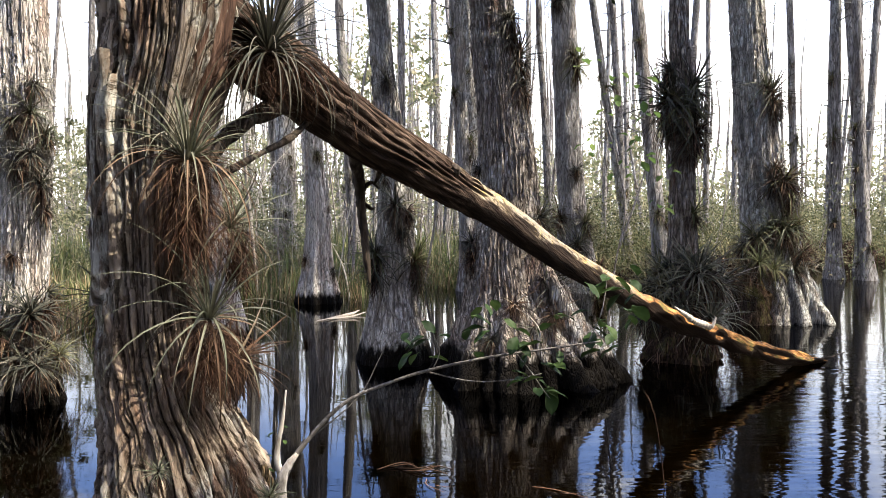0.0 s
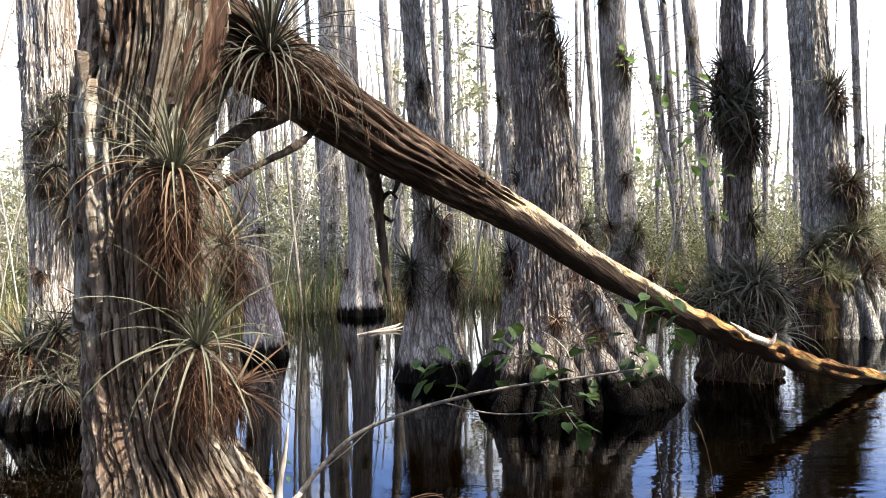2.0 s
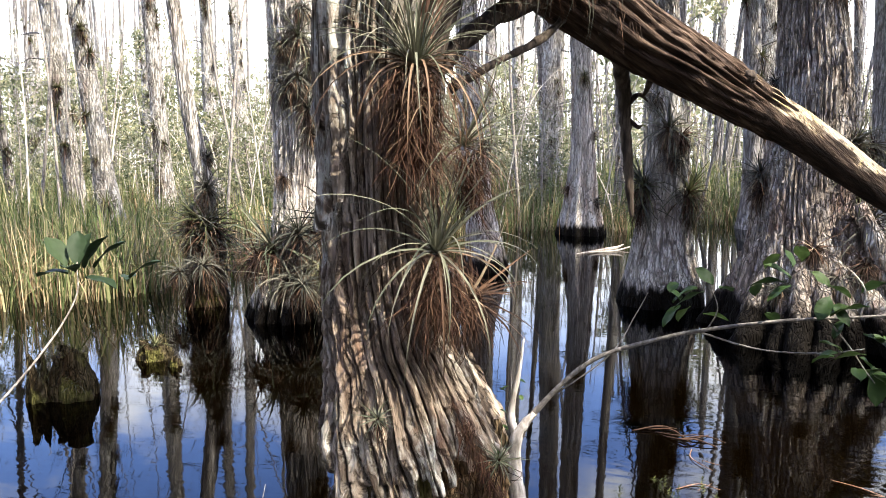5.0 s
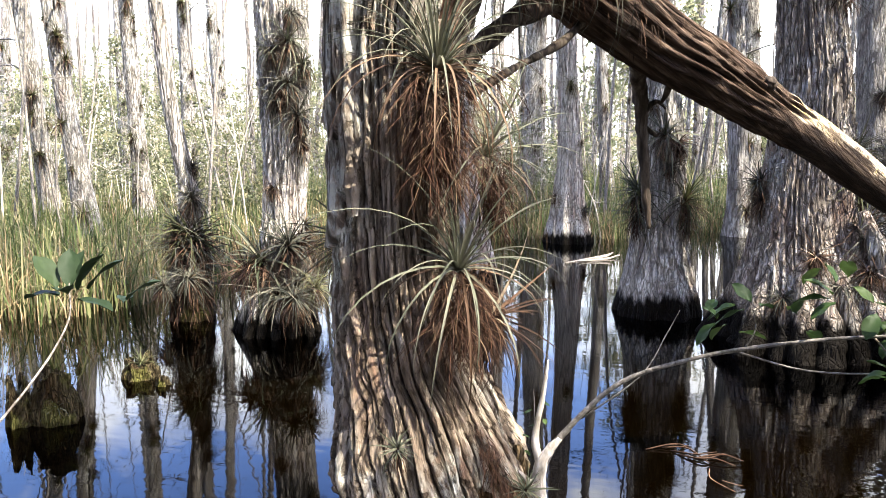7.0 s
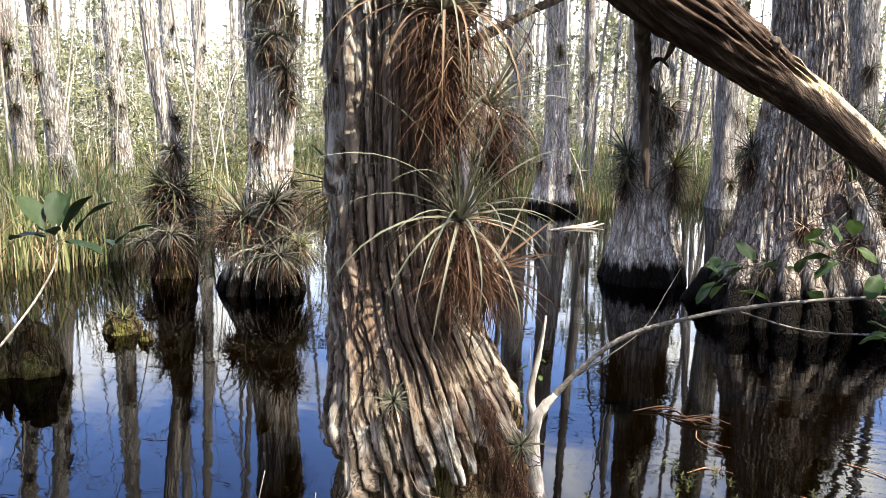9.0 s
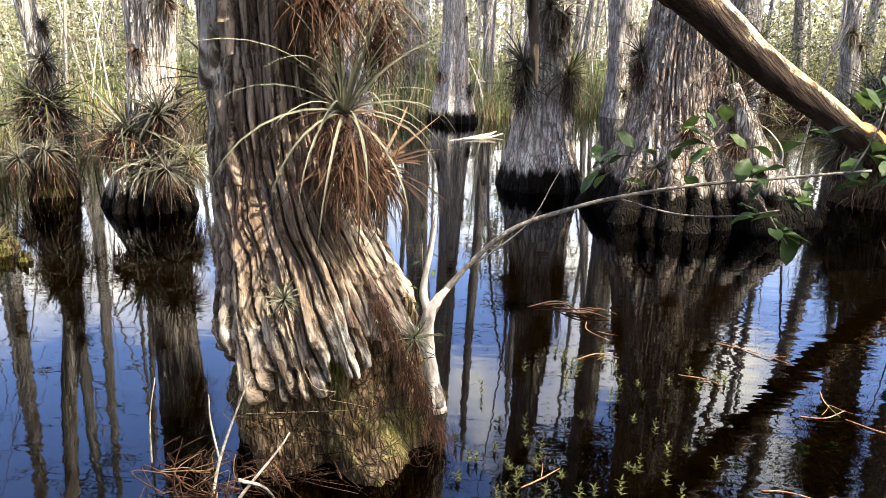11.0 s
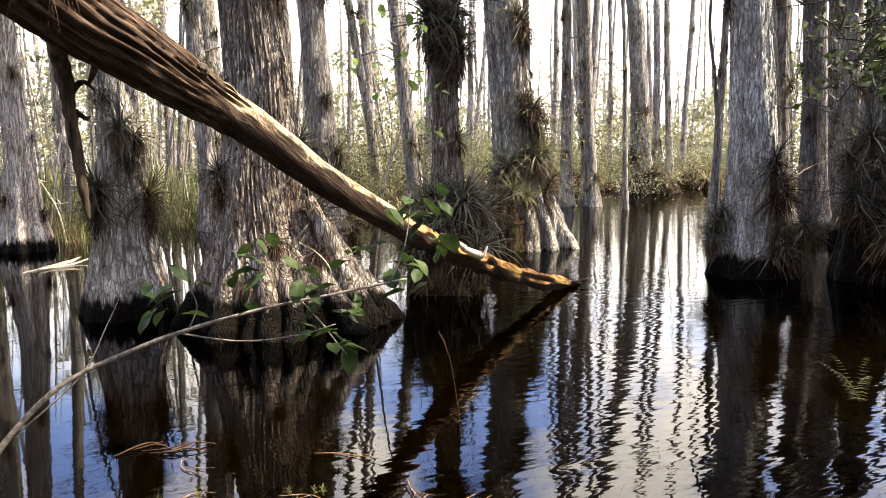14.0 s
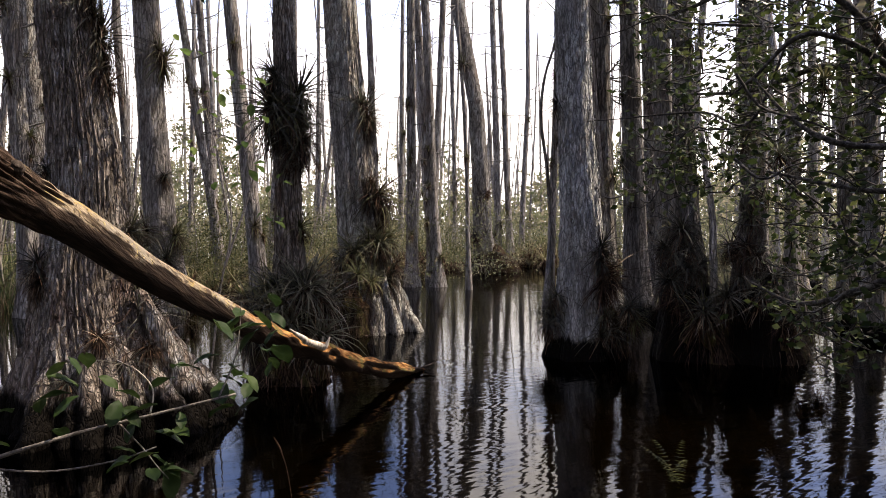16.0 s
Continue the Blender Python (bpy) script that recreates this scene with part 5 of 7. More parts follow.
# roots and dry litter round the foot of the front tree
litter = thing("root_tangle", (-1.0, 2.6, 0), "tangle of brown rootlets on the rotten trunk foot", "roots")
rs = np.random.RandomState(12)
heap = Heap()
for _ in range(38):
    th0 = FACE + 1.3 * (2 * rs.rand() - 1)
    h0 = 0.02 + 0.36 * rs.rand()
    pts = [front.at(np.array([th0 + 0.09 * i * (rs.rand() - 0.5) * 3]), np.array([max(0.005, h0 - 0.03 * i + 0.05 * (rs.rand() - 0.5))]), 0.01 + 0.06 * rs.rand() * (0.3 + abs(math.sin(i * 1.7))))[0] for i in range(6)]
    v, f = tube(np.array(pts) - np.array((-1.0, 2.6, 0)), [0.0018, 0.0015, 0.0007], 3, 14, cap=False)
    heap.add(v, f)
part("rootlet_mat", heap.mesh("rootlet_mat", AIR_DEAD), litter)["kind"] = "stuff"
shag = thing("root_fringe", (-0.68, 2.8, 0), "shaggy brown root fringe along a buttress", "roots")
heap = Heap()
for _ in range(360):
    s = rs.rand()
    c = np.array([-0.86 + 0.24 * s, 2.66 + 0.1 * s, 0.62 - 0.58 * s])
    v, f = blade(0.05 + 0.09 * rs.rand(), 0.004, -0.2 - 0.9 * rs.rand(), 1.1, 3, 0.2, 0.6 * (rs.rand() - 0.5))
    heap.add(spun(v, -0.9 + 2.0 * (rs.rand() - 0.5)) + c + 0.05 * (rs.rand(3) - 0.5) - np.array((-0.68, 2.8, 0)), f)
part("fringe", heap.mesh("fringe", AIR_STRAW), shag)["kind"] = "stuff"

# ---- the bare branch that grows from a buttress and its leafy end ----
TB = np.array([-0.69, 2.91, 0.0])
branch = thing("leafy_branch", TB, "long thin bare branch with oval green leaves at its end", "branch")
stick("stem", [(-0.66, 2.86, 0.1), (-0.705, 2.90, 0.3), (-0.70, 2.91, 0.43), (-0.6, 2.93, 0.58), (-0.44, 2.955, 0.735), (-0.24, 2.97, 0.82), (-0.06, 2.956, 0.877), (0.17, 2.94, 0.928), (0.39, 2.926, 0.96), (0.657, 2.907, 1.0)],
      [0.03, 0.022, 0.019, 0.010, 0.008, 0.007, 0.0065, 0.006, 0.005, 0.004], TWIG_GREY, branch, 10, 80, 0.12, 3, "", TB)
stick("bleached_foot", [(-0.66, 2.855, 0.08), (-0.707, 2.897, 0.3), (-0.70, 2.905, 0.44), (-0.64, 2.92, 0.53)], [0.034, 0.026, 0.0225, 0.012], TWIG_PALE, branch, 12, 30, 0.2, 31, "bleached bare wood at the branch's foot", TB)
stick("fork", [(-0.70, 2.91, 0.42), (-0.725, 2.91, 0.52), (-0.70, 2.92, 0.68), (-0.685, 2.93, 0.8)], [0.02, 0.013, 0.009, 0.003], TWIG_PALE, branch, 8, 24, 0.15, 5, "bleached side shoot", TB)
stick("fork", [(-0.71, 2.9, 0.34), (-0.78, 2.86, 0.42), (-0.82, 2.84, 0.46)], [0.014, 0.008, 0.003], TWIG_PALE, branch, 7, 12, 0.15, 6, "", TB)
stick("twig", [(-0.57, 2.935, 0.6), (-0.38, 2.96, 0.76), (-0.3, 3.0, 0.9), (-0.26, 3.02, 0.98)], [0.003, 0.0025, 0.002, 0.001], TWIG_GREY, branch, 5, 20, 0, 7, "", TB)
twig_b = stick("twig", [(-0.1, 2.96, 0.87), (0.1, 2.93, 0.83), (0.28, 2.9, 0.84), (0.4, 2.88, 0.87)], [0.004, 0.003, 0.003, 0.002], TWIG_GREY, branch, 6, 20, 0.1, 8, "", TB)
twig_c = stick("twig", [(0.3, 2.93, 0.945), (0.36, 2.89, 0.87), (0.4, 2.87, 0.81), (0.43, 2.86, 0.77)], [0.003, 0.0025, 0.002, 0.0015], TWIG, branch, 6, 16, 0.1, 9, "", TB)
twig_d = stick("twig", [(0.39, 2.926, 0.96), (0.4, 2.93, 1.04), (0.36, 2.94, 1.1), (0.3, 2.95, 1.14)], [0.003, 0.0025, 0.002, 0.001], TWIG_PALE, branch, 6, 16, 0.1, 10, "", TB)
twig_e = stick("twig", [(0.6, 2.91, 0.99), (0.66, 2.94, 1.1), (0.69, 2.97, 1.2), (0.70, 2.98, 1.3)], [0.003, 0.0025, 0.002, 0.001], TWIG_GREY, branch, 6, 16, 0.1, 11, "", TB)
twig_f = stick("twig", [(-0.06, 2.956, 0.877), (-0.03, 2.95, 0.95), (-0.05, 2.94, 1.02)], [0.003, 0.002, 0.001], TWIG_GREY, branch, 6, 12, 0.1, 12, "", TB)


def leaf_cluster(owner, origin, centre_, count, size, seed, spread=0.07, droop=0.2, kinds=LEAVES):
    r0 = np.random.RandomState(seed)
    for i in range(count):
        c = np.array(centre_) + spread * (r0.rand(3) - 0.5) * np.array([1.6, 1.0, 1.0])
        part("leaf", kinds[i % 3], owner, m=Matrix.Translation(c - np.array(origin)) @ Matrix.Rotation(i * 2.4 + r0.rand(), 4, "Z") @ Matrix.Rotation(droop + 0.7 * (r0.rand() - 0.35), 4, "Y") @ Matrix.Rotation(0.9 * (r0.rand() - 0.5), 4, "X") @ Matrix.Scale(size * (0.75 + 0.5 * r0.rand()), 4))


leaf_cluster(twig_f, TB, (-0.05, 2.94, 1.02), 10, 1.02, 1, 0.19)
leaf_cluster(twig_d, TB, (0.3, 2.946, 1.06), 15, 1.02, 2, 0.26)
leaf_cluster(twig_b, TB, (0.38, 2.875, 0.87), 10, 1.0, 3, 0.16)
leaf_cluster(twig_e, TB, (0.61, 2.95, 1.02), 20, 1.06, 4, 0.26)
leaf_cluster(twig_e, TB, (0.70, 2.98, 1.27), 11, 1.08, 5, 0.15)
part("leaf", LEAVES[0], twig_c, m=Matrix.Translation(Vector((0.43, 2.89, 0.815)) - Vector(TB)) @ Matrix.Rotation(-1.2, 4, "Z") @ Matrix.Rotation(1.15, 4, "Y") @ Matrix.Scale(1.2, 4))
part("leaf", LEAVES[1], twig_c, m=Matrix.Translation(Vector((0.42, 2.86, 0.8)) - Vector(TB)) @ Matrix.Rotation(0.1, 4, "Z") @ Matrix.Rotation(0.15, 4, "Y") @ Matrix.Scale(1.1, 4))
weed = thing("seedling", (-0.74, 2.95, 0.3), "small bright green seedling on the root", "plant")
for i in range(14):
    part("leaf", LEAVES[2], weed, m=Matrix.Translation((0.04 * math.sin(i * 2.1), 0.03 * math.cos(i * 1.3), 0.02 + 0.025 * i)) @ Matrix.Rotation(i * 2.4, 4, "Z") @ Matrix.Rotation(0.2, 4, "Y") @ Matrix.Scale(0.42, 4))
stick("stem", [(0, 0, -0.1), (0.01, 0, 0.15), (0, 0.01, 0.38)], [0.003, 0.002, 0.001], TWIG, weed, 5, 10)

# bleached twigs in the water by the front tree
dead_twigs = thing("dead_twigs", (-1.22, 2.42, 0), "bleached dead twigs rising from the water", "twigs")
for pts, r0 in (([(-1.29, 2.36, -0.05), (-1.27, 2.4, 0.1), (-1.22, 2.44, 0.26), (-1.18, 2.46, 0.36)], 0.006), ([(-1.27, 2.4, 0.1), (-1.3, 2.42, 0.22), (-1.31, 2.44, 0.3)], 0.004),
                ([(-1.2, 2.3, 0.0), (-1.14, 2.33, 0.08), (-1.07, 2.38, 0.17), (-1.04, 2.4, 0.22)], 0.006), ([(-1.17, 2.31, 0.1), (-1.1, 2.34, 0.06), (-1.04, 2.32, 0.0)], 0.006),
                ([(-1.56, 2.5, -0.03), (-1.55, 2.5, 0.16), (-1.53, 2.52, 0.3)], 0.004), ([(-1.04, 2.33, 0.02), (-0.98, 2.3, 0.03), (-0.9, 2.32, 0.01)], 0.005)):
    stick("twig", pts, [r0, r0 * 0.7, r0 * 0.35], TWIG, dead_twigs, 6, 14, 0.15, 4, origin=(-1.22, 2.42, 0))
snarl = thing("root_tangle", (-1.25, 2.4, 0), "rusty tangle of dead rootlets in the water", "roots")
rs = np.random.RandomState(23)
heap = Heap()
for _ in range(48):
    c = np.array([-0.2 + 0.42 * rs.rand(), -0.12 + 0.24 * rs.rand(), 0.0])
    pts = [c + (0, 0, -0.02)] + [c + np.array([0.045 * rs.randn(), 0.04 * rs.randn(), 0.02 + 0.09 * rs.rand()]) for _ in range(3)] + [c + np.array([0.06 * rs.randn(), 0.05 * rs.randn(), 0.01])]
    v, f = tube(pts, [0.002, 0.0016, 0.0008], 3, 16, cap=False)
    heap.add(v, f)
part("rootlet_mat", heap.mesh("rootlet_mat", AIR_STRAW), snarl)["kind"] = "stuff"
stalk = thing("grass_stalk", (1.22, 3.84, 0), "dry thin grass stalk standing in open water", "grass")
stick("stem", [(1.24, 3.84, -0.05), (1.22, 3.84, 0.15), (1.18, 3.84, 0.4), (1.13, 3.84, 0.53)], [0.003, 0.0025, 0.002, 0.001], AIR_DEAD, stalk, 5, 16, 0.2, 1, origin=(1.22, 3.84, 0))
stick("seed_head", [(1.17, 3.84, 0.43), (1.15, 3.84, 0.49), (1.12, 3.84, 0.55)], [0.002, 0.006, 0.002], AIR_DEAD, stalk, 6, 10, 0.4, 2, origin=(1.22, 3.84, 0))
for x, y, z, tx, ty, tz in ((-1.28, 4.0, 0.0, -1.62, 3.7, 0.62), (-1.35, 3.9, 0.02, -1.7, 3.9, 0.5)):
    vine = thing("dry_stem", (x, y, 0), "thin reddish dry stem leaning over the water", "stem")
    stick("stem", [(x, y, -0.05), ((x + tx) / 2 - 0.06, (y + ty) / 2, tz * 0.42), (tx, ty, tz)], [0.004, 0.004, 0.002], DEADWOOD, vine, 5, 16, origin=(x, y, 0))

# the leafy shoot close to the camera on the other side of the front tree
SH = np.array([-2.05, 2.1, 0.0])
shoot = thing("leafy_shoot", SH, "pale bent twig with upright oval leaves", "branch")
stick("stem", [(-2.7, 1.6, -0.05), (-2.4, 1.84, 0.4), (-2.14, 2.08, 0.76), (-2.06, 2.24, 0.98), (-2.06, 2.272, 1.12)], [0.006, 0.005, 0.004, 0.003, 0.002], TWIG, shoot, 7, 40, 0.15, 2, "", SH)
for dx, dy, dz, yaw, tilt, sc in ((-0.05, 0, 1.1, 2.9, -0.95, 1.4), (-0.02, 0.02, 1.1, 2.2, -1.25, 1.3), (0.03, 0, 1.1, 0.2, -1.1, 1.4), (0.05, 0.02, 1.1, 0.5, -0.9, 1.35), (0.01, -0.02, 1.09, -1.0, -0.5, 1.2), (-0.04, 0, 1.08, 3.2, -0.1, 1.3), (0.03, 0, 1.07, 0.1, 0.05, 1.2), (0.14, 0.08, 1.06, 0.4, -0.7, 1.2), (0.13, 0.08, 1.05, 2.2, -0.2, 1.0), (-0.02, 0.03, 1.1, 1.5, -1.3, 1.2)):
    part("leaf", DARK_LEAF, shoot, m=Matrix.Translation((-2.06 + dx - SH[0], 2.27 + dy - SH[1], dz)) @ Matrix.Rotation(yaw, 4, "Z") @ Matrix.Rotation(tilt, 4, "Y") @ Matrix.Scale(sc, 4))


# ---- stumps and driftwood ----
def knee(place, radius, height, seed, label):
    """A rotten cypress stump: ragged rim, hollow top, fluted sides."""
    ob = thing("cypress_stump", (place[0], place[1], 0), label, "stump", "stumps")
    m, n = 64, 26
    th = np.linspace(0, 2 * np.pi, m, endpoint=False)
    rim = height * (0.55 + 0.75 * lattice(th / (2 * np.pi) * 9, th * 0 + 1, seed, 9))
    s = np.linspace(0, 1, n)
    T, S = np.meshgrid(th, s)
    up = np.clip(S / 0.7, 0, 1)
    inn = np.clip((S - 0.7) / 0.3, 0, 1)
    z = -0.2 + (rim[None] + 0.2) * up - inn * 0.6 * rim[None]
    r = radius * (1.25 - 0.55 * up + 0.14 * np.cos(6 * T + seed) + 0.2 * (lattice(T / (2 * np.pi) * 18, S * 9, seed + 1, 18) - 0.5) + 0.36 * (lattice(T / (2 * np.pi) * 34, S * 24, seed + 2, 34) - 0.5)) * (1 - 0.75 * inn)
    v = np.stack([r * np.cos(T), r * np.sin(T), z], -1).reshape(-1, 3)
    part("wood", mesh_of("wood", v, grid_faces(n, m, True), BARK_KNEE), ob)


knee((-3.62, 3.72), 0.13, 0.26, 7, "rotten brown cypress stump standing in the water")
knee((-3.76, 3.6), 0.07, 0.24, 8, "small broken cypress stump in the water")
knee((-3.70, 4.53), 0.12, 0.13, 9, "low dark stump overgrown with moss")
knee((-3.45, 4.42), 0.05, 0.07, 10, "tiny mossy stump in the water")
for x, y, z, sc in ((-3.62, 3.72, 0.2, 0.5), (-3.76, 3.6, 0.18, 0.4), (-3.70, 4.53, 0.1, 0.55), (-3.56, 3.66, 0.1, 0.45)):
    air_plant((x, y, z), sc, int(sc * 10), "small dry plant rooted on a stump", small=True)
drift = thing("driftwood", (-1.4, 10.4, 0), "flat pale piece of driftwood at the surface", "driftwood")
stick("wood", [(-1.7, 10.25, -0.01), (-1.45, 10.5, 0.01), (-1.22, 10.7, 0.03), (-1.08, 10.83, 0.08)], [0.008, 0.02, 0.03, 0.006], TWIG, drift, 10, 30, 0.3, 4, origin=(-1.4, 10.4, 0))
stick("splinter", [(-1.5, 10.35, 0.02), (-1.2, 10.7, 0.0), (-1.0, 10.9, 0.04)], [0.012, 0.02, 0.008], TWIG, drift, 8, 16, 0.3, 5, origin=(-1.4, 10.4, 0))
floating = thing("floating_twigs", (-0.27, 4.2, 0), "reddish dead leaves and twigs afloat", "debris")
for k in range(7):
    a = k * 0.9
    stick("twig", [(0.04 * k - 0.12, 0.05 * math.sin(a), 0.003), (0.04 * k, 0.05 * math.sin(a) + 0.06 * math.cos(a), 0.02), (0.04 * k + 0.1, 0.1 * math.cos(a * 2), 0.004)], [0.004, 0.004, 0.002], AIR_DEAD, floating, 5, 8)

# ---- air plants on the other trunks ----
EYE = (-0.1, 0.3)
LIVE, DEAD = "grey-green air plant with withered leaves on a cypress trunk", "mostly withered brown air plant on a cypress trunk"
for tree_, items in (
    (third, ((1.62, 1.25, 0, 0.1, LIVE), (1.12, 1.25, 2, -1.15, LIVE), (1.05, 1.2, 4, 1.2, LIVE), (0.92, 1.1, 5, -1.0, DEAD), (1.55, 0.9, 3, 0.9, DEAD), (1.9, 0.7, 1, -0.6, DEAD), (1.08, 0.95, 1, -0.95, LIVE), (1.0, 0.9, 3, 0.95, DEAD), (2.86, 0.7, 2, 0.2, LIVE), (1.35, 0.75, 5, 0.35, DEAD), (0.85, 0.8, 4, 1.2, DEAD))),
    (pale, ((2.5, 0.8, 1, 0.3, LIVE), (0.55, 0.9, 2, 1.1, DEAD), (0.75, 0.8, 3, -1.1, DEAD), (1.6, 0.5, 0, 1.2, DEAD))),
    (centre, ((3.1, 0.95, 0, 1.0, LIVE), (0.72, 0.7, 3, 0.05, DEAD), (0.5, 0.8, 1, 0.35, DEAD), (0.42, 0.7, 5, -0.45, DEAD), (0.62, 0.9, 0, 0.75, DEAD), (3.3, 1.1, 4, 0.8, DEAD), (2.95, 1.2, 2, 1.3, LIVE), (2.7, 1.0, 5, 0.95, DEAD), (1.25, 1.1, 2, -1.4, DEAD), (0.95, 1.3, 0, 1.35, DEAD), (1.45, 1.1, 3, 1.4, LIVE), (2.85, 0.9, 1, 1.1, DEAD), (2.6, 0.8, 3, 1.2, DEAD), (1.5, 0.9, 5, 1.15, DEAD), (1.12, 0.8, 3, -1.25, DEAD), (0.85, 1.2, 2, 1.1, LIVE), (1.2, 1.0, 4, 1.2, LIVE), (1.95, 0.55, 1, -1.4, DEAD), (0.6, 1.0, 5, 1.35, DEAD))),
    (fifth, ((2.42, 1.45, 0, 1.35, LIVE), (2.3, 1.4, 3, 1.1, DEAD), (3.02, 1.3, 1, -1.3, DEAD), (2.82, 1.6, 2, 1.5, LIVE), (2.64, 1.9, 2, -1.7, LIVE), (2.7, 1.6, 5, -1.2, LIVE), (2.62, 1.2, 4, 0.3, LIVE), (2.5, 1.2, 3, 1.5, LIVE), (2.42, 0.95, 4, -0.7, DEAD), (2.28, 0.9, 5, 0.5, DEAD), (2.12, 0.75, 1, -0.1, DEAD), (1.5, 0.95, 1, 1.0, LIVE), (0.98, 1.3, 3, 0.3, LIVE),
             (0.9, 1.3, 5, -0.6, LIVE), (0.7, 1.3, 1, 0.8, LIVE), (0.6, 1.2, 3, -0.2, DEAD), (0.55, 1.2, 5, 1.2, DEAD), (0.72, 1.3, 4, -1.1, LIVE))),
    (fourth, ((3.1, 1.75, 2, 1.4, LIVE), (2.95, 1.5, 5, 1.35, DEAD), (1.95, 1.8, 0, 1.15, DEAD), (1.85, 1.6, 4, 1.3, LIVE), (1.05, 1.4, 2, -0.95, DEAD), (0.75, 1.5, 4, -0.75, LIVE), (0.5, 1.4, 0, -1.0, DEAD), (0.35, 1.2, 3, -0.6, DEAD), (1.3, 1.2, 1, 0.25, LIVE), (3.2, 1.3, 0, 0.9, LIVE), (3.0, 1.2, 3, 1.1, DEAD), (1.15, 1.4, 1, -0.35, LIVE), (1.7, 1.3, 5, 1.1, DEAD), (2.1, 1.0, 3, 0.7, DEAD), (1.92, 1.3, 2, 0.5, LIVE), (1.38, 1.3, 3, 0.8, DEAD), (1.1, 1.0, 5, -0.5, LIVE), (0.75, 1.2, 1, 0.8, DEAD), (1.6, 0.8, 4, 0.9, DEAD), (0.95, 1.2, 3, 1.1, DEAD))),
    (silver, ((0.95, 1.75, 0, 1.35, DEAD), (2.95, 1.1, 1, -1.4, DEAD), (1.15, 1.4, 4, 0.85, DEAD), (0.85, 1.5, 3, 0.95, DEAD), (0.35, 1.3, 5, 1.1, DEAD), (0.45, 1.4, 1, -1.2, DEAD), (0.3, 1.2, 2, 0.7, LIVE), (1.28, 1.2, 2, 1.0, LIVE), (1.0, 1.1, 3, 1.15, DEAD), (0.72, 1.2, 5, -1.1, DEAD), (0.5, 1.0, 0, 0.95, LIVE), (0.55, 1.1, 4, -1.3, LIVE))),
    (left, ((0.34, 1.25, 1, -0.1, DEAD), (0.3, 1.2, 4, 0.5, DEAD), (0.36, 1.3, 5, 1.0, DEAD), (0.75, 1.0, 3, 0.8, DEAD), (0.4, 1.1, 5, 0.2, DEAD), (1.95, 0.9, 1, -0.3, DEAD), (2.3, 0.9, 4, -0.5, DEAD), (0.62, 1.5, 0, -0.9, LIVE), (0.35, 0.9, 1, 0.6, DEAD), (2.38, 1.0, 0, 0.15, LIVE), (2.2, 0.8, 3, 0.7, LIVE), (1.8, 1.0, 2, 0.5, LIVE), (2.05, 1.0, 5, 0.1, DEAD), (1.6, 0.8, 1, 0.6, DEAD), (1.22, 0.6, 3, -0.6, DEAD), (0.7, 0.7, 2, 0.4, DEAD), (0.45, 1.15, 4, 0.9, DEAD), (0.9, 0.9, 5, 1.1, DEAD), (0.5, 0.8, 1, -0.4, DEAD), (2.6, 0.8, 5, 0.3, DEAD), (0.4, 1.0, 3, 0.5, DEAD))),
    (leaning, ((0.34, 1.1, 1, 0.3, DEAD), (0.3, 1.1, 5, -0.6, DEAD), (0.72, 1.3, 3, 0.4, DEAD), (0.62, 1.2, 1, -0.6, DEAD), (0.5, 1.0, 2, 0.1, DEAD), (1.1, 0.95, 2, 0.2, LIVE), (0.78, 1.3, 1, 0.0, LIVE), (0.75, 1.2, 5, -0.8, DEAD), (0.6, 1.1, 3, 0.9, LIVE), (1.38, 0.6, 1, 1.2, DEAD), (0.85, 1.0, 0, -1.2, LIVE), (0.5, 0.7, 4, 0.6, DEAD))),
    (behind, ((1.5, 0.7, 1, 1.0, DEAD), (1.0, 0.7, 0, -0.8, LIVE))),
    (sixth, ((4.2, 1.9, 4, 1.35, LIVE), (4.4, 1.5, 0, 0.9, LIVE), (5.4, 1.2, 2, -0.5, LIVE), (1.4, 1.6, 3, -1.0, DEAD), (1.3, 1.6, 4, 0.9, LIVE), (0.9, 1.8, 2, 0.2, LIVE), (2.3, 1.2, 5, 0.5, DEAD))),
    (dark_a, ((1.5, 1.4, 2, -0.2, LIVE), (2.5, 1.2, 3, 0.3, LIVE), (1.2, 1.3, 5, -0.9, DEAD), (1.1, 1.3, 1, 0.8, DEAD), (3.6, 1.0, 0, 0.6, LIVE), (0.7, 1.3, 3, -0.3, DEAD), (2.1, 1.0, 5, -0.9, DEAD), (0.6, 1.2, 4, 0.5, LIVE))),
    (dark_b, ((1.65, 1.2, 0, 0.2, LIVE), (2.55, 1.0, 4, -0.4, LIVE), (1.2, 1.2, 3, -0.4, DEAD), (0.8, 1.2, 5, 0.4, DEAD), (1.9, 0.9, 1, 0.7, DEAD))),
):
    for h0, size, k, side, text in items:
        on_trunk(tree_, EYE, h0, size * (0.95 if text == DEAD else 1.0), k, side, label=text)

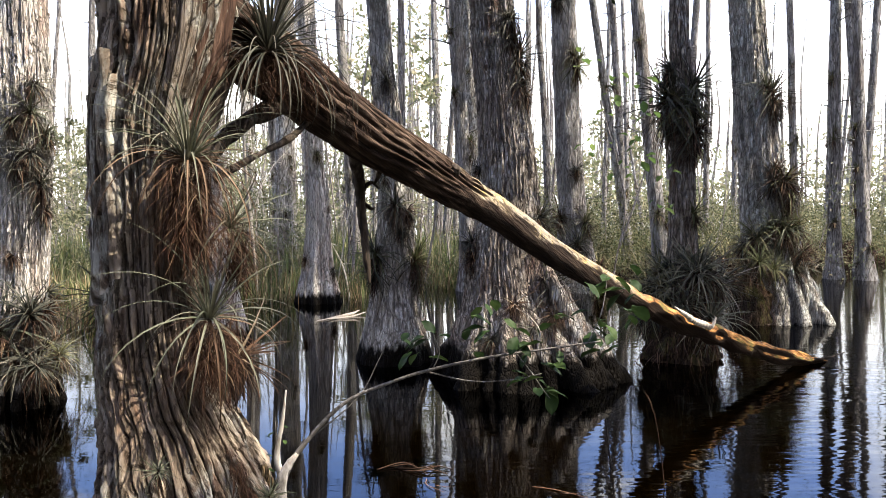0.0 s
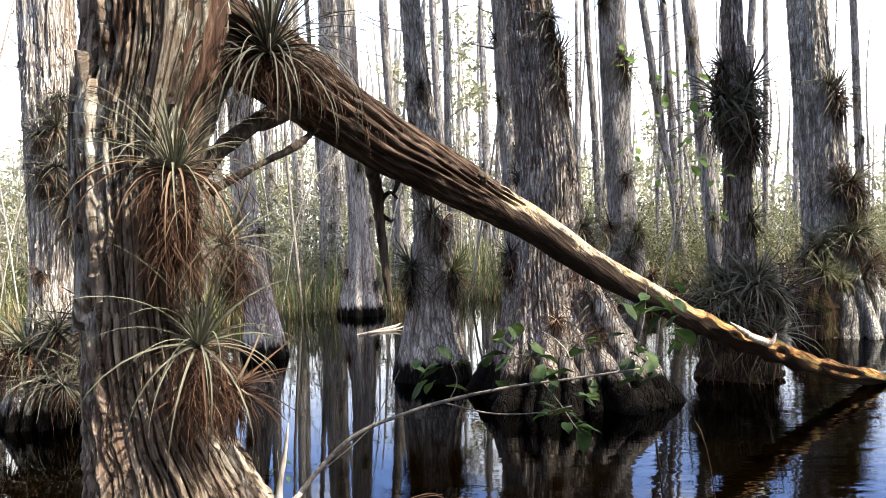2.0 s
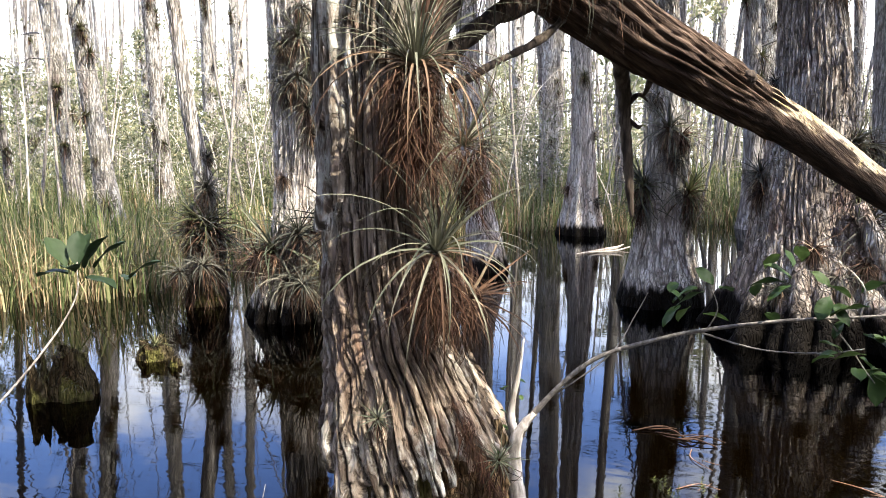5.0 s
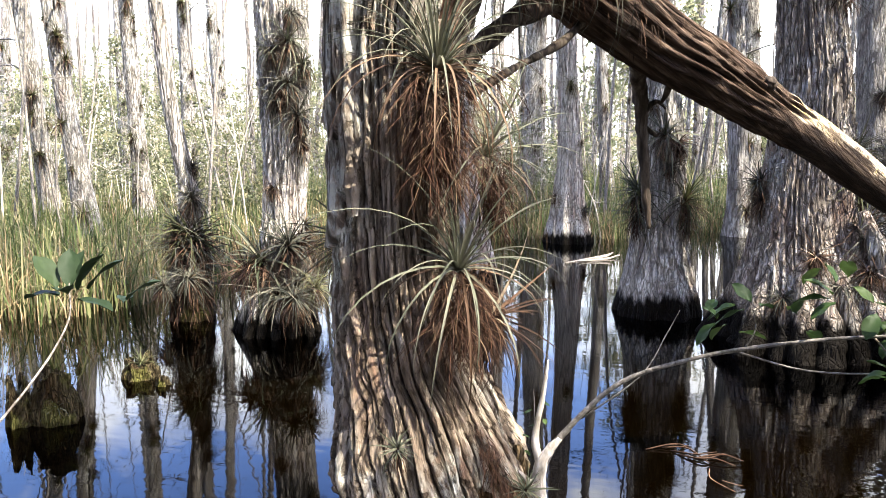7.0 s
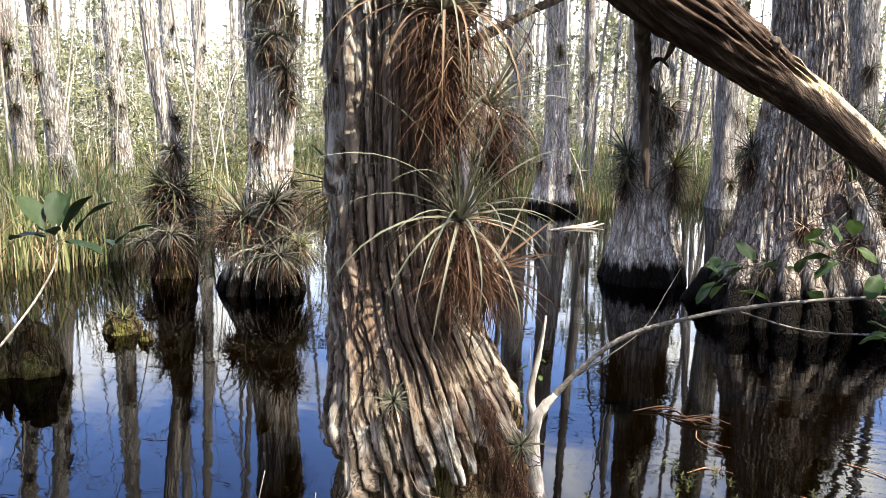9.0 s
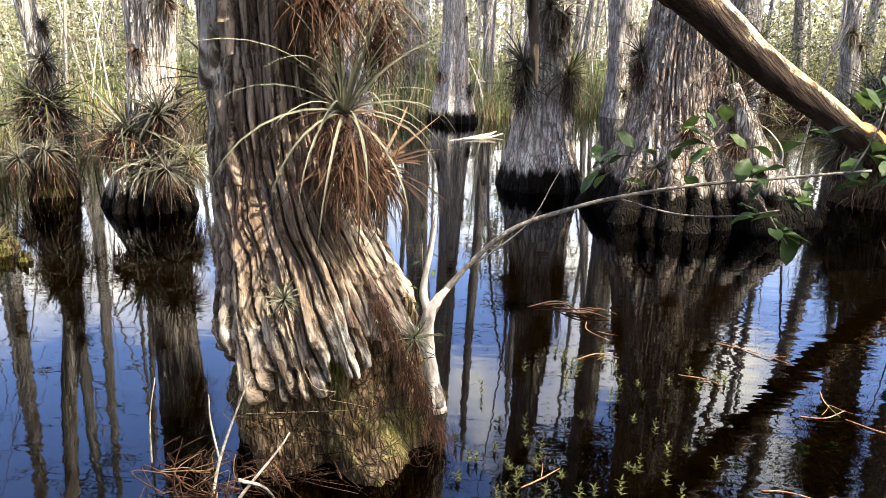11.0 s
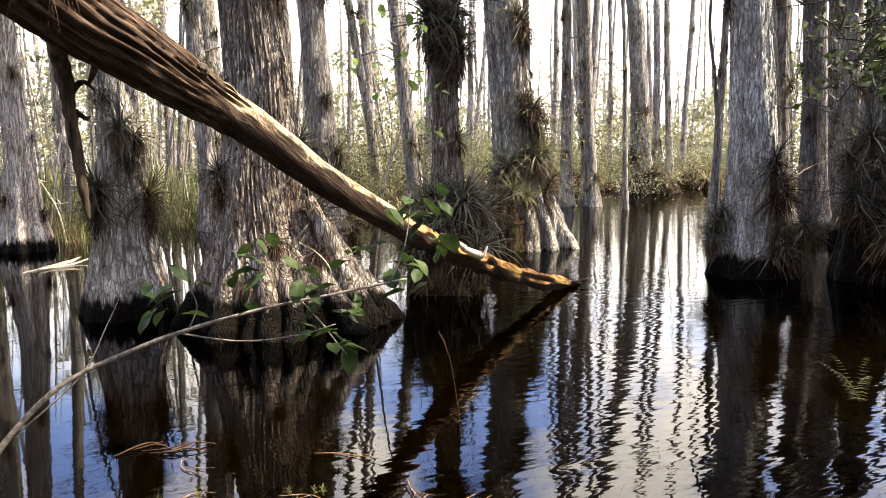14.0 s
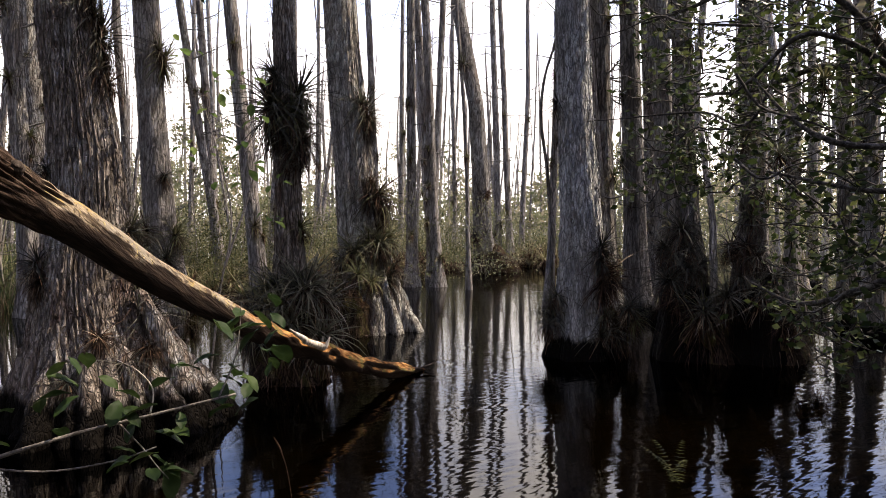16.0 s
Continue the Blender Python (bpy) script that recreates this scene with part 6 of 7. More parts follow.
rs = np.random.RandomState(15)
for k in range(13):
    a = math.atan2(EYE[1] - 7.58, EYE[0] - 2.65) + 2.3 * (rs.rand() - 0.5) * 1.25
    h0 = (0.9, 0.75, 0.6, 0.45)[k % 4]
    p = fifth.at(np.array([a]), np.array([h0]), 0.08 + 0.14 * rs.rand())[0]
    air_plant(tuple(p), 1.2 + 0.35 * rs.rand(), k, "large drooping air plant in the shaggy clump round a trunk", out=a, lean=0.35 + 0.3 * rs.rand())
for k in range(4):
    a = math.atan2(EYE[1] - 10.06, EYE[0] - 4.85) + 0.5 + 0.9 * rs.rand()
    h0 = 0.75 + 0.7 * rs.rand()
    p = fourth.at(np.array([a]), np.array([h0]), 0.02)[0]
    air_plant(tuple(p), 1.2 + 0.4 * rs.rand(), k, "bristly air plant above the buttress roots", out=a, lean=0.5)
for k in range(15):
    a = math.atan2(EYE[1] - 6.3, EYE[0] - 7.2) + 2.6 * (rs.rand() - 0.5)
    tr = (dark_a, dark_b)[k % 2]
    h0 = 0.3 + 1.1 * rs.rand()
    p = tr.at(np.array([a]), np.array([h0]), 0.05)[0]
    air_plant(tuple(p), 0.85 + 0.45 * rs.rand(), k + 1, "dark drooping air plant in a shaded clump", out=a, lean=0.5)
for k in range(3):
    a = math.atan2(EYE[1] - 6.0, EYE[0] + 3.45) + 2.8 * (rs.rand() - 0.5)
    h0 = (0.75, 0.55, 0.4)[k % 3]
    p = left.at(np.array([a]), np.array([h0]), 0.06 + 0.08 * rs.rand())[0]
    air_plant(tuple(p), 0.6 + 0.7 * rs.rand(), k + 2, ("grey-green drooping air plant in the clump at a trunk's foot", "dry drooping air plant in the clump at a trunk's foot")[k % 2], out=a, lean=0.6)


def hummock(place, radius, height, seed, label, hang=140):
    """A lumpy mound of peat and old roots at a trunk's foot, with roots that hang to the water."""
    ob = thing("root_hummock", (place[0], place[1], 0), label, "hummock", "root hummocks")
    rs = np.random.RandomState(seed)
    n, m = 22, 44
    T, S = np.meshgrid(np.linspace(0, 2 * np.pi, m, endpoint=False), np.linspace(0, 1, n))
    r = radius * np.sqrt(np.clip(1 - S**2.2, 0, 1)) * (0.75 + 0.5 * lattice(T / (2 * np.pi) * 7, S * 3, seed, 7) + 0.3 * (lattice(T / (2 * np.pi) * 22, S * 9, seed + 1, 22) - 0.5))
    z = -0.15 + (height + 0.15) * S * (0.85 + 0.3 * lattice(T / (2 * np.pi) * 6, S * 4, seed + 2, 6))
    part("peat", mesh_of("peat", np.stack([r * np.cos(T), r * np.sin(T), z], -1).reshape(-1, 3), grid_faces(n, m, True), PEAT), ob)
    heap = Heap()
    for _ in range(hang):
        a, k = 6.283 * rs.rand(), rs.rand()
        rr = radius * math.sqrt(max(0.05, 1 - k**2.2)) * (0.85 + 0.25 * rs.rand())
        c = np.array([rr * math.cos(a), rr * math.sin(a), height * k])
        v, f = blade((0.2 + 0.5 * rs.rand()) * height + 0.08, 0.008, -0.1 - 0.8 * rs.rand(), 1.0, 4, 0.2, 0.5 * (rs.rand() - 0.5))
        heap.add(spun(v, a + 0.8 * (rs.rand() - 0.5)) + c, f)
    part("hanging_root_fringe", heap.mesh("hanging_root_fringe", AIR_DEAD), ob)["kind"] = "stuff"


hummock((7.1, 6.15), 0.42, 0.6, 301, "dark mound of roots and dead plants among shaded trunks", 320)
hummock((7.7, 5.6), 0.36, 0.5, 302, "low dark mound of old roots in the shade", 220)
hummock((6.3, 6.8), 0.22, 0.55, 303, "rusty mound of roots beside a silver trunk", 160)
hummock((-4.47, 6.15), 0.2, 0.5, 304, "dark root mound under a slender cypress", 160)
hummock((2.55, 7.45), 0.42, 0.62, 307, "dark mound of roots under drooping air plants", 260)
hummock((4.3, 9.8), 0.3, 0.7, 308, "mossy mound beside pale buttress roots", 200)
hummock((13.55, 19.1), 0.75, 0.75, 309, "round black mound at a bent trunk's foot", 160)
rs = np.random.RandomState(53)
for x, y, z, sc, text in ((7.0, 5.75, 0.75, 1.2, LIVE), (6.75, 5.85, 0.6, 1.1, LIVE), (7.35, 5.6, 0.7, 1.15, DEAD), (7.6, 5.2, 0.62, 1.15, LIVE), (7.9, 5.2, 0.55, 1.0, LIVE), (6.25, 6.5, 0.6, 0.95, DEAD), (6.4, 6.55, 0.45, 0.9, LIVE), (-4.3, 5.9, 0.42, 0.8, DEAD), (-4.55, 5.9, 0.35, 0.8, DEAD),
                          (-3.15, 5.66, 0.36, 0.8, DEAD), (4.25, 9.4, 0.85, 1.0, LIVE), (4.45, 9.4, 0.75, 0.9, LIVE), (5.4, 6.9, 0.42, 0.8, DEAD)):
    air_plant((x, y, z), sc, (1, 2, 4, 5)[rs.randint(4)], text.replace("on a cypress trunk", "on a root mound"), out=math.atan2(EYE[1] - y, EYE[0] - x), lean=0.35)


# ---- trees further off ----
def twiggy(rs, heap, foot_, top_, base, lean, radius, many):
    """Bare side branches with fine twigs."""
    for _ in range(many):
        h0 = foot_ + (top_ - foot_) * rs.rand()
        a = rs.rand() * 6.283
        ln = (0.35 + 1.1 * rs.rand()) * (0.5 + 0.05 * h0)
        p0 = np.array([lean[0] * h0, lean[1] * h0, h0])
        d = np.array([math.cos(a), math.sin(a), 0.05 + 0.5 * rs.rand()])
        p = [p0, p0 + d * ln * 0.5 + (0, 0, 0.08 * rs.randn()), p0 + d * ln + (0, 0, 0.15 * rs.randn())]
        r0 = 0.008 + 0.1 * radius
        v, f = tube(p, [r0, r0 * 0.6, r0 * 0.2], 4, 6, cap=False)
        heap.add(v, f)
        for _ in range(3):
            s = 0.4 + 0.6 * rs.rand()
            q = p0 + d * ln * s
            e = q + np.array([math.cos(a + rs.randn()), math.sin(a + rs.randn()), 0.3 * rs.randn() + 0.2]) * ln * 0.35
            v, f = tube([q, (q + e) / 2 + 0.03 * rs.randn(3), e], [r0 * 0.4, r0 * 0.3, r0 * 0.1], 3, 4, cap=False)
            heap.add(v, f)


def far_cypress(x, y, r, lean=(0.0, 0.0), top=13.0, seed=0, mat=None, plants=2, sway=0.03, fine=False):
    rs = np.random.RandomState(seed)
    zs = np.array([0, 0.25, 0.6, 1.2, 2.2, 4, 6, 9])
    wob = sway * np.cumsum(rs.randn(8, 2) * 0.6, 0) * (zs / 4)[:, None].clip(0.1, 2)
    flare = np.array([2.0, 1.65, 1.35, 1.15, 1.03, 0.96, 0.88, 0.78])
    rows = [(float(z), x + lean[0] * z + wob[i, 0], y + lean[1] * z + wob[i, 1], r * flare[i]) for i, z in enumerate(zs)]
    tr = Trunk(rows, top, 400 + seed, flute=0.1, lobes=7, furrow=0.012, cell=0.05, long=0.5, foot=-0.2)
    tree = thing("cypress_tree", tr.base, ("grey cypress standing among sedge", "slim grey cypress with stubs of dead branches", "thin pale cypress in the open wood")[seed % 3], "tree", "cypress trees")
    part("trunk", tr.mesh("trunk", mat or BARK_FAR, 32 if fine else 18, 56 if fine else 32, 5.0, 8), tree)
    if math.hypot(x, y) < 22 and mat is not BARK_DARK:
        crown_on(tree, tr, seed)
    if -0.5 < x < 3.5 and 12 < y < 18:
        leafy_top(tr, tree, 2.2 + 0.3 * y, top - 1.0, 1.7, 30, 240 + seed)
    heap = Heap()
    twiggy(rs, heap, 1.8, top * 0.8, tr.base, lean, r, 14)
    part("branchwork", heap.mesh("branchwork", BRANCH), tree)["kind"] = "stuff"
    for k in range(plants):
        far_air_plant(tr, 0.35 + 5.0 * rs.rand() ** 1.3, 0.6 + 0.9 * rs.rand(), seed + k, 2.8 * (rs.rand() - 0.5))
    return tr


def row_of_trees(rows, seed, **more):
    for k, (x, y, r, lx, ly) in enumerate(rows):
        far_cypress(x, y, r, (lx, ly), 11 + (k * 37 % 5), seed + k, **more)


row_of_trees([(-10.84, 11.1, 0.136, -0.05, -0.05), (-9.09, 10.01, 0.135, -0.054, -0.051), (-10.36, 12.87, 0.14, -0.017, -0.014), (-11.97, 16.67, 0.16, 0.007, 0.005), (-12.41, 18.8, 0.17, -0.022, -0.015),
              (-3.35, 17.17, 0.2, -0.008, 0), (1.12, 16.38, 0.2, -0.05, 0), (-6.61, 27.72, 0.17, -0.008, 0), (-18.67, 17.39, 0.13, 0.042, 0.045), (-17.03, 20.34, 0.14, 0, 0)], 1, plants=10, fine=True, mat=BARK_MOTTLED)
row_of_trees([(0.43, 30.0, 0.16, -0.015, 0), (0.77, 14.0, 0.135, -0.066, 0), (7.84, 28.98, 0.091, -0.037, 0.01), (3.97, 12.4, 0.118, -0.085, 0.028), (9.16, 24.36, 0.090, 0, 0), (6.53, 13.53, 0.110, -0.06, 0.028), (9.9, 19.67, 0.099, -0.049, 0.024),
              (8.75, 15.75, 0.110, -0.018, 0.01), (9.27, 15.45, 0.106, -0.047, 0.028), (16.2, 25.26, 0.084, -0.029, 0.019), (-1.95, 19.93, 0.136, -0.046, 0), (-0.99, 26.0, 0.157, -0.039, 0)], 20, plants=5)
row_of_trees([(-3.73, 19.68, 0.19, 0.007, 0), (-6.93, 25.09, 0.17, 0.01, 0), (-6.91, 29.2, 0.155, 0, 0), (13.53, 24.93, 0.097, 0, 0), (10.4, 17.49, 0.110, -0.053, 0.032), (15.39, 21.35, 0.118, -0.017, 0.013), (15.75, 21.08, 0.103, -0.044, 0.033),
              (13.45, 12.31, 0.093, -0.023, 0.026), (7.02, 29.62, 0.09, 0.021, 0), (5.3, 19.73, 0.106, -0.051, 0.014), (19.7, 30.5, 0.084, -0.023, 0.015), (8.99, 11.11, 0.06, 0.05, 0.02)], 40, plants=4)
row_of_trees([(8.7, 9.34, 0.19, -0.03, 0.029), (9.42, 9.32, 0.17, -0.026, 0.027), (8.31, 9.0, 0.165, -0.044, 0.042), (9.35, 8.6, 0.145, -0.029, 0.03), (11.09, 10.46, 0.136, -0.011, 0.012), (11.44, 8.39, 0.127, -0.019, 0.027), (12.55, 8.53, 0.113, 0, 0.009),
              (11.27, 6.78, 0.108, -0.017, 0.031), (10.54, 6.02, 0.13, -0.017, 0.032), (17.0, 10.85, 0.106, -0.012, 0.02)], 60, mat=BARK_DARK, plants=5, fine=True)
bent = Trunk([(0.0, 13.4, 19.35, 0.42), (0.5, 13.3, 19.2, 0.34), (1.2, 13.0, 18.9, 0.28), (3.0, 12.75, 18.7, 0.24), (5.0, 12.5, 18.6, 0.22), (7.6, 12.1, 18.9, 0.19)], 14, 88, flute=0.1, furrow=0.012, cell=0.05)
cypress(bent, BARK_DARK, "bent grey cypress with a dark clump at its foot", 48, 90, 8.0)
for h0, sc, sd in ((0.3, 2.6, 0.2), (0.25, 2.8, -0.5), (0.3, 2.6, 1.2), (0.35, 2.6, 0.9), (0.5, 2.2, 0.1), (1.2, 1.6, -0.8), (2.4, 1.0, 0.8)):
    on_trunk(bent, EYE, h0, sc, int(sc * 3), sd, label="dark air plant clump on a bent trunk")

# the rest of the wood, scattered by rule, thinner with distance
rs = np.random.RandomState(9)
count = 0
while count < 60:
    az, d = radians(-58 + 124 * rs.rand()), 17 + 24 * rs.rand()
    x, y = d * math.sin(az), d * math.cos(az)
    far_cypress(x, y, 0.045 + 0.07 * rs.rand(), (0.06 * rs.randn(), 0.06 * rs.randn()), 10 + 5 * rs.rand(), 100 + count, plants=2, sway=0.05)
    count += 1

tagged(new("far_air_plants", FAR_LIVE.mesh("far_air_plants", AIR_OLIVE)), "small olive air plants on far trunks", "air plants", kind="stuff")
tagged(new("far_air_plants", FAR_DRY.mesh("far_air_plants", AIR_DEAD)), "dark withered air plants on far trunks", "air plants", kind="stuff")
far_wood = Heap()
for _ in range(620):
    az, d = radians(-75 + 160 * rs.rand()), 36 + 60 * rs.rand() ** 0.8
    x, y, top = d * math.sin(az), d * math.cos(az), 10 + 7 * rs.rand()
    r = (0.03 + 0.07 * rs.rand()) * (1 + d / 120)
    lx, ly = 0.04 * rs.randn(), 0.04 * rs.randn()
    v, f = tube([(x, y, -0.2), (x + lx * top * 0.3, y + ly * top * 0.3, top * 0.3), (x + lx * top * 0.7 + 0.2 * rs.randn(), y + ly * top * 0.7, top * 0.7), (x + lx * top, y + ly * top, top)], [r * 1.5, r, r * 0.7, r * 0.3], 6, 10, cap=False)
    far_wood.add(v, f)
tagged(new("far_woods", far_wood.mesh("far_woods", BARK_FAR)), "distant stand of thin grey cypress trunks", "woods", kind="stuff")

twig_haze = Heap()
for _ in range(6500):
    az, d = radians(-70 + 150 * rs.rand()), 24 + 55 * rs.rand()
    x, y = d * math.sin(az), d * math.cos(az)
    z = 0.8 + 11 * rs.rand() ** 2.0
    ln = 0.6 + 1.4 * rs.rand()
    a = 6.283 * rs.rand()
    e = np.array([math.cos(a), math.sin(a), 0.5 * rs.randn()]) * ln
    p = np.array([x, y, z])
    r = 0.008 + 0.00022 * d
    v, f = tube([p, p + e * 0.5 + 0.1 * rs.randn(3), p + e], [r, r * 0.7, r * 0.3], 3, 5, cap=False)
    twig_haze.add(v, f)
tagged(new("far_twigs", twig_haze.mesh("far_twigs", BRANCH)), "haze of bare grey twigs in the distance", "twigs", kind="stuff")


# ---- sedge, bushes and far foliage ----
def shore(x):
    """How far ahead the sedge begins at x."""
    return np.interp(x, [-12, -6.2, -5.4, -5.0, -4.4, -2.5, -1.2, 0.2, 2.0, 5.0, 7.0, 9.0, 12, 17, 25], [4.2, 5.2, 5.6, 8.2, 10.6, 12.6, 12.6, 14.6, 14.2, 14.4, 17.0, 19.0, 20.2, 20.5, 21])


def sedge_bed(name, count, near, far, high, mat, seed, label, half=62, wide=0.011):
    rs = np.random.RandomState(seed)
    n = int(count * 2.6)
    az = np.radians(-half + 2 * half * rs.rand(n))
    d = near + (far - near) * rs.rand(n) ** 1.25
    x, y = d * np.sin(az), d * np.cos(az)
    patch = lattice(x * 0.45 + 50, y * 0.45 + 50, seed + 1)
    keep = (y > shore(x) + 0.9 * (rs.rand(n) - 0.5) + np.where(x > 1.5, 3.0, 0.6) * (lattice(x * 0.9 + 30, 0 * x + 5, 61) - 0.35)) & (rs.rand(n) < (0.08 + 1.1 * patch**1.5) * np.interp(x, [2.0, 4.5], [1.0, 0.45]))
    x, y, d = x[keep][:count], y[keep][:count], d[keep][:count]
    n = len(x)
    h = high * (0.35 + 0.8 * rs.rand(n)) * (0.55 + 0.75 * patch[keep][:count])
    a = rs.rand(n) * 6.283
    bend = h * (0.08 + 0.95 * rs.rand(n) ** 2.2)
    w = wide * (0.6 + 0.8 * rs.rand(n)) * (0.75 + d / 28)
    across = np.stack([-np.sin(a + 1.2 * rs.randn(n)), np.cos(a), 0 * a], -1)
    tip = np.stack([np.cos(a), np.sin(a), 0 * a], -1)
    foot_ = np.stack([x, y, np.full(n, -0.05)], -1)
    pts = []
    for s, ww in ((0, 0.9), (0.4, 1.0), (0.75, 0.7), (1.0, 0.12)):
        c = foot_ + tip * (bend * s**2)[:, None] + np.stack([0 * h, 0 * h, h * s - 0.45 * bend * s**3], -1)
        pts += [c - across * (w * ww / 2)[:, None], c + across * (w * ww / 2)[:, None]]
    v = np.stack(pts, 1).reshape(-1, 3)
    base = np.arange(n)[:, None, None] * 8
    f = (base + np.array([[0, 1, 3, 2], [2, 3, 5, 4], [4, 5, 7, 6]])[None]).reshape(-1, 4)
    tagged(new(name, mesh_of(name, v, f, mat, False)), label, "grass", kind="stuff")


sedge_bed("sedge", 26000, 6, 17, 0.78, SEDGE, 1, "green and straw sedge standing in shallow water")
sedge_bed("sedge", 26000, 13, 34, 1.05, SEDGE, 2, "green and straw sedge between the trunks")
sedge_bed("dry_sedge", 10000, 6, 24, 0.55, SEDGE_DRY, 3, "bent dry brown sedge at the water's edge")
sedge_bed("dry_sedge", 5000, 10, 17, 0.38, SEDGE_DRY, 4, "reddish dry sedge at the water's edge")


sedge_bed("dry_sedge", 4200, 5, 10, 0.85, SEDGE_DRY, 5, "fallen straw-coloured sedge over shallow water", 62, 0.009)


def leaf_cloud(count, place, seed, mat, name, label, size=(0.03, 0.09), category="bushes"):
    """Loose leaves in clumps; place(rs) gives a clump's centre and its half sizes."""
    rs = np.random.RandomState(seed)
    v_all, n = [], 0
    while n < count:
        c, half, k = place(rs)
        p = c + half * rs.randn(k, 3) * 0.55
        p[:, 2] = np.maximum(p[:, 2], 0.05)
        s = (size[0] + (size[1] - size[0]) * rs.rand(k))[:, None]
        u, w = rs.randn(k, 3), rs.randn(k, 3)
        u /= np.linalg.norm(u, axis=1)[:, None]
        w -= (w * u).sum(1)[:, None] * u
        w /= np.linalg.norm(w, axis=1)[:, None]
        v_all.append(np.stack([p - u * s, p + w * s * 0.45, p + u * s, p - w * s * 0.45], 1).reshape(-1, 3))
        n += k
    v = np.concatenate(v_all)
    tagged(new(name, mesh_of(name, v, np.arange(len(v)).reshape(-1, 4), mat, False)), label, category, kind="stuff")


def bush_place(rs):
    az, d = radians(-64 + 130 * rs.rand()), 15 + 24 * rs.rand()
    return np.array([d * math.sin(az), max(d * math.cos(az), 1), 0.25 + 1.9 * rs.rand() ** 1.5]), np.array([0.45, 0.45, 0.3]), 90


def left_bush_place(rs):
    az, d = radians(-62 + 52 * rs.rand()), 15 + 24 * rs.rand()
    return np.array([d * math.sin(az), d * math.cos(az), 0.4 + (0.05 + 0.16 * float(lattice(np.array([az * 16 + 40]), np.array([d * 0.3]), 28)[0])) * d * rs.rand() ** 1.1]), np.array([0.42, 0.42, 0.26]) * (0.3 + 1.0 * rs.rand()), 90


def far_place(rs):
    az, d = radians(-75 + 160 * rs.rand()), 38 + 45 * rs.rand()
    return np.array([d * math.sin(az), d * math.cos(az), 0.3 + ((0.04 if az < 0.05 else 0.02) + 0.12 * float(lattice(np.array([az * 14 + 40]), np.array([d * 0.12]), 27)[0])) * d * rs.rand() ** 1.1]), np.array([1.0, 1.0, 0.6]) * (0.5 + 1.3 * rs.rand()), 70


def pine_place(rs):
    c = np.array([(-1.6, 31.0, 7.5), (-3.2, 34.0, 6.0), (-0.4, 33.0, 9.0), (9.5, 36.0, 5.0), (-2.0, 32.0, 4.5)])[rs.randint(5)]
    return c + rs.randn(3) * np.array([1.0, 1.0, 1.5]), np.array([0.5, 0.5, 0.3]), 40


leaf_cloud(60000, bush_place, 21, BUSH, "underbrush", "light green underbrush between far trunks", (0.018, 0.045))
leaf_cloud(150000, left_bush_place, 22, BUSH, "underbrush", "pale green thicket behind the sedge", (0.02, 0.056))
leaf_cloud(160000, far_place, 23, NEEDLE, "far_foliage", "hazy grey-green foliage in the distance", (0.07, 0.23), "foliage")
def right_shore_place(rs):
    x = 3.5 + 18 * rs.rand()
    return np.array([x, shore(x) + 0.3 + 5 * rs.rand() ** 1.5, 0.15 + 0.75 * rs.rand() ** 1.5]), np.array([0.3, 0.3, 0.22]), 90


def bank_place(rs):
    x = 1.0 + 19.5 * rs.rand()
    near = float(lattice(np.array([x * 1.3 + 20]), np.array([2.0]), 33)[0])
    return np.array([x, shore(x) - 0.5 * near + 0.9 * rs.rand(), 0.02 + 0.75 * near * rs.rand() ** 1.3]), np.array([0.28, 0.28, 0.18]) * (0.5 + rs.rand()), 60


tufts_live, tufts_dry = Heap(), Heap()
rs = np.random.RandomState(58)
for k in range(170):
    x = 1.5 + 17 * rs.rand()
    y = shore(x) - 0.9 + 3.6 * rs.rand() ** 1.4
    sc = 1.3 + 1.9 * rs.rand()
    if 10.5 < x < 15:
        continue
    a = 6.283 * rs.rand()
    for raw, heap in zip(SMALL_RAW[k % 4], (tufts_live, tufts_dry)):
        heap.add(spun(np.concatenate(raw.v) * sc, a) + np.array([x, y, 0.1 + 0.45 * rs.rand() ** 1.5]), np.concatenate(raw.f))
tagged(new("bank_tufts", tufts_live.mesh("bank_tufts", AIR_OLIVE)), "olive tufts of strap leaves along the bank", "tufts", kind="stuff")
tagged(new("bank_tufts", tufts_dry.mesh("bank_tufts", AIR_DEAD)), "dark withered tufts hanging over the bank", "tufts", kind="stuff")
leaf_cloud(38000, bank_place, 34, AIR_DEAD, "bank_litter", "dark wet litter and dead stems along the bank", (0.014, 0.05), "litter")
leaf_cloud(50000, right_shore_place, 26, THICKET, "shore_growth", "low yellow-green growth along the far shore", (0.012, 0.035))
def right_thicket_place(rs):
    x = 1.0 + 24 * rs.rand()
    y = shore(x) + 0.8 + 14 * rs.rand() ** 1.3
    return np.array([x, y, 0.2 + (0.6 + 2.4 * float(lattice(np.array([x * 0.5 + 9]), np.array([y * 0.25]), 29)[0]) ** 2) * rs.rand()]), np.array([0.45, 0.45, 0.3]) * (0.5 + rs.rand()), 70


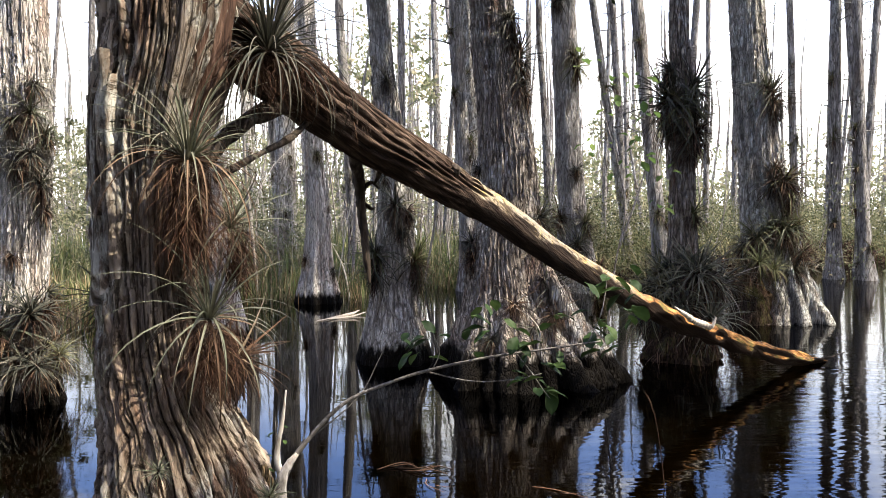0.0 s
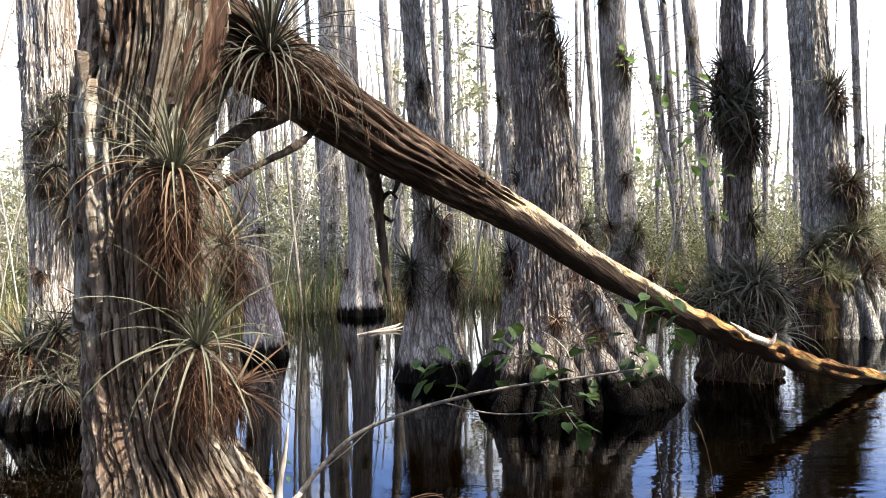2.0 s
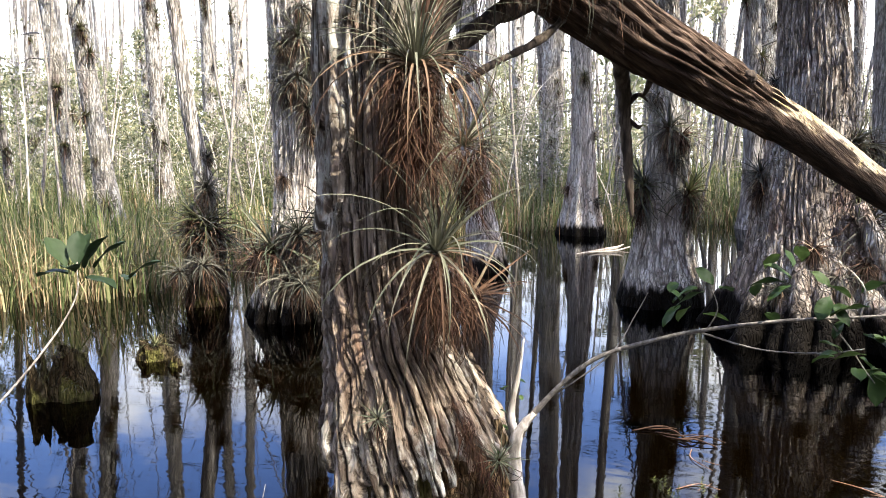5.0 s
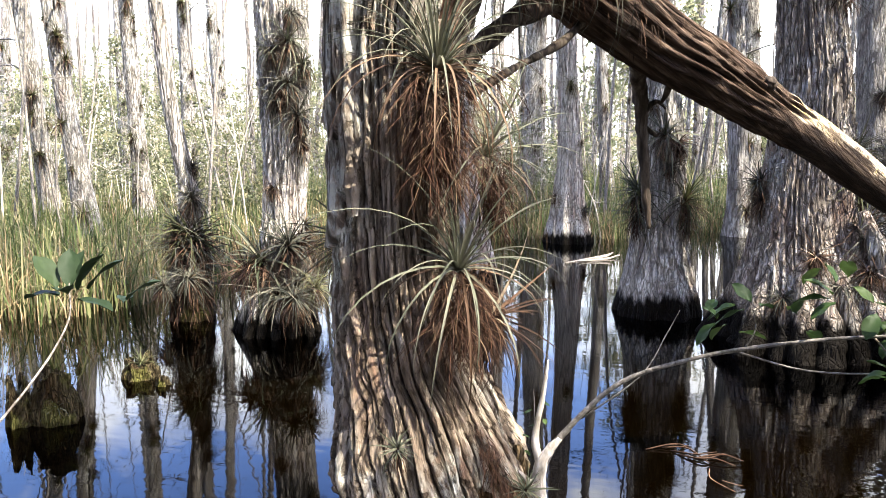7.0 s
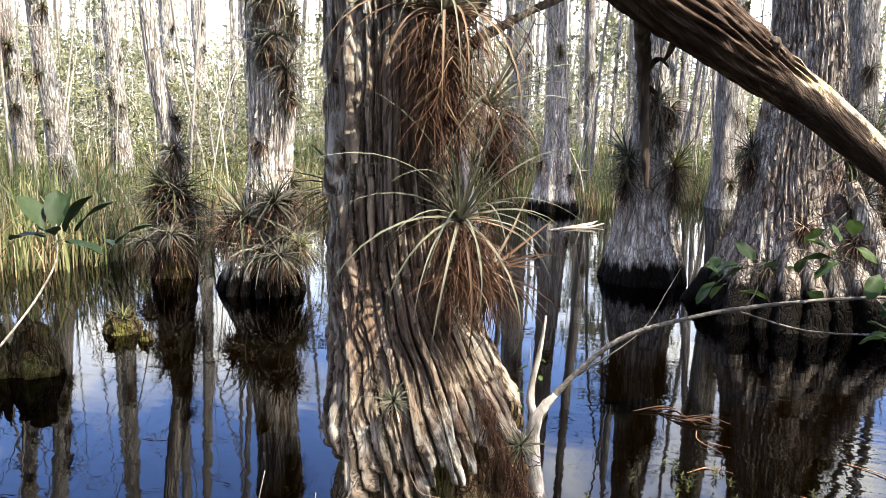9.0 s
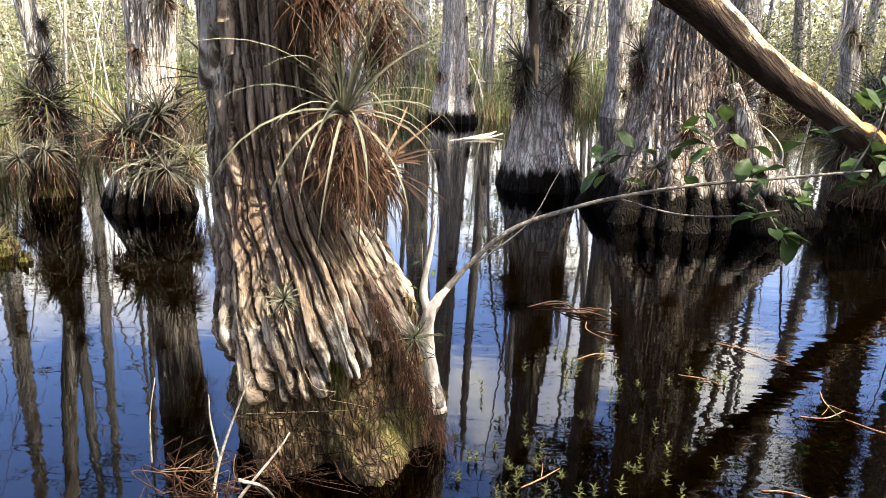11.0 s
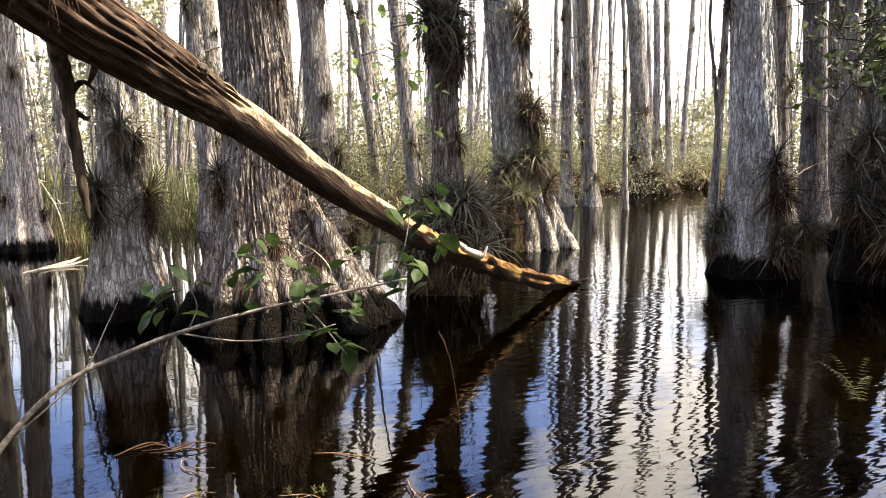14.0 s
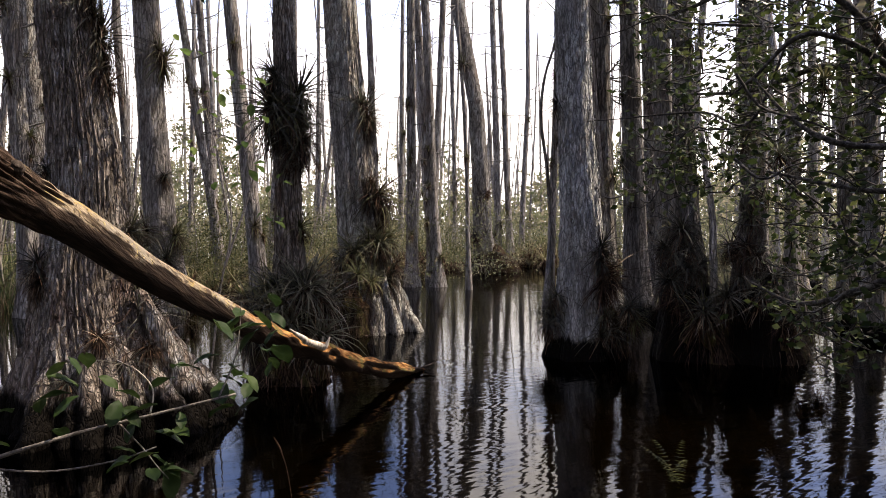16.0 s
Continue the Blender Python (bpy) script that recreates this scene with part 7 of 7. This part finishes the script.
leaf_cloud(90000, right_thicket_place, 30, THICKET, "thicket", "tangled olive thicket between trunks on the bank", (0.016, 0.045))
thin_stems = Heap()
rs = np.random.RandomState(44)
for _ in range(420):
    az, d = radians(-62 + 128 * rs.rand()), 13 + 26 * rs.rand()
    x, y = d * math.sin(az), d * math.cos(az)
    if y < shore(x) + 0.3:
        continue
    top = 1.2 + 8 * rs.rand() ** 1.6
    r = 0.007 + 0.02 * rs.rand()
    lx, ly = 0.12 * rs.randn(2)
    knee_ = np.array([x + lx * top * 0.5, y + ly * top * 0.5, top * 0.5])
    tip_ = knee_ + np.array([(lx + 0.12 * rs.randn()) * top * 0.5, (ly + 0.12 * rs.randn()) * top * 0.5, top * 0.5])
    v, f = tube([(x, y, -0.1), knee_, tip_], [r * 1.3, r, r * 0.3], 4, 9, cap=False)
    thin_stems.add(v, f)
    for _ in range(7):
        s = 0.25 + 0.75 * rs.rand()
        q = knee_ * (1 - s) + tip_ * s
        e = q + np.array([rs.randn(), rs.randn(), 0.5 * rs.randn()]) * (0.15 + 0.35 * rs.rand())
        v, f = tube([q, (q + e) / 2 + 0.04 * rs.randn(3), e], [r * 0.5, r * 0.35, r * 0.12], 3, 5, cap=False)
        thin_stems.add(v, f)
pale_stems = Heap()
for _ in range(150):
    az, d = radians(-64 + 58 * rs.rand()), 13 + 20 * rs.rand()
    x, y = d * math.sin(az), d * math.cos(az)
    if y < shore(x) + 0.5:
        continue
    top, r = 1.0 + 3.4 * rs.rand(), 0.006 + 0.013 * rs.rand()
    a = 6.283 * rs.rand()
    reach = top * (0.1 + 0.7 * rs.rand() ** 2)
    tip_ = np.array([x + reach * math.cos(a), y + reach * math.sin(a), top])
    mid_ = np.array([x + 0.3 * reach * math.cos(a), y + 0.3 * reach * math.sin(a), top * 0.6]) + 0.06 * rs.randn(3)
    v, f = tube([(x, y, -0.1), mid_, tip_], [r, r * 0.8, r * 0.25], 4, 9, cap=False)
    pale_stems.add(v, f)
    for _ in range(6):
        s = rs.rand()
        q = mid_ * (1 - s) + tip_ * s
        e = q + np.array([rs.randn(), rs.randn(), 0.4 * rs.randn()]) * (0.15 + 0.3 * rs.rand())
        v, f = tube([q, (q + e) / 2 + 0.05 * rs.randn(3), e], [r * 0.5, r * 0.35, r * 0.12], 3, 5, cap=False)
        pale_stems.add(v, f)
tagged(new("pale_stems", pale_stems.mesh("pale_stems", TWIG_PALE)), "bleached dead stems in the thicket behind the sedge", "stems", kind="stuff")
tagged(new("thin_stems", thin_stems.mesh("thin_stems", TWIG)), "thin grey saplings and dead stems among the sedge", "saplings", kind="stuff")
leaf_cloud(5200, pine_place, 24, NEEDLE, "pine_foliage", "light green foliage of a far pine", (0.08, 0.17), "foliage")


# ---- the shrub on the shaded side ----
SB = np.array([5.2, 2.6, 0.0])
shrub = thing("shrub", SB, "dark shrub with crooked lichen-grey branches and small leaves", "shrub")
for k, pts in enumerate(([(5.3, 2.3, -0.2), (5.1, 2.5, 0.9), (4.7, 2.6, 1.7), (4.1, 2.5, 2.3), (3.66, 2.76, 2.57), (3.58, 3.06, 2.37), (3.6, 3.22, 2.3)], [(4.7, 2.6, 1.7), (4.2, 2.4, 1.9), (3.8, 2.4, 1.95), (3.55, 2.56, 1.98), (3.53, 2.79, 2.12), (3.5, 3.0, 2.36)],
                         [(5.1, 2.5, 0.9), (4.3, 2.3, 1.45), (3.9, 2.3, 1.7), (3.6, 2.5, 1.75), (3.5, 2.9, 1.85)], [(4.1, 2.5, 2.3), (3.8, 2.7, 2.75), (3.6, 3.1, 2.9), (3.7, 3.6, 2.9), (3.6, 3.9, 2.85)], [(4.3, 2.3, 1.45), (4.0, 2.7, 1.2), (4.1, 3.1, 1.1), (4.2, 3.5, 1.2)],
                         [(4.1, 2.5, 2.3), (4.2, 3.0, 2.5), (4.3, 3.6, 2.45), (4.2, 4.2, 2.5)], [(5.1, 2.5, 0.9), (4.9, 3.0, 1.3), (4.9, 3.5, 1.7), (4.8, 4.0, 2.2)])):
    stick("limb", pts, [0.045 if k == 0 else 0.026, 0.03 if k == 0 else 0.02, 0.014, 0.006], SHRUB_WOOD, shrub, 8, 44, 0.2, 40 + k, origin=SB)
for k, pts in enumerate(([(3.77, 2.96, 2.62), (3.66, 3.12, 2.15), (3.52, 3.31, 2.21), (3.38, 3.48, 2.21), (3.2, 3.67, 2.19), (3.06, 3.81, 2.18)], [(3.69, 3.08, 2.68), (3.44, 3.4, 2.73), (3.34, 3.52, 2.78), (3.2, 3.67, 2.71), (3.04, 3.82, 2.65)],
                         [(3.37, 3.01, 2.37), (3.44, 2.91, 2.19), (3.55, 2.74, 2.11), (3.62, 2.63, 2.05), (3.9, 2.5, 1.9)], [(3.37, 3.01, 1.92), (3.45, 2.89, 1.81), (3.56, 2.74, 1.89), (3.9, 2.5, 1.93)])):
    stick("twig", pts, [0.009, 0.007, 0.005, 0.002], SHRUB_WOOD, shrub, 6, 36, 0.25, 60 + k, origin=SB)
whip = thing("sapling", (8.04, 9.95, 0), "thin dark curved sapling behind a silver trunk", "tree")
stick("stem", [(8.04, 9.95, -0.1), (8.04, 9.95, 1.31), (7.98, 10.0, 2.42), (7.9, 10.07, 3.21), (7.93, 10.04, 3.9), (8.08, 9.91, 4.63), (8.14, 9.86, 5.6)], [0.035, 0.032, 0.03, 0.028, 0.024, 0.02, 0.012], BARK_DARK, whip, 8, 40, 0.12, 3, origin=(8.04, 9.95, 0))
rs = np.random.RandomState(66)
twigs, leaves = Heap(), Heap()
for _ in range(700):
    c = np.array([3.5 + 1.3 * rs.rand(), 2.4 + 1.9 * rs.rand(), 0.9 + 2.2 * rs.rand()])
    e = np.array([rs.randn(), rs.randn(), 0.6 * rs.randn()]) * 0.22
    side = (c[1] - 0.3) / c[0]
    if side > (1.0 if c[2] > 1.75 else 0.72):
        continue
    v, f = tube([c, c + e * 0.5 + 0.04 * rs.randn(3), c + e], [0.005, 0.004, 0.0015], 4, 6, cap=False)
    twigs.add(v - SB, f)
    for _ in range(8):
        p = c + e * rs.rand() + 0.03 * rs.randn(3)
        u, w = rs.randn(3), rs.randn(3)
        u[2] *= 0.5
        u /= np.linalg.norm(u)
        w -= (w @ u) * u
        w /= np.linalg.norm(w)
        ln = 0.035 + 0.035 * rs.rand()
        q = np.cross(u, w) * 0.006
        leaves.add(np.array([p - q, p + u * ln * 0.5 + w * ln * 0.32, p + u * ln, p + u * ln * 0.5 - w * ln * 0.32]) - SB, [[0, 1, 2, 3]])
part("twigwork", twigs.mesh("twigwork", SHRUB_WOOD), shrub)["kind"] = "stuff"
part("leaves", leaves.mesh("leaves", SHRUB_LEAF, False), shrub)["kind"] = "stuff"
for k, (x, y, z, sc) in enumerate(((3.75, 2.75, 2.35, 0.6), (3.6, 2.9, 1.95, 0.55), (3.8, 2.5, 2.6, 0.5), (5.7, 4.3, 2.65, 0.9))):
    if k < 3:
        air_plant((x, y, z), sc, k + 1, "small dark air plant on a shrub branch", small=True)

# climbing stems with bright leaves beside the middle tree
creeper = thing("climbing_plant", (1.62, 6.6, 0), "thin climbing stems with light green leaves", "plant")
for k, pts in enumerate(([(1.5, 6.5, 0.0), (1.62, 6.5, 1.0), (1.7, 6.45, 1.6), (1.55, 6.5, 2.3), (1.35, 6.6, 3.0)], [(1.66, 6.5, 1.2), (1.85, 6.5, 1.75), (1.95, 6.5, 2.15), (2.0, 6.5, 2.45)])):
    stick("stem", pts, [0.01, 0.008, 0.006, 0.003], TWIG, creeper, 6, 30, 0.1, k, origin=(1.62, 6.6, 0))
for k, (x, z) in enumerate(((2.0, 2.45), (1.72, 1.9), (2.05, 1.95), (1.5, 2.5), (1.7, 2.75), (1.95, 2.75), (1.4, 2.9), (1.65, 2.2), (2.1, 1.55), (1.45, 2.1))):
    leaf_cluster(creeper, (1.62, 6.6, 0), (x, 6.45, z), 5, 1.0, 60 + k, 0.2, kinds=LIGHT_LEAVES)

# ---- sprigs of water plants that reach the surface ----
def sprig(place, seed, label):
    rs = np.random.RandomState(seed)
    ob = thing("water_plant", (place[0], place[1], 0), label, "water plant", "water plants")
    heap = Heap()
    for _ in range(3 + rs.randint(4)):
        c = np.array([0.11 * rs.randn(), 0.11 * rs.randn(), 0.0])
        top = 0.02 + 0.05 * rs.rand()
        for i in range(12):
            v, f = blade(0.016 + 0.01 * rs.rand(), 0.008, 0.5 + 0.5 * rs.rand(), 0.8, 2, 0.2)
            heap.add(spun(v, i * 2.4) + c + (0, 0, top * i / 12), f)
    part("leaves", heap.mesh("leaves", SPRIG), ob)


def drowned_weed(place, seed):
    """A loose bed of brown weed below the surface: wavering stems with small leaves."""
    rs = np.random.RandomState(seed)
    ob = thing("drowned_weed", (place[0], place[1], 0), "brown-green weed drowned just under dark water", "water plant", "drowned weeds")
    leaves = Heap()
    rise = 0.12 * (seed % 3) / 2
    for _ in range(9):
        c = np.array([0.16 * rs.randn(), 0.16 * rs.randn(), -0.36])
        e = c + np.array([0.14 * rs.randn(), 0.14 * rs.randn(), 0.2 + 0.13 * rs.rand()])
        mid = (c + e) / 2 + 0.05 * rs.randn(3) * (1, 1, 0.3)
        v, f = tube([c, mid, e], [0.003, 0.0025, 0.0015], 3, 8, cap=False)
        leaves.add(v, f)
        for i in range(16):
            k = (i + rs.rand()) / 16
            q = c * (1 - k) ** 2 + 2 * mid * k * (1 - k) + e * k * k
            v, f = blade(0.03 + 0.03 * rs.rand(), 0.012, 0.3 + 0.6 * rs.rand(), 0.8, 2, 0.2)
            v = spun(v, i * 2.4 + rs.rand()) + q
            v[:, 2] = np.minimum(v[:, 2] + rise, -0.003)
            leaves.add(v, f)
    part("leaves", leaves.mesh("leaves", WEED), ob)["kind"] = "stuff"


rs = np.random.RandomState(37)
for k in range(30):
    y = 2.3 + 2.0 * rs.rand()
    drowned_weed((0.12 * y - 0.1 + 0.85 * rs.rand() ** 0.8, y), 900 + k)
rs = np.random.RandomState(31)
for k in range(18):
    sprig((-0.5 + 1.05 * rs.rand(), 2.35 + 1.2 * rs.rand() ** 1.2), 500 + k, "yellow-green water plant just above the surface")
for k in range(11):
    x, y, a, ln = (0.35 + 0.75 * rs.rand(), 2.35 + 1.9 * rs.rand(), 0.9 * rs.randn(), 0.16 + 0.22 * rs.rand()) if k < 8 else (-0.45 + 0.5 * rs.rand(), 2.5 + 1.6 * rs.rand(), 0.6 * rs.randn(), 0.14 + 0.12 * rs.rand())
    floater = thing("floating_debris", (x, y, 0), "thin red-brown dead stem floating on dark water", "debris", "floating debris")
    d = np.array([math.cos(a), math.sin(a), 0]) * ln
    stick("stem", [-d / 2 + (0, 0, 0.002), (0.02 * rs.randn(), 0.03 * rs.randn(), 0.006), d / 2 + (0, 0, 0.003 + 0.03 * rs.rand())], [0.0022, 0.0026, 0.0012], DRY_STEM, floater, 5, 12, 0.2, 90 + k)
    stick("side_shoot", [(0, 0, 0.005), 0.2 * d + (-0.03 * math.sin(a), 0.03 * math.cos(a), 0.01), 0.35 * d + (-0.06 * math.sin(a), 0.06 * math.cos(a), 0.016)], [0.0016, 0.0013, 0.0006], DRY_STEM, floater, 4, 8)
fern = thing("fern", (3.5, 3.47, 0), "small green fern fronds at the water surface", "fern")
heap = Heap()
for k in range(5):
    a = 0.5 + k * 0.9
    for i in range(12):
        for sgn in (-1, 1):
            v, f = blade(0.06 * (1 - i / 16), 0.014, 0.1, 0.4, 2, 0.2)
            heap.add(spun(v, a + sgn * 1.1) + np.array([math.cos(a) * 0.018 * i, math.sin(a) * 0.018 * i, 0.02 + 0.028 * i - 0.001 * i * i]), f)
part("fronds", heap.mesh("fronds", SPRIG), fern)


# ---- leafy tops; unseen crowns and wood behind the camera, added to block light ----
def crown(owner_at, centre_, half, count, seed, label):
    """An unseen crown added to cast shade: small sprays on limbs that reach out from a trunk."""
    rs = np.random.RandomState(seed)
    ob = thing("shade_crown", owner_at, label, "tree crown")
    limbs, sprays = Heap(), Heap()
    c, hv, o = np.array(centre_, float), np.array(half, float), np.array(owner_at, float)
    v, f = tube([(0, 0, -0.3), (c - o) * 0.5 + (0, 0, 0.6), c - o], [0.12, 0.07, 0.03], 8, 20, 0.2, seed, cap=False)
    limbs.add(v, f)
    for _ in range(30):
        e = c + hv * rs.randn(3) * 0.55 - o
        v, f = tube([(c - o) * 0.9, (c - o + e) / 2 + 0.15 * rs.randn(3), e], [0.025, 0.015, 0.006], 4, 8, cap=False)
        limbs.add(v, f)
    part("limbwork", limbs.mesh("limbwork", BRANCH), ob)["kind"] = "stuff"
    p = c - o + hv * rs.randn(count, 3) * 0.55
    u, w = rs.randn(count, 3), rs.randn(count, 3)
    u /= np.linalg.norm(u, axis=1)[:, None]
    w -= (w * u).sum(1)[:, None] * u
    w /= np.linalg.norm(w, axis=1)[:, None]
    s = (0.05 + 0.07 * rs.rand(count))[:, None]
    q = np.stack([p - u * s, p + w * s * 0.5, p + u * s, p - w * s * 0.5], 1).reshape(-1, 3)
    part("leaves", mesh_of("leaves", q, np.arange(len(q)).reshape(-1, 4), NEEDLE, False), ob)["kind"] = "stuff"


leafy_top(centre, centre_tree, 4.0, 9.0, 1.5, 46, 201)
leafy_top(fifth, fifth_tree, 7.2, 10.5, 1.6, 30, 202)
leafy_top(sixth, sixth_tree, 5.7, 10.5, 1.9, 56, 206)
leafy_top(third, third_tree, 5.2, 9.0, 1.0, 16, 204)


# Unseen crowns set on the sun's path to shade and dapple trunks below
crown((6.85, 6.4, 4.0), (6.5, 5.8, 8.7), (1.2, 0.95, 2.5), 3200, 1, "leafy crown added out of view to shade the middle trunks")
crown((10.5, 6.1, 3.5), (10.5, 4.6, 5.2), (1.3, 0.9, 1.5), 2200, 2, "leafy crown added out of view to shade the right-hand trunks")
crown((5.1, 2.5, 1.0), (4.1, 1.25, 7.9), (1.0, 0.9, 0.9), 150, 3, "leafy crown added out of view to dapple the front tree")


# Wood added out of view: it blocks sky fill, lower on the sun's side
def behind_place(rs):
    az, d = radians(75 + 205 * rs.rand()), 6.0 + 11 * rs.rand()
    top = 0.62 * d if math.degrees(az) < 122 else 1.1 * d
    return np.array([d * math.sin(az), d * math.cos(az), top * rs.rand()]), np.array([0.9, 0.9, 0.6]), 60


leaf_cloud(130000, behind_place, 25, SHADE_LEAF, "woods_behind", "dense green wood added out of view to block sky light", (0.1, 0.22), "woods")
